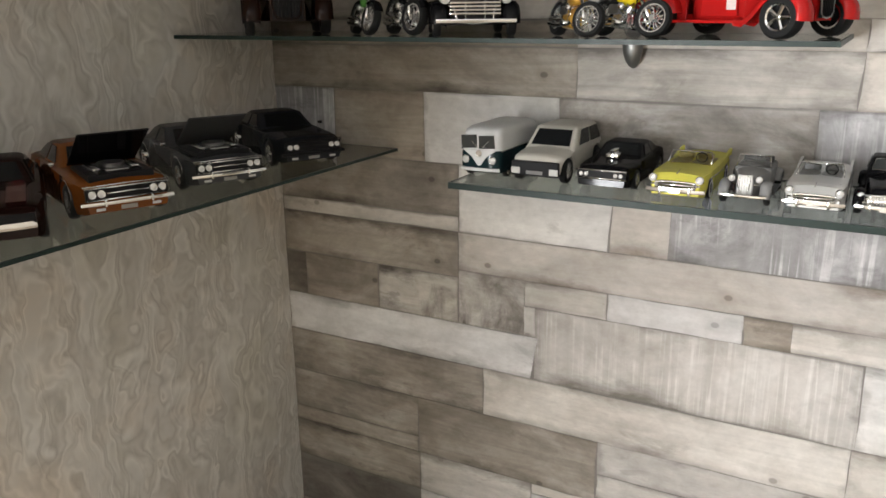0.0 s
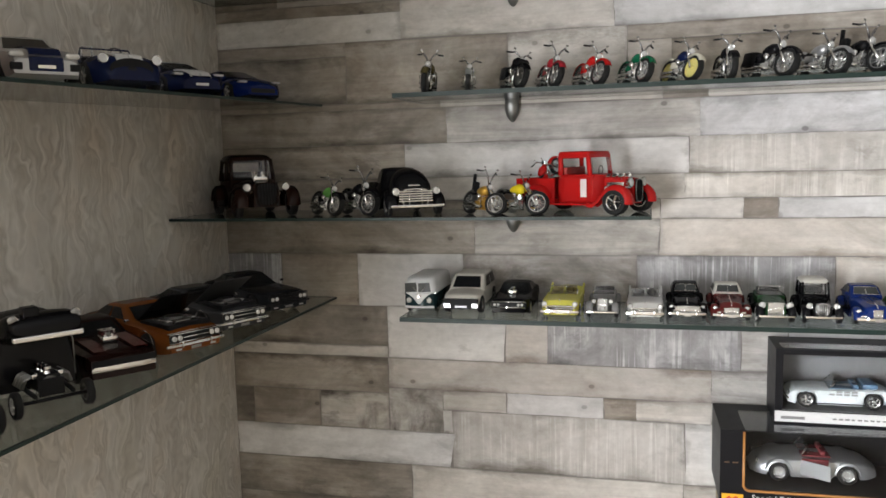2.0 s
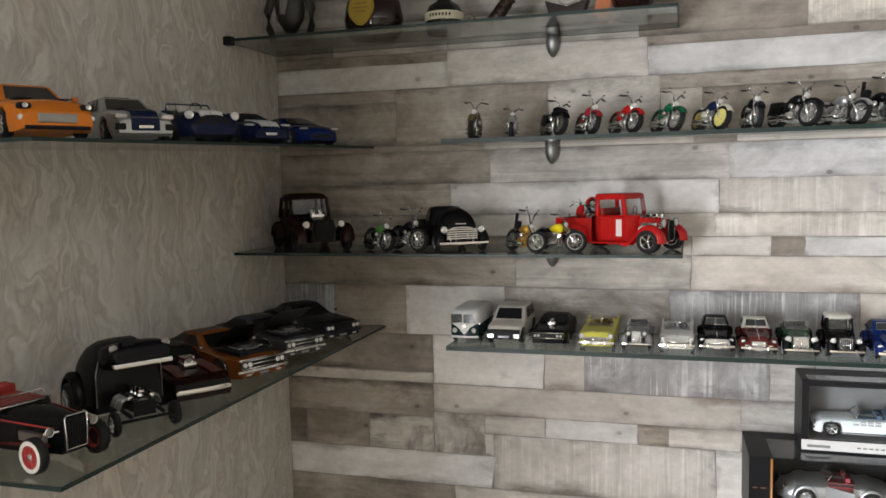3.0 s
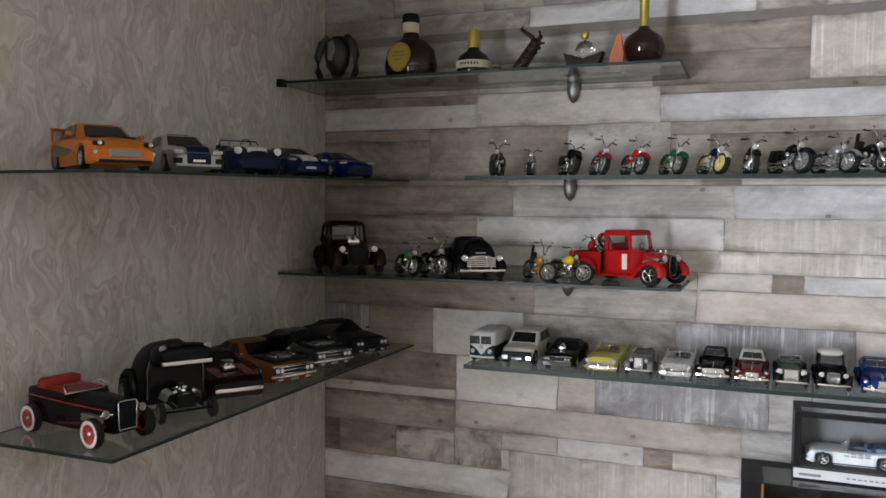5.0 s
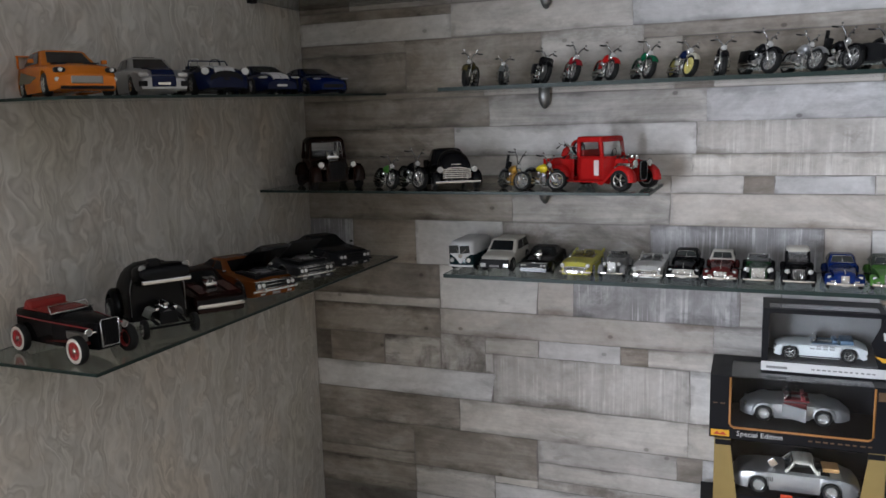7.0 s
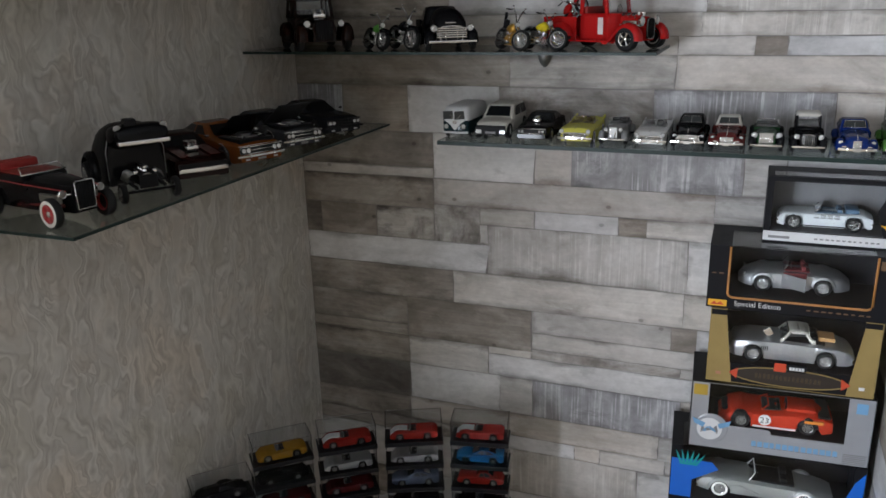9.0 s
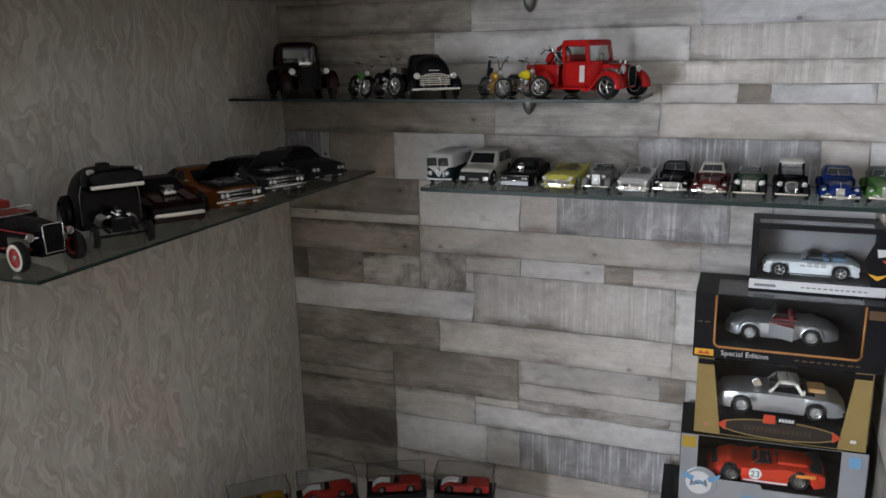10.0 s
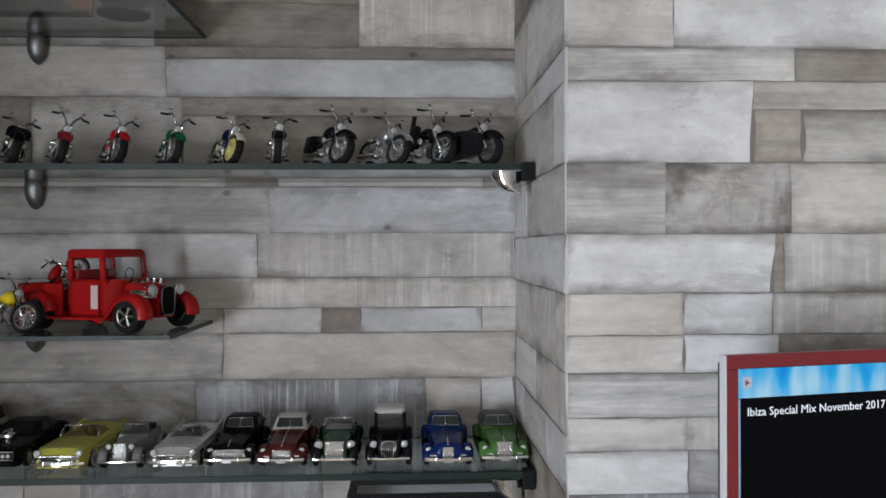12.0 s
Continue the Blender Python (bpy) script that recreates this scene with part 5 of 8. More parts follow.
for s in (1, -1):
    part("coach_line", tube(B(), [(1.45 * k, s * 0.40 * k, 0.80 * k), (0.1 * k, s * 0.60 * k, 0.86 * k), (-1.4 * k, s * 0.58 * k, 0.86 * k)], 0.015 * k, 6), MATS["red_rim"], t)
    part("cylinder_head", box(B(), 0.55 * k, 1.25 * k, s * 0.44 * k - 0.06 * k, s * 0.44 * k + 0.06 * k, 0.5 * k, 0.68 * k, 0.02 * k), STEEL, t)

for s in (1, -1):
    lamp(t, 1.42 * k, s * 0.46 * k, 0.74 * k, 0.09 * k, lens=STEEL)

# gasser coupe with the nose tipped up
def gasser():
    k = 1 / 18
    t = thing("drag_coupe", "black drag coupe model with its nose tipped up", "model car", left_spot(0.142, -0.748, -32), LEFTG)
    rings = []
    for x, w, z in ((-1.82, 0.30, 0.75), (-1.74, 0.58, 1.05), (-1.55, 0.76, 1.38), (-1.25, 0.84, 1.68), (-0.9, 0.88, 1.88), (-0.5, 0.88, 2.0), (-0.1, 0.87, 2.03), (0.2, 0.86, 1.98), (0.34, 0.84, 1.86), (0.40, 0.80, 1.70)):
        c = 0.33
        ring = [(x * k, w * k * math.copysign(abs(math.cos(a)) ** 0.55, math.cos(a)), (c + (z - c) * math.sin(a) ** 0.75) * k) for a in np.linspace(0, math.pi, 15)]
        rings.append(ring)
    part("body", loft(B(), rings), BLACK_P, t, smooth=50)
    for s in (1, -1):
        part("rear_mudguard", arc_fender(B(), -1.15 * k, 0.46 * k, 0.60 * k, s * 0.66 * k, s * 1.02 * k, -5, 185, 0.03 * k, 0.5), BLACK_P, t, smooth=50)
        wheel(t, -1.25 * k, s * 0.88 * k, 0.42 * k, 0.34 * k)
        wheel(t, 1.35 * k, s * 0.72 * k, 0.29 * k, 0.15 * k)
        part("frame_rail", tube(B(), [(0.3 * k, s * 0.4 * k, 0.5 * k), (1.5 * k, s * 0.38 * k, 0.42 * k)], 0.05 * k, 6), BLACK_PLASTIC, t, smooth=50)
        for q in range(4):
            bm = tube(B(), [((0.55 + 0.17 * q) * k, s * 0.25 * k, 0.78 * k), ((0.55 + 0.17 * q) * k, s * 0.42 * k, 0.72 * k), ((0.5 + 0.17 * q) * k, s * 0.5 * k, 0.52 * k)], 0.04 * k, 6)
            part("exhaust_header", bm, STEEL, t, smooth=60)
    part("axle", tube(B(), [(1.35 * k, 0.7 * k, 0.29 * k), (1.35 * k, -0.7 * k, 0.29 * k)], 0.04 * k, 8), BLACK_PLASTIC, t, smooth=60)
    part("engine", box(B(), 0.45 * k, 1.2 * k, -0.24 * k, 0.24 * k, 0.42 * k, 0.78 * k, 0.04 * k), BLACK_PLASTIC, t, smooth=40)
    for q in range(3):
        part("carburettor", lathe(B(), [(0.08 * k, 0.78 * k), (0.06 * k, 0.84 * k), (0.11 * k, 0.88 * k), (0.11 * k, 0.94 * k), (0, 0.96 * k)], 10, "Z"), CHROME, t, smooth=40, m=pose((0.58 + 0.24 * q) * k, 0, 0))
    for s in (1, -1):
        part("valve_cover", box(B(), 0.5 * k, 1.15 * k, s * 0.26 * k - 0.06 * k, s * 0.26 * k + 0.06 * k, 0.72 * k, 0.82 * k, 0.02 * k), CHROME, t)
    part("radiator", box(B(), 1.28 * k, 1.36 * k, -0.26 * k, 0.26 * k, 0.36 * k, 0.72 * k, 0.02 * k), BLACK_PLASTIC, t)
    part("fan", lathe(B(), [(0, 1.24 * k), (0.2 * k, 1.24 * k), (0.2 * k, 1.26 * k), (0, 1.26 * k)], 14, "X"), STEEL, t, m=pose(0, 0, 0.56 * k))
    # tipped nose: bonnet shell hinged at the front, standing up over the cowl
    rings = []
    for x, w, lo, hi in ((0.30, 0.70, 1.30, 1.98), (0.55, 0.76, 1.40, 2.06), (0.85, 0.78, 1.50, 2.10), (1.12, 0.76, 1.58, 2.10), (1.30, 0.72, 1.64, 2.04), (1.38, 0.66, 1.70, 1.96)):
        c, h = (lo + hi) / 2, (hi - lo) / 2
        rings.append([(x * k, w * k * math.copysign(abs(math.cos(a)) ** 0.5, math.cos(a)), (c + h * math.copysign(abs(math.sin(a)) ** 0.6, math.sin(a))) * k) for a in np.linspace(0, 2 * math.pi, 19)[:-1]])
    nose = part("nose", loft(B(), rings), BLACK_P, t, "black bonnet tipped up", smooth=50)
    part("trim", box(B(), 1.34 * k, 1.46 * k, -0.70 * k, 0.70 * k, 1.58 * k, 1.70 * k, 0.03 * k), CHROME, nose, "chrome bumper of the tipped nose")
    for s in (1, -1):
        lamp(t, 1.24 * k, s * 0.62 * k, 2.03 * k, 0.10 * k, lens=STEEL, deep=0.9)
        part("nose_strut", tube(B(), [(0.40 * k, s * 0.55 * k, 1.55 * k), (1.30 * k, s * 0.60 * k, 1.62 * k)], 0.025 * k, 6), STEEL, t, smooth=60)
        part("door_edge", tube(B(), [(0.42 * k, s * 0.80 * k, 0.5 * k), (0.42 * k, s * 0.80 * k, 1.3 * k), (0.36 * k, s * 0.66 * k, 1.75 * k)], 0.014 * k, 6), STEEL, t, smooth=60)
    part("hood_scoop", box(B(), 0.95 * k, 1.25 * k, -0.42 * k, -0.10 * k, 2.05 * k, 2.26 * k, 0.03 * k), BLACK_P, t)
    return t


gasser()

k = 0.100 / 1.95
t = slab_car("black and dark red muscle car model with a blower", left_spot(0.115, -0.598, -35), colour=OXBLOOD_P, k=k, group=LEFTG, **dict(MUSCLE, r=0.375, clear=0.2))
x = 2.47 * k
part("grille", box(B(), x - 0.003, x + 0.001, -0.8 * k, 0.8 * k, 0.52 * k, 0.72 * k, 0.001), BLACK_PLASTIC, t)
bumper(t, x + 0.001, 0.80 * k, 0.50 * k, 0.16 * k)
bm = box(B(), 0.95 * k, 1.5 * k, -0.2 * k, 0.2 * k, 0.93 * k, 1.10 * k, 0.03 * k)
for q in range(2):
    for s in (1, -1):
        lathe(bm, [(0.07 * k, 1.1 * k), (0.09 * k, 1.25 * k), (0, 1.2 * k)], 10, "Z", ((1.1 + 0.22 * q) * k, s * 0.1 * k, 0))
part("supercharger", bm, CHROME, t, smooth=40)
stripe(t, [(0.7 * k, 0.972 * k, -0.50 * k), (1.6 * k, 0.935 * k, -0.50 * k), (2.3 * k, 0.885 * k, -0.50 * k)], 0.17 * k, MAROON_P)
stripe(t, [(0.7 * k, 0.972 * k, 0.50 * k), (1.6 * k, 0.935 * k, 0.50 * k), (2.3 * k, 0.885 * k, 0.50 * k)], 0.17 * k, MAROON_P)


def muscle_front(t, k, lamps=4, trim=CHROME):
    x = 2.47 * k
    part("grille", box(B(), x - 0.003, x + 0.001, -0.82 * k, 0.82 * k, 0.54 * k, 0.76 * k, 0.001), BLACK_PLASTIC, t)
    bm = tube(B(), [(x + 0.0015, 0.84 * k, 0.53 * k), (x + 0.0015, 0.84 * k, 0.77 * k), (x + 0.0015, -0.84 * k, 0.77 * k), (x + 0.0015, -0.84 * k, 0.53 * k)], 0.018 * k, 5, closed=True)
    part("grille_frame", bm, trim, t, smooth=60)
    for y in (0.7, 0.52, -0.52, -0.7)[:lamps]:
        lamp(t, x + 0.0016, y * k, 0.65 * k, 0.08 * k)
    bumper(t, x + 0.0015, 0.93 * k, 0.45 * k, 0.085 * k, mat=trim, guards=2)
    part("grille_bar", tube(B(), [(x + 0.0018, -0.42 * k, 0.65 * k), (x + 0.0026, 0, 0.66 * k), (x + 0.0018, 0.42 * k, 0.65 * k)], 0.016 * k, 6), trim, t, smooth=60)
    part("bonnet_lip", tube(B(), [(x - 0.002, -0.86 * k, 0.80 * k), (x, 0, 0.815 * k), (x - 0.002, 0.86 * k, 0.80 * k)], 0.014 * k, 6), trim, t, smooth=60)
    part("lower_valance", box(B(), x - 0.006, x - 0.001, -0.80 * k, 0.80 * k, 0.27 * k, 0.38 * k, 0.001), BLACK_PLASTIC, t, "dark lower valance")
    part("number_plate", box(B(), x + 0.0005, x + 0.0015, -0.16 * k, 0.16 * k, 0.29 * k, 0.37 * k), STEEL, t)
    for s in (1, -1):
        part("indicator", box(B(), x - 0.001, x + 0.0012, s * 0.56 * k - 0.09 * k, s * 0.56 * k + 0.09 * k, 0.30 * k, 0.355 * k, 0.0004), LAMP_GLASS, t)
        part("door_mirror", box(B(), 0.55 * k, 0.66 * k, s * 1.0 * k - 0.06 * k, s * 1.0 * k + 0.06 * k, 0.98 * k, 1.06 * k, 0.02 * k), trim, t)
        for xw in (1.42, -1.42):
            part("arch_trim", tube(B(), [((xw + 0.44 * math.cos(a)) * k, s * 0.958 * k, (0.375 + 0.44 * math.sin(a)) * k) for a in np.linspace(0.25, math.pi - 0.25, 11)], 0.011 * k, 5), trim, t, smooth=60)


def open_bonnet(t, k, colour):
    """The bonnet lid raised over an engine bay."""
    part("engine_bay", box(B(), 0.75 * k, 2.2 * k, -0.66 * k, 0.66 * k, 0.80 * k, 0.985 * k, 0.02 * k), BLACK_PLASTIC, t)
    bm = box(B(), 1.0 * k, 1.9 * k, -0.3 * k, 0.3 * k, 0.9 * k, 1.02 * k, 0.03 * k)
    lathe(bm, [(0.26 * k, 1.0 * k), (0.28 * k, 1.1 * k), (0, 1.12 * k)], 14, "Z", (1.45 * k, 0, 0))
    part("engine", bm, STEEL, t, smooth=40)
    for s in (1, -1):
        part("valve_cover", box(B(), 1.05 * k, 1.85 * k, s * 0.40 * k - 0.08 * k, s * 0.40 * k + 0.08 * k, 0.97 * k, 1.05 * k, 0.02 * k), BRIGHT, t, smooth=40)
        part("hose", tube(B(), [(1.9 * k, s * 0.25 * k, 0.99 * k), (2.02 * k, s * 0.38 * k, 1.03 * k), (2.12 * k, s * 0.45 * k, 0.99 * k)], 0.03 * k, 6), BLACK_PLASTIC, t, smooth=60)
    part("bonnet", box(B(), 0, 1.5 * k, -0.72 * k, 0.72 * k, 0, 0.035 * k, 0.012 * k), colour, t, "raised bonnet lid", m=pose(0.72 * k, 0, 0.98 * k, 0, -32))


k = 0.102 / 1.95
t = slab_car("copper orange muscle car model with its bonnet open", left_spot(0.115, -0.470, -24), colour=COPPER_P, k=k, group=LEFTG, **dict(MUSCLE, r=0.375, clear=0.2))
muscle_front(t, k)
open_bonnet(t, k, BLACK_P)
k = 0.099 / 1.95
t = slab_car("dark grey muscle car model with its bonnet open", left_spot(0.115, -0.308, -26), colour=DGREY_P, k=k, group=LEFTG, **dict(MUSCLE, r=0.375, clear=0.2))
muscle_front(t, k)
open_bonnet(t, k, DGREY_P)
k = 0.098 / 1.95
t = slab_car("matt black muscle car model in the corner", left_spot(0.122, -0.135, -30), colour=paint("charcoal_paint", (0.02, 0.021, 0.024), 0.4), k=k, group=LEFTG, **dict(MUSCLE, r=0.375, clear=0.2))
muscle_front(t, k, trim=BLACK_PLASTIC)

# ---- upper shelf on the swirl wall ----
UPG = "sports car models on the upper shelf"


def up_spot(x, y, yaw):
    return pose(x, y, Z_LEFT_UP + UP_TILT * y, 0, 0, yaw)


k = 1 / 19.5
t = slab_car("orange tuned sports coupe model with a rear wing", up_spot(0.112, -0.862, -30), colour=ORANGE_P, k=k, group=UPG, **SALOON)
x = 2.3 * k
part("grille", box(B(), x - 0.004, x + 0.001, -0.42 * k, 0.42 * k, 0.30 * k, 0.52 * k, 0.002), STEEL, t)
for s in (1, -1):
    part("headlight", box(B(), x - 0.012, x - 0.001, s * 0.66 * k - 0.15 * k, s * 0.66 * k + 0.15 * k, 0.60 * k, 0.74 * k, 0.003), BLACK_PLASTIC, t)
    part("indicator", box(B(), x - 0.008, x - 0.0005, s * 0.70 * k - 0.1 * k, s * 0.70 * k + 0.1 * k, 0.36 * k, 0.48 * k, 0.002), LAMP_GLASS, t)
    part("bonnet_vent", box(B(), 0.95 * k, 1.45 * k, s * 0.42 * k - 0.16 * k, s * 0.42 * k + 0.16 * k, 0.895 * k, 0.925 * k, 0.004 * k), BLACK_PLASTIC, t)
bm = box(B(), -2.3 * k, -1.95 * k, -0.85 * k, 0.85 * k, 1.30 * k, 1.34 * k, 0.01 * k)
for s in (1, -1):
    box(bm, -2.25 * k, -2.0 * k, s * 0.8 * k - 0.03 * k, s * 0.8 * k + 0.03 * k, 0.95 * k, 1.31 * k)
part("rear_wing", bm, ORANGE_P, t)
part("lower_intake", box(B(), x - 0.004, x + 0.0008, -0.7 * k, 0.7 * k, 0.16 * k, 0.26 * k, 0.002), BLACK_PLASTIC, t)
for s in (1, -1):
    part("lamp_glass", lathe(B(), [(0, 0), (0.055 * k, 0.002), (0.06 * k, -0.002)], 12, "X"), LAMP_GLASS, t, m=pose(x - 0.001, s * 0.66 * k, 0.67 * k))
    part("side_graphic", prism(B(), [(-1.6 * k, 0.45 * k), (-0.2 * k, 0.42 * k), (0.6 * k, 0.55 * k), (-0.3 * k, 0.66 * k), (-1.2 * k, 0.78 * k)], -0.0004, 0.0004), plain("olive_graphic", (0.10, 0.10, 0.05), 0.4, 0, 0.4), t, "olive flame graphic", m=pose(0, s * 0.903 * k, 0))
    part("door_mirror", box(B(), 0.45 * k, 0.62 * k, s * 0.98 * k - 0.07 * k, s * 0.98 * k + 0.07 * k, 0.95 * k, 1.06 * k, 0.02 * k), ORANGE_P, t)
k = 1 / 21
t = slab_car("silver tuned coupe model with a blue bonnet stripe", up_spot(0.118, -0.692, -36), colour=SILVER_P, k=k, group=UPG, bonnet_stripe=(NAVY_P, (0,), 0.2), **SALOON)
x = 2.3 * k
part("grille", box(B(), x - 0.004, x + 0.001, -0.4 * k, 0.4 * k, 0.25 * k, 0.6 * k, 0.002), NAVY_P, t)
for s in (1, -1):
    part("headlight", box(B(), x - 0.012, x - 0.0005, s * 0.64 * k - 0.17 * k, s * 0.64 * k + 0.17 * k, 0.58 * k, 0.72 * k, 0.003), LAMP_GLASS, t)
    part("air_intake", box(B(), x - 0.006, x + 0.0008, s * 0.66 * k - 0.14 * k, s * 0.66 * k + 0.14 * k, 0.26 * k, 0.46 * k, 0.002), BLACK_PLASTIC, t)
part("badge_plate", box(B(), x + 0.0006, x + 0.002, -0.2 * k, 0.2 * k, 0.32 * k, 0.40 * k), CHROME, t)
k = 1 / 17.5
t = slab_car("dark blue open racer model with white stripes", up_spot(0.120, -0.535, -36), colour=NAVY_P, k=k, group=UPG, convertible=True, screen_frame=NAVY_P, bonnet_stripe=(WHITE_P, (-0.09, 0.09), 0.085), **COBRA)
x = 1.97 * k
part("grille", lathe(B(), [(0, -0.01), (0.26 * k, -0.008), (0.30 * k, 0), (0, 0.001)], 16, "X"), BLACK_PLASTIC, t, m=pose(x - 0.0005, 0, 0.47 * k) @ Matrix.Diagonal((1, 1.7, 0.8, 1)))
for s in (1, -1):
    lamp(t, x - 0.1 * k, s * 0.62 * k, 0.70 * k, 0.12 * k, lens=WHITE_P)
    tub = tube(B(), [(-0.2 * k, s * 0.35 * k - 0.12 * k, 0.86 * k), (-0.2 * k, s * 0.35 * k - 0.12 * k, 1.2 * k), (-0.2 * k, s * 0.35 * k + 0.12 * k, 1.2 * k), (-0.2 * k, s * 0.35 * k + 0.12 * k, 0.86 * k)], 0.025 * k, 6)
    part("roll_hoop", tub, CHROME, t, smooth=60)
k = 1 / 20
t = slab_car("dark blue sports coupe model with white bonnet stripes", up_spot(0.122, -0.362, -36), colour=NAVY_P, k=k, group=UPG, bonnet_stripe=(WHITE_P, (-0.09, 0.09), 0.08), **SPORTS)
x = 2.22 * k
for s in (1, -1):
    part("headlight", box(B(), x - 0.02, x - 0.008, s * 0.66 * k - 0.16 * k, s * 0.66 * k + 0.16 * k, 0.60 * k, 0.68 * k, 0.003), LAMP_GLASS, t)
part("number_plate", box(B(), x - 0.002, x + 0.001, -0.2 * k, 0.2 * k, 0.28 * k, 0.36 * k), WHITE_P, t)
t = slab_car("bright metallic blue sports coupe model", up_spot(0.122, -0.165, -34), colour=GBLUE_P, k=k, group=UPG, **SPORTS)
for s in (1, -1):
    part("headlight", box(B(), x - 0.02, x - 0.008, s * 0.66 * k - 0.16 * k, s * 0.66 * k + 0.16 * k, 0.60 * k, 0.68 * k, 0.003), LAMP_GLASS, t)
part("air_intake", box(B(), x - 0.006, x + 0.0006, -0.5 * k, 0.5 * k, 0.22 * k, 0.42 * k, 0.002), BLACK_PLASTIC, t)

# ---- lettering ----
def lettering(parent, text, size, material, m, name="lettering", extrude=0.0002, shear=0.0, align="LEFT"):
    """Raised print in Blender's own font; it reads along local x in the x, z plane, facing -y."""
    c = bpy.data.curves.new(name, "FONT")
    c.body, c.size, c.extrude, c.shear, c.align_x, c.resolution_u = text, size, extrude, shear, align, 2
    c.materials.append(material)
    ob = new(name, c)
    ob.parent = parent
    ob.matrix_basis = m @ pose(0, 0, 0, 90)
    return ob


# ---- boxed models in a stack against the return wall ----
INK, GOLD_CARD = plain("black_card", (0.010, 0.010, 0.012), 0.4, 0, 0.15, 40, spec=0.12), plain("gold_card", (0.33, 0.24, 0.085), 0.35, 0.25, 0.1, 40)
GREY_CARD, BLUE_CARD = plain("silver_grey_card", (0.33, 0.34, 0.36), 0.35, 0.2, 0.1, 40), plain("bright_blue_card", (0.01, 0.12, 0.55), 0.3, 0, 0.1, 40)
ORANGE_LINE, WHITE_CARD = plain("copper_print", (0.42, 0.19, 0.05), 0.4), plain("white_card", (0.66, 0.66, 0.66), 0.4, 0, 0.06, 40)
YELLOW_CARD, RED_CARD = plain("yellow_sticker", (0.80, 0.42, 0.02), 0.4), plain("red_print", (0.55, 0.06, 0.02), 0.4)
CYAN_PRINT, GREEN_PRINT = plain("light_blue_print", (0.16, 0.34, 0.55), 0.4), plain("green_print", (0.03, 0.24, 0.11), 0.45, 0, 0.5, 200)
GREY_PRINT, TEAL_PRINT = plain("grey_print", (0.20, 0.20, 0.20), 0.5), plain("teal_print", (0.01, 0.30, 0.32), 0.4)


def film_plastic():
    m, nt, b = nodes_of("crinkled_film")
    b.inputs["Base Color"].default_value = (0.95, 0.96, 0.96, 1)
    b.inputs["Transmission Weight"].default_value, b.inputs["Roughness"].default_value, b.inputs["IOR"].default_value = 1.0, 0.03, 1.22
    bump(nt, b, noise_tex(nt, mapped(nt, (1, 1, 1), 5.0), 16, 2), 0.25, 0.004)
    return m


BOX_FILM = film_plastic()
FAINT_PRINT = plain("faint_brown_print", (0.11, 0.06, 0.025), 0.45)


def window_box(label, x0, x1, z0, z1, yf, card, win, side=None, top_window=0.0, inside=INK, yb=-0.004, yaw=0.0):
    """A carton with a window in its front; win is left, right, low, high in fractions. The front is at yf; it turns about its right-hand back edge."""
    w, d, h = x1 - x0, yb - yf, z1 - z0
    t = thing("boxed_model", label, "boxed model", pose(x1, yb, z0, 0, 0, yaw) @ pose(-w / 2, -d, 0), "stack of boxed model cars")
    a, c = 0.0015, w / 2
    l, r, lo, hi = -c + w * win[0], -c + w * win[1], h * win[2], h * win[3]
    bm = box(B(), -c, c, 0, d, 0, a)
    box(bm, -c, -c + a, 0, d, a, h - a)
    box(bm, c - a, c, 0, d, a, h - a)
    box(bm, -c + a, c - a, d - a, d, a, h - a)
    tw = d * top_window
    box(bm, -c, c, tw, d, h - a, h)
    if tw:
        box(bm, -c, l, 0, tw, h - a, h)
        box(bm, r, c, 0, tw, h - a, h)
    part("carton", bm, side or card, t)
    if tw and hi < h * 0.97:
        part("top_strip", box(B(), l, r, 0, 0.012, h - a, h), side or card, t)
    bm = box(B(), -c + a, l, 0, a, a, h - a)
    box(bm, r, c - a, 0, a, a, h - a)
    box(bm, l, r, 0, a, a, lo)
    if hi < h * 0.99:
        box(bm, l, r, 0, a, hi, h - a)
    part("front_card", bm, card, t)
    bm = box(B(), l, r, a * 0.3, a * 0.6, lo, min(hi, h - a))
    f = part("window_film", bm, BOX_FILM, t, "clear plastic window")
    f.visible_shadow = False
    if tw:
        f = part("window_film", box(B(), l, r, a if hi >= h * 0.97 else 0.012, tw, h - a * 0.6, h - a * 0.3), BOX_FILM, t)
        f.visible_shadow = False
    part("plinth", box(B(), -c + 0.006, c - 0.006, a * 2, d - a * 2, a, max(lo, a * 3) + 0.0006), inside, t, "dark inner tray")
    part("inner_card", box(B(), -c + a * 2, c - a * 2, d - a * 3, d - a * 1.5, a, h - a * 2), inside, t)
    return t


def car_in(box_thing, x, lo, y):
    """Where a car stands in its box, nose to the left: x from the middle, y behind the front."""
    return box_thing.matrix_basis @ pose(x, y, lo + 0.0012, 0, 0, 180)


def bars(parent, x0, x1, z, h, n, mat, y=-0.0006, gap=0.3):
    """Writing too small to read: bars of its size."""
    rnd = random.Random(int(x0 * 1000) + n)
    x = x0
    step = (x1 - x0) / n
    for q in range(n):
        wd = step * (1 - gap) * rnd.uniform(0.7, 1.0)
        part("print_bar", box(B(), x, x + wd, y, y + 0.0004, z, z + h), mat, parent)
        x += step


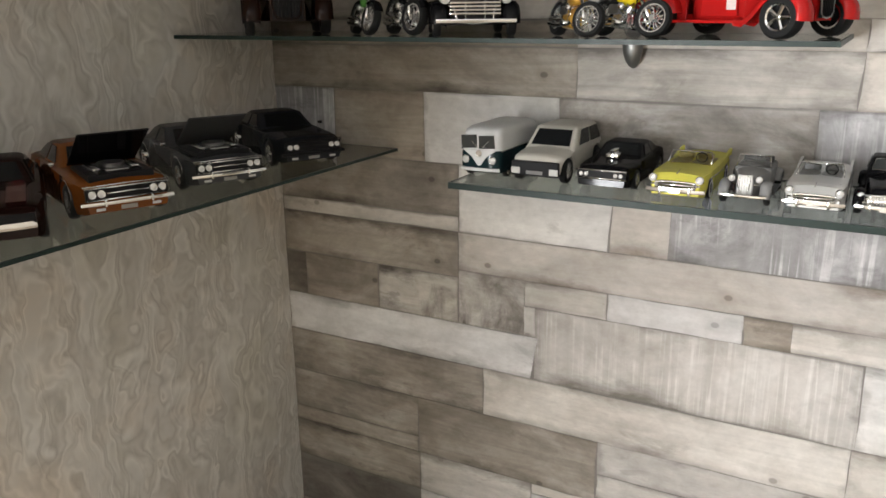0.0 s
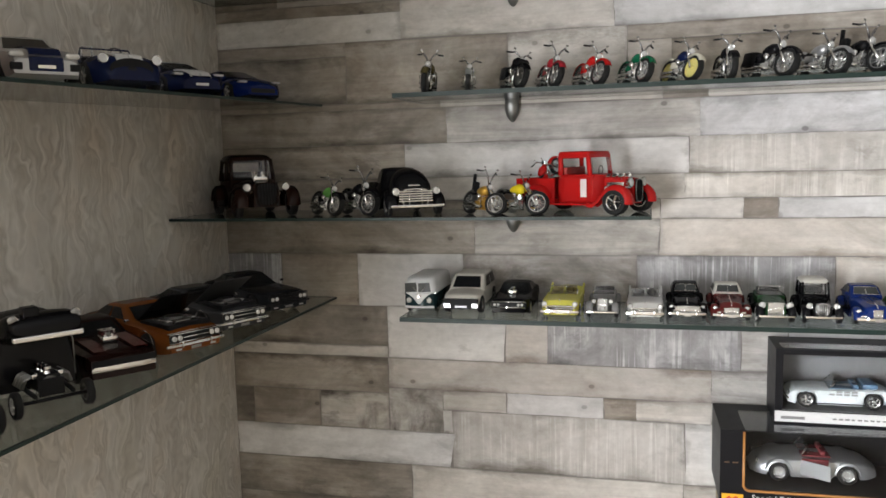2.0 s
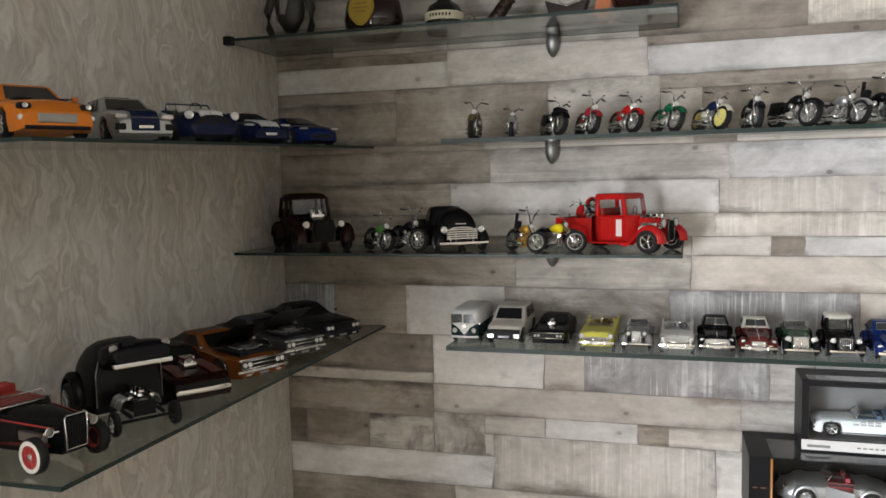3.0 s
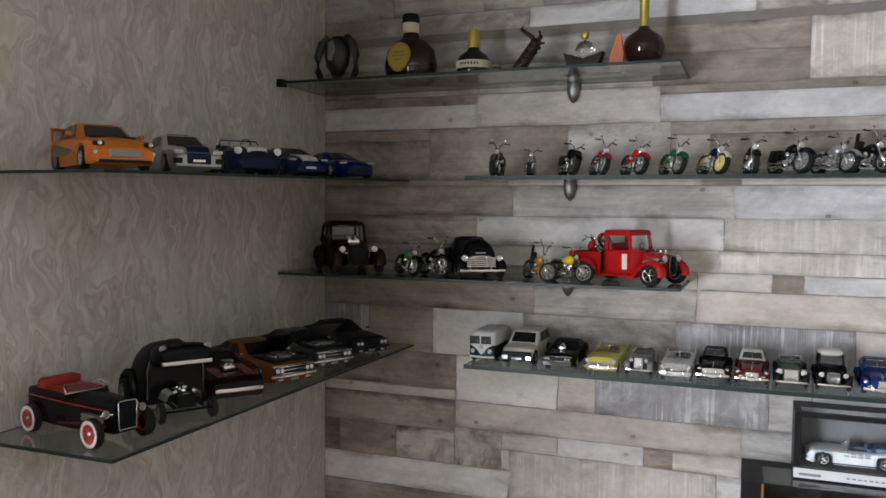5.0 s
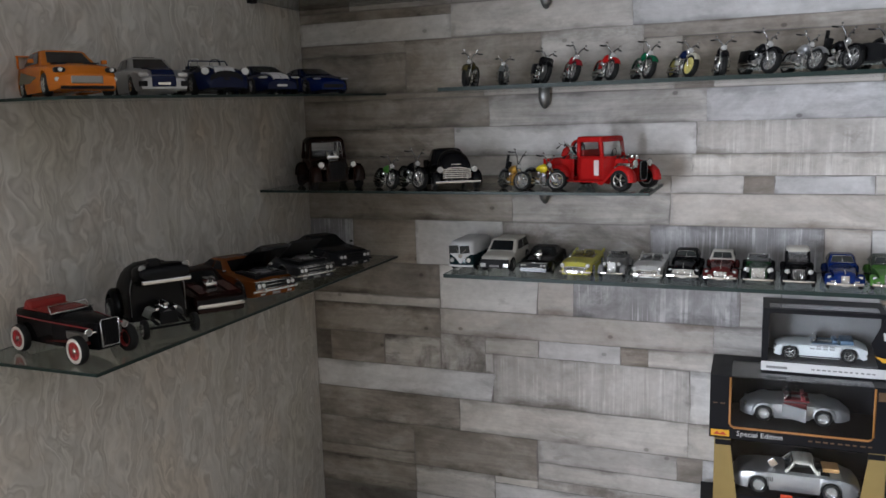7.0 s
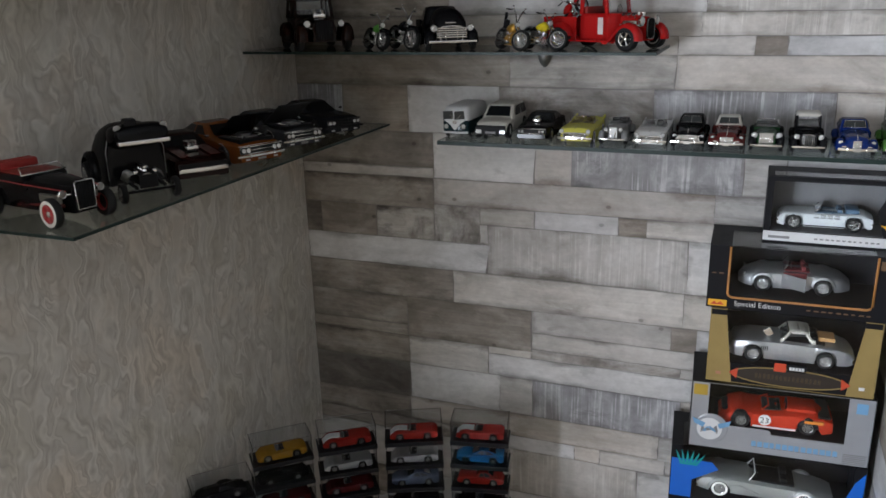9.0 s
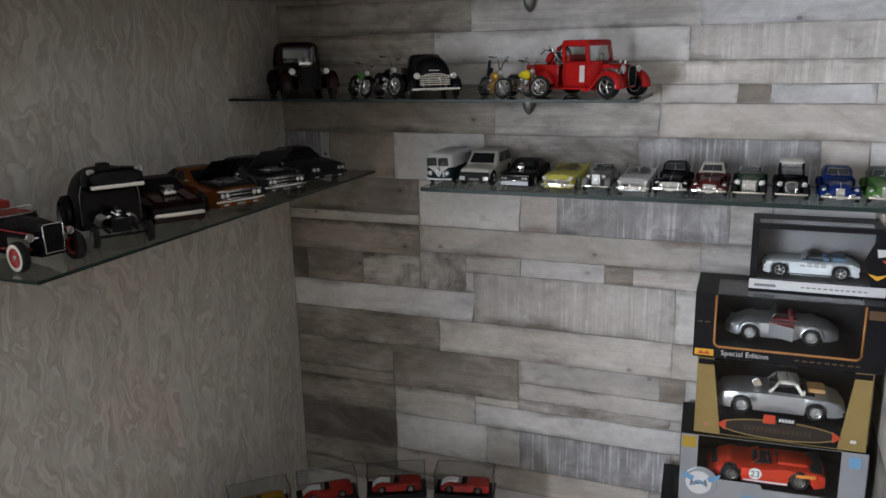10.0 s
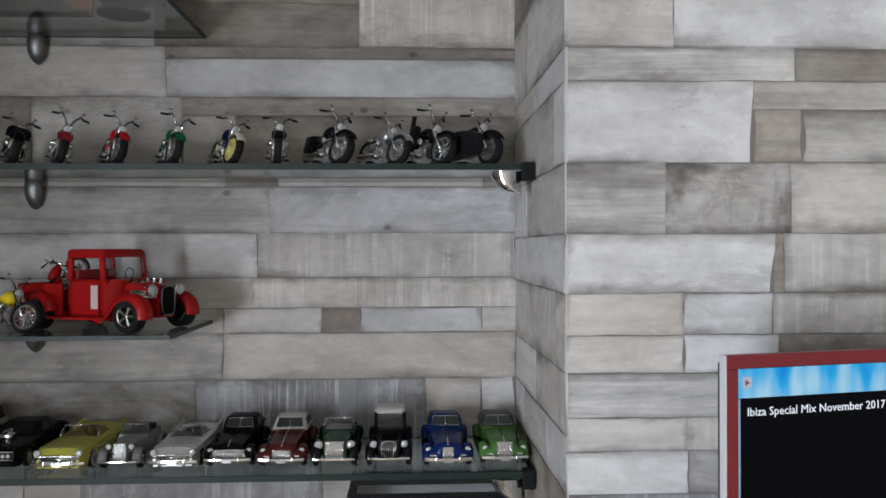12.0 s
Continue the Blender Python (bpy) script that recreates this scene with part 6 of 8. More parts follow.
# white pace-car box on top
b = window_box("black window box with a white convertible, white base strip", 1.094, XR - 0.008, 1.3685, 1.498, -0.105, INK, (0.05, 0.86, 0.17, 0.93), top_window=0.55, inside=plain("dark_grey_tray", (0.12, 0.12, 0.125), 0.5))
w, h = XR - 0.008 - 1.094, 0.1295
part("base_strip", box(B(), -w / 2, w / 2 - 0.008, -0.0012, 0, 0.002, h * 0.16), WHITE_CARD, b, "white strip with grey print")
bars(b, -w * 0.46, -w * 0.22, 0.007, 0.005, 1, GREY_PRINT, -0.0017)
bars(b, -w * 0.12, w * 0.36, 0.009, 0.0028, 12, GREY_PRINT, -0.0017)
part("side_flap", prism(B(), [(w * 0.36, h * 0.17), (w * 0.49, h * 0.17), (w * 0.49, h * 0.98), (w * 0.40, h * 0.98), (w * 0.30, h * 0.55)], -0.001, 0.0), INK, b)
part("logo_patch", prism(B(), [(w * 0.38, h * 0.72), (w * 0.45, h * 0.72), (w * 0.44, h * 0.62), (w * 0.39, h * 0.60)], -0.0016, -0.0008), WHITE_CARD, b)
part("logo_patch", prism(B(), [(w * 0.42, h * 0.56), (w * 0.475, h * 0.58), (w * 0.46, h * 0.49)], -0.0016, -0.0008), RED_CARD, b)
part("logo_patch", prism(B(), [(w * 0.33, h * 0.36), (w * 0.40, h * 0.33), (w * 0.47, h * 0.36), (w * 0.41, h * 0.27), (w * 0.39, h * 0.27)], -0.0016, -0.0008), YELLOW_CARD, b)
PACE = dict(FIFTIES)
PACE.update(L=4.2, r=0.37, W=1.7, top=[(-0.5, 0.70), (-0.42, 0.86), (-0.2, 0.86), (0.05, 0.84), (0.2, 0.84), (0.42, 0.80), (0.48, 0.70), (0.5, 0.55)], cab=(0.45, 0.15, -0.85, -1.0, 0.84, 1.14, 0.70, 0.62))
k = 0.185 / 4.6
t = slab_car("white open pace car model with blue seats", car_in(b, -0.014, h * 0.17, 0.05), colour=paint("pace_white_paint", (0.50, 0.53, 0.54)), k=k, convertible=True, inside=BLUE_SEAT, group="boxed models", **PACE)
for n, dz, g in ((3, 0.72, 0.35), (4, 0.60, 0.25)):
    for q in range(n):
        part("door_print", box(B(), (-0.65 + 0.3 * q) * k, (-0.42 + 0.3 * q) * k, 0.856 * k, 0.862 * k, dz * k, (dz + 0.08) * k), GREY_PRINT, t)

for s in (1, -1):
    part("door_gap", box(B(), -0.98 * k, -0.965 * k, s * 0.852 * k - 0.004 * k, s * 0.852 * k + 0.004 * k, 0.30 * k, 0.80 * k), BLACK_PLASTIC, t)
    part("sill", box(B(), -0.9 * k, 0.95 * k, s * 0.82 * k - 0.02 * k, s * 0.82 * k + 0.02 * k, 0.19 * k, 0.25 * k), BLACK_PLASTIC, t)
    lamp(t, 2.06 * k, s * 0.60 * k, 0.60 * k, 0.12 * k)
bumper(t, 2.12 * k, 0.76 * k, 0.40 * k, 0.10 * k, 0.2)
bumper(t, -2.12 * k, 0.76 * k, 0.42 * k, 0.10 * k, 0.2)
part("folded_top", box(B(), -1.50 * k, -0.90 * k, -0.60 * k, 0.60 * k, 0.84 * k, 1.06 * k, 0.06 * k), BLUE_SEAT, t, "folded blue soft top", smooth=40)

# black "special edition" box
b = window_box("black window box lettered Special Edition, silver roadster inside", 0.998, XR - 0.014, 1.2375, 1.3675, -0.152, INK, (0.12, 0.88, 0.20, 1.0), top_window=0.75, yaw=1.0)
w, h = XR - 0.014 - 0.998, 0.130
l, r, lo, hi = -w * 0.385, w * 0.385, h * 0.185, h * 0.98
bm = B()
tube(bm, [(l, -0.0006, hi), (l, -0.0006, lo + 0.008), (l + 0.003, -0.0006, lo + 0.003), (l + 0.008, -0.0006, lo), (r - 0.008, -0.0006, lo), (r - 0.003, -0.0006, lo + 0.003), (r, -0.0006, lo + 0.008), (r, -0.0006, hi)], 0.0024, 6)
part("border_print", bm, ORANGE_LINE, b, "copper border round the window", smooth=60)
part("sticker", box(B(), -w * 0.49, -w * 0.385, -0.0012, 0, 0.004, 0.017), YELLOW_CARD, b, "yellow sticker")
part("sticker_mark", prism(B(), [(-w * 0.475, 0.007), (-w * 0.40, 0.007), (-w * 0.42, 0.014), (-w * 0.44, 0.009), (-w * 0.455, 0.014)], -0.0018, -0.0010), RED_CARD, b)
lettering(b, "Special Edition", 0.0148, WHITE_CARD, pose(-w * 0.345, -0.0008, 0.0075), shear=0.0)
bars(b, w * 0.05, w * 0.40, 0.010, 0.003, 9, FAINT_PRINT)
k = 0.205 / 4.0
t = slab_car("silver 1950s roadster model with an open door", car_in(b, -0.008, h * 0.20, 0.086), colour=SILVER_P, k=k, convertible=True, inside=plain("wine_upholstery", (0.13, 0.010, 0.014), 0.6), spokes=10, group="boxed models", **ROADSTER)
for s in (1, -1):
    for xw in (1.1, -1.05):
        part("wheel_arch", arc_fender(B(), xw * k, 0.33 * k, 0.42 * k, s * 0.62 * k, s * 0.86 * k, 5, 175, 0.03 * k, 0.3), SILVER_P, t, smooth=50)
part("door", box(B(), -0.02 * k, 0.98 * k, -0.015 * k, 0.015 * k, 0.28 * k, 0.80 * k, 0.02 * k), SILVER_P, t, "door swung open", m=pose(0.42 * k, 0.83 * k, 0, 0, 0, 146))
part("doorway", box(B(), -0.44 * k, 0.40 * k, 0.80 * k, 0.846 * k, 0.34 * k, 0.84 * k, 0.01 * k), MATS["wine_upholstery"], t, "wine-red lined door opening")
for s in (1, -1):
    lamp(t, 1.80 * k, s * 0.56 * k, 0.60 * k, 0.1 * k)

part("brand_patch", box(B(), w * 0.40, w * 0.48, -0.0008, 0, h * 0.80, h * 0.93), FAINT_PRINT, b)
bars(b, -w * 0.48, -w * 0.40, h * 0.55, 0.0025, 2, FAINT_PRINT)

# gold box with tapered sides
b = window_box("black and gold window box with a silver sports car", 1.006, XR - 0.030, 1.0785, 1.2365, -0.150, INK, (0.10, 0.90, 0.27, 1.0), side=GOLD_CARD, top_window=0.7, yaw=2.0)
w, h = XR - 0.030 - 1.006, 0.158
for s in (1, -1):
    part("side_panel", prism(B(), [(s * w * 0.495, 0.001), (s * w * 0.495, h * 0.92), (s * w * 0.40, h * 0.92), (s * w * 0.34, 0.001)], -0.001, 0.0), GOLD_CARD, b, "gold tapered side panel")
    part("gold_mark", box(B(), s * w * 0.425 - 0.005, s * w * 0.425 + 0.005, -0.0016, -0.001, 0.016, 0.0225), WHITE_CARD if s > 0 else plain("salmon_print", (0.45, 0.20, 0.12), 0.45), b)
bm = B()
n = 28
el = [(math.cos(2 * math.pi * q / n), math.sin(2 * math.pi * q / n)) for q in range(n)]
tube(bm, [(c * w * 0.34, -0.0018, 0.024 + s * 0.019) for c, s in el], 0.0013, 6, closed=True)
part("banner_rim", bm, GOLD_CARD, b, "gold oval rim", smooth=60)
part("banner", prism(B(), [(c * w * 0.34, 0.024 + s * 0.019) for c, s in el], -0.0018, -0.0004), plain("dark_brown_print", (0.022, 0.016, 0.012), 0.4), b, "dark oval banner")
for s in (1, -1):
    part("arrow_tip", prism(B(), [(s * w * 0.36, 0.024), (s * w * 0.305, 0.036), (s * w * 0.31, 0.012)], -0.0030, -0.0018), RED_CARD, b, "red arrow tip")
bars(b, -w * 0.20, w * 0.20, 0.018, 0.010, 16, plain("dim_bronze_print", (0.055, 0.035, 0.018), 0.45), -0.0024)
part("logo_patch", box(B(), -w * 0.09, -w * 0.02, -0.0034, -0.0020, 0.037, 0.055, 0.0004), RED_CARD, b, "red logo square")
part("logo_patch", box(B(), -w * 0.015, w * 0.10, -0.0030, -0.0018, 0.039, 0.054), INK, b)
bars(b, w * 0.0, w * 0.09, 0.043, 0.0065, 5, WHITE_CARD, -0.0036, 0.15)
k = 0.236 / 4.5
GULL = dict(SPORTS, L=4.5, W=1.74, top=[(-0.5, 0.52), (-0.47, 0.72), (-0.36, 0.86), (-0.15, 0.90), (0.1, 0.92), (0.32, 0.90), (0.46, 0.80), (0.5, 0.5)], cab=(0.35, 0.1, -0.6, -1.2, 0.9, 1.27, 0.72, 0.52), drop=0.09, clear=0.17,
            plan=((-0.5, 0.72), (-0.45, 0.92), (-0.25, 1.0), (0.3, 1.0), (0.44, 0.95), (0.5, 0.75)))
t = slab_car("silver 1950s sports car model with a pale hard top", car_in(b, 0.0, h * 0.27, 0.062), colour=SILVER_P, k=k, group="boxed models", convertible=True, spokes=10, **GULL)
open_cab(t, Cabin(*[v * k for v in (0.40, 0.05, -0.55, -0.85, 0.9, 1.30, 0.72, 0.56)]), plain("ivory_paint", (0.55, 0.53, 0.47), 0.4, coat=0.4), BLACK_PLASTIC, False)
part("suitcase", box(B(), -1.55 * k, -0.95 * k, -0.3 * k, 0.4 * k, 0.92 * k, 1.08 * k, 0.02 * k), plain("tan_leather", (0.42, 0.24, 0.09), 0.5), t, "tan case on the rear deck")
part("quarter_glass", box(B(), -0.02 * k, 0.26 * k, -0.01 * k, 0.01 * k, 0, 0.3 * k, 0.01 * k), CHROME, t, "bright raised flap", m=pose(0.62 * k, 0.45 * k, 1.06 * k, 0, 35))
for q in range(4):
    part("vent", box(B(), (0.80 + 0.07 * q) * k, (0.83 + 0.07 * q) * k, 0.860 * k, 0.876 * k, 0.52 * k, 0.70 * k), BLACK_PLASTIC, t)
bumper(t, 2.22 * k, 0.8 * k, 0.35 * k, 0.12 * k)
bumper(t, -2.22 * k, 0.8 * k, 0.38 * k, 0.12 * k)

# grey box with the racing car
b = window_box("silver-grey window box with a red racing car", 0.978, XR - 0.026, 0.9275, 1.0775, -0.151, GREY_CARD, (0.10, 0.86, 0.31, 0.985), side=INK, top_window=0.7, yaw=3.5)
w, h = XR - 0.026 - 0.978, 0.150
part("corner_patch", prism(B(), [(-w * 0.4, h * 0.38), (-w * 0.06, h * 0.38), (-w * 0.045, h * 0.365), (-w * 0.035, h * 0.31), (w * 0.36, h * 0.31), (w * 0.36, h * 0.10), (-w * 0.4, h * 0.10)], -0.0008, 0.0), GREY_CARD, b)
part("emblem", lathe(B(), [(0, -0.0016), (0.031, -0.0016), (0.033, -0.0008), (0.033, 0)], 28, "Y"), GREY_CARD, b, "round silver emblem with blue wings", m=pose(-w * 0.375, -0.0004, h * 0.31))
part("emblem_face", lathe(B(), [(0, -0.0022), (0.025, -0.0022), (0.025, -0.0014)], 24, "Y"), WHITE_CARD, b, m=pose(-w * 0.385, -0.0004, h * 0.30))
for q in range(5):
    part("emblem_mark", prism(B(), [(-0.003, -0.009), (0.004, -0.006), (0.002, 0.010), (-0.002, 0.004)], -0.0028, -0.0020), CYAN_PRINT if q % 2 else GREY_PRINT, b, m=pose(-w * 0.385 + (-0.014 + 0.007 * q), -0.0004, h * 0.30, 0, 40 * q))
for s in (1, -1):
    part("emblem_wing", prism(B(), [(s * 0.012, 0.004), (s * 0.038, 0.014), (s * 0.034, 0.002), (s * 0.016, -0.006)], -0.0030, -0.0022), CYAN_PRINT, b, m=pose(-w * 0.375, -0.0004, h * 0.36))
bars(b, -w * 0.14, w * 0.34, 0.017, 0.012, 14, CYAN_PRINT, -0.0009, 0.14)
bars(b, -w * 0.13, w * 0.35, 0.0155, 0.0015, 14, GREY_PRINT, -0.0009, 0.14)
part("corner_mark", box(B(), w * 0.40, w * 0.46, -0.0006, 0, h * 0.78, h * 0.93), CYAN_PRINT, b)
for q in range(6):
    part("stripe_print", box(B(), w * 0.36, w * 0.485, -0.0006, 0, 0.004 + 0.004 * q, 0.006 + 0.004 * q), GREY_PRINT, b)
part("sticker", box(B(), -w * 0.49, -w * 0.41, -0.0008, 0, h * 0.80, h * 0.96), plain("ochre_print", (0.42, 0.28, 0.03), 0.4), b, "ochre corner print")
k = 0.218 / 4.2
RACER = dict(L=4.2, W=1.85, H=1.0, r=0.33, wheels=(1.25, -1.2), top=[(-0.5, 0.62), (-0.4, 0.80), (-0.15, 0.80), (0.05, 0.72), (0.2, 0.72), (0.3, 0.78), (0.4, 0.66), (0.5, 0.28)],
             cab=(0.5, 0.25, -0.25, -0.35, 0.74, 0.92, 0.6, 0.5), clear=0.10)
RACE_BLACK = BLACK_PLASTIC
t = slab_car("red open racing car model numbered 23", car_in(b, -0.006, h * 0.31, 0.062), colour=RACE_P, k=k, convertible=True, group="boxed models", screen_frame=RACE_P, rim=STEEL, spokes=8, **RACER)
part("roundel", lathe(B(), [(0, 0.945), (0.23, 0.945), (0.23, 0.92)], 24, "Y"), WHITE_P, t, "white number disc", m=pose(0.38 * k, 0, 0.47 * k) @ Matrix.Diagonal((k, k, k, 1)))
lettering(t, "23", 0.36 * k, BLACK_PLASTIC, pose(0.38 * k, 0.950 * k, 0.345 * k, 0, 0, 180), align="CENTER")
part("nose_intake", box(B(), 1.55 * k, 1.98 * k, -0.5 * k, 0.5 * k, 0.50 * k, 0.60 * k, 0.02 * k), RACE_BLACK, t)
part("engine_cover", box(B(), -1.5 * k, -0.45 * k, -0.55 * k, 0.55 * k, 0.74 * k, 0.90 * k, 0.05 * k), RACE_P, t, smooth=40)
part("roll_hoop", tube(B(), [(-0.4 * k, 0.35 * k, 0.75 * k), (-0.42 * k, 0.33 * k, 1.05 * k), (-0.42 * k, -0.1 * k, 1.05 * k), (-0.4 * k, -0.12 * k, 0.75 * k)], 0.03 * k, 6), RACE_BLACK, t, smooth=60)
part("tail_panel", box(B(), -2.0 * k, -1.55 * k, -0.8 * k, 0.8 * k, 0.72 * k, 0.80 * k, 0.02 * k), RACE_BLACK, t)
part("rear_flash", box(B(), -1.75 * k, -1.05 * k, 0.80 * k, 0.938 * k, 0.52 * k, 0.66 * k, 0.02 * k), plain("amber_plastic", (0.50, 0.17, 0.02), 0.3), t, "amber panel on the flank")
part("sill_stripe", box(B(), -0.78 * k, 0.80 * k, 0.90 * k, 0.935 * k, 0.14 * k, 0.20 * k), WHITE_P, t)
for xw in (1.25, -1.2):
    part("wheel_arch", arc_fender(B(), xw * k, 0.33 * k, 0.40 * k, 0.60 * k, 0.936 * k, 0, 180, 0.05 * k, 0.1), RACE_BLACK, t, "dark wheel arch", smooth=50)

# blue and black box, grey convertible
def blue_box(label, x0, z0, z1, second):
    b = window_box(label, x0, XR - 0.026, z0, z1, -0.152, INK, (0.06, 0.94, 0.20, 0.99), side=INK, top_window=0.7, yaw=4.0)
    w, h = XR - 0.026 - x0, z1 - z0
    part("line_print", box(B(), -w * 0.5, w * 0.5, -0.0007, 0, 0.001, 0.0025), plain("yellow_print", (0.5, 0.4, 0.03), 0.4), b)
    if not second:
        part("corner_panel", prism(B(), [(-w * 0.495, h * 0.22), (-w * 0.38, h * 0.22), (-w * 0.38, h * 0.50), (-w * 0.24, h * 0.70), (-w * 0.28, h * 0.80), (-w * 0.495, h * 0.80)], -0.0008, 0.0), BLUE_CARD, b, "blue corner panel")
        part("corner_panel", prism(B(), [(w * 0.20, 0.004), (w * 0.495, 0.004), (w * 0.495, h * 0.92), (w * 0.45, h * 0.78), (w * 0.40, h * 0.46), (w * 0.30, h * 0.24)], -0.0008, 0.0), BLUE_CARD, b, "blue corner panel")
        for q in range(6):
            x = -w * 0.05 + w * 0.043 * q
            part("logo_stroke", prism(B(), [(x, 0.007), (x + 0.011, 0.007), (x + 0.016, 0.023), (x + 0.005, 0.023)], -0.0012, -0.0008), WHITE_CARD, b)
        arc = [(0.0095 * math.cos(radians(a)), 0.0275 + 0.0075 * math.sin(radians(a))) for a in range(25, 271, 35)]
        arc += [(0.0105 * math.cos(radians(a)), 0.0120 + 0.0080 * math.sin(radians(a))) for a in range(80, -161, -35)]
        bm = tube(B(), [(w * 0.345 + x * 1.25 + z * 0.25, -0.0014, z - 0.001) for x, z in arc], 0.0032, 6, r_end=0.0024)
        bmesh.ops.scale(bm, verts=bm.verts, vec=(1, 0.2, 1))
        part("logo_curve", bm, WHITE_CARD, b, "white curved logo stroke", smooth=60)
        bars(b, -w * 0.32, -w * 0.18, 0.012, 0.003, 3, GREY_PRINT)
        for q in range(6):
            part("leaf_print", prism(B(), [(-0.003, 0), (0.003, 0), (0.002, 0.022), (0.0, 0.036), (-0.002, 0.020)], -0.0014, -0.0006), TEAL_PRINT, b, m=pose(-w * 0.44 + 0.0055 * q, -0.0006, h * 0.72, 0, -22 + 11 * q))
    else:
        part("corner_panel", box(B(), -w * 0.495, -w * 0.30, -0.0008, 0, h * 0.62, h * 0.97), plain("navy_print", (0.01, 0.04, 0.14), 0.4), b)
        part("sticker", prism(B(), [(-w * 0.46, h * 0.40), (-w * 0.42, h * 0.37), (-w * 0.40, h * 0.40), (-w * 0.37, h * 0.38), (-w * 0.355, h * 0.50), (-w * 0.365, h * 0.66), (-w * 0.40, h * 0.68), (-w * 0.42, h * 0.65), (-w * 0.455, h * 0.67), (-w * 0.465, h * 0.54)], -0.0016, -0.0006), YELLOW_CARD, b, "orange sticker")
        part("number_tab", box(B(), w * 0.34, w * 0.47, -0.0012, 0, h * 0.58, h * 0.86), plain("navy_print", (0.01, 0.04, 0.14), 0.4), b)
        lettering(b, "1:18", 0.019, WHITE_CARD, pose(w * 0.345, -0.0014, h * 0.62))
        rnd = random.Random(5)
        for q in range(24):
            x, z = -w * 0.46 + rnd.uniform(0, w * 0.14), h * rnd.uniform(0.02, 0.28)
            part("leaf_print", prism(B(), [(0, 0), (0.007, 0.003), (0.005, 0.009), (-0.003, 0.006)], -0.0014, -0.0006), GREEN_PRINT, b, m=pose(x, -0.0006, z, 0, 37 * q))
        bars(b, w * 0.12, w * 0.24, h * 0.80, 0.006, 2, GREY_PRINT)
    return b, w, h


b, w, h = blue_box("black and blue window box with a grey convertible", 0.944, 0.7695, 0.9265, False)
k = 0.272 / 5.0
LONG = dict(L=5.0, W=1.64, H=1.2, r=0.35, wheels=(1.62, -1.45), top=[(-0.5, 0.46), (-0.44, 0.56), (-0.33, 0.66), (-0.2, 0.74), (0.0, 0.78), (0.2, 0.84), (0.4, 0.82), (0.47, 0.72), (0.5, 0.5)],
            cab=(0.55, 0.35, -0.9, -1.1, 0.79, 1.10, 0.66, 0.58), clear=0.2)
t = slab_car("grey long 1950s convertible model with whitewalls", car_in(b, 0.004, h * 0.20, 0.065), colour=plain("satin_grey_paint", (0.30, 0.31, 0.30), 0.3, 0.4, 0.06, 90, coat=0.8), k=k, convertible=True, wall=WHITE_RUBBER, spokes=10, screen_frame=WHITE_P, group="boxed models", **LONG)
SATIN = MATS["satin_grey_paint"]
for s in (1, -1):
    part("front_wing", arc_fender(B(), 1.62 * k, 0.35 * k, 0.42 * k, s * 0.58 * k, s * 0.845 * k, -5, 150, 0.03 * k, 0.3, [(0.85 * k, 0.62 * k, 130), (0.5 * k, 0.48 * k, 110), (0.1 * k, 0.36 * k, 95)]), SATIN, t, smooth=50)
    part("rear_wing", arc_fender(B(), -1.45 * k, 0.33 * k, 0.385 * k, s * 0.58 * k, s * 0.845 * k, 10, 190, 0.03 * k, 0.3), SATIN, t, smooth=50)
bumper(t, 2.5 * k, 0.76 * k, 0.34 * k, 0.12 * k)
bumper(t, -2.5 * k, 0.76 * k, 0.34 * k, 0.12 * k)
for s in (1, -1):
    lamp(t, 2.36 * k, s * 0.56 * k, 0.66 * k, 0.12 * k)
b, w, h = blue_box("black window box with green leaf print and a dark car", 0.949, 0.6065, 0.7685, True)
t = slab_car("black saloon model with green windows", car_in(b, 0.0, h * 0.20, 0.065), colour=BLACK_P, pane=plain("green_tinted_window", (0.05, 0.26, 0.13), 0.15, 0, 0.5, 220), k=0.285 / 4.9, group="boxed models", **dict(MUSCLE, L=4.9))

# low cabinet under the stack
def low_cabinet():
    c = thing("low_cabinet", "plain white low cabinet under the boxed models", "cabinet", pose(1.155, -0.155, 0))
    part("carcass", box(B(), -0.185, 0.188, -0.13, 0.15, 0.0, 0.585, 0.002), WHITE_CARD, c)
    part("worktop", box(B(), -0.19, 0.188, -0.14, 0.15, 0.587, 0.6055, 0.002), WHITE_CARD, c)
    for s in (-1, 1):
        d = part("door", box(B(), s * 0.09 - 0.088, s * 0.09 + 0.088, -0.148, -0.131, 0.06, 0.575, 0.002), WHITE_CARD, c)
        part("handle", tube(B(), [(s * 0.03, -0.148, 0.36), (s * 0.03, -0.165, 0.36), (s * 0.03, -0.165, 0.46), (s * 0.03, -0.148, 0.46)], 0.004, 8), STEEL, d, smooth=60)


low_cabinet()

# ---- bottles and ornaments on the top shelf ----
DARK_BOTTLE = plain("dark_brown_glass", (0.020, 0.007, 0.006), 0.08, 0, 0.1, spec=0.4)
GREEN_BOTTLE = plain("black_green_glass", (0.008, 0.007, 0.006), 0.08, 0, 0.1, spec=0.35)
LABEL_GOLD, LABEL_CREAM = plain("gold_foil_label", (0.42, 0.31, 0.045), 0.42, 0.3), plain("cream_label", (0.62, 0.58, 0.42), 0.5)
TOPG = "ornaments on the top shelf"


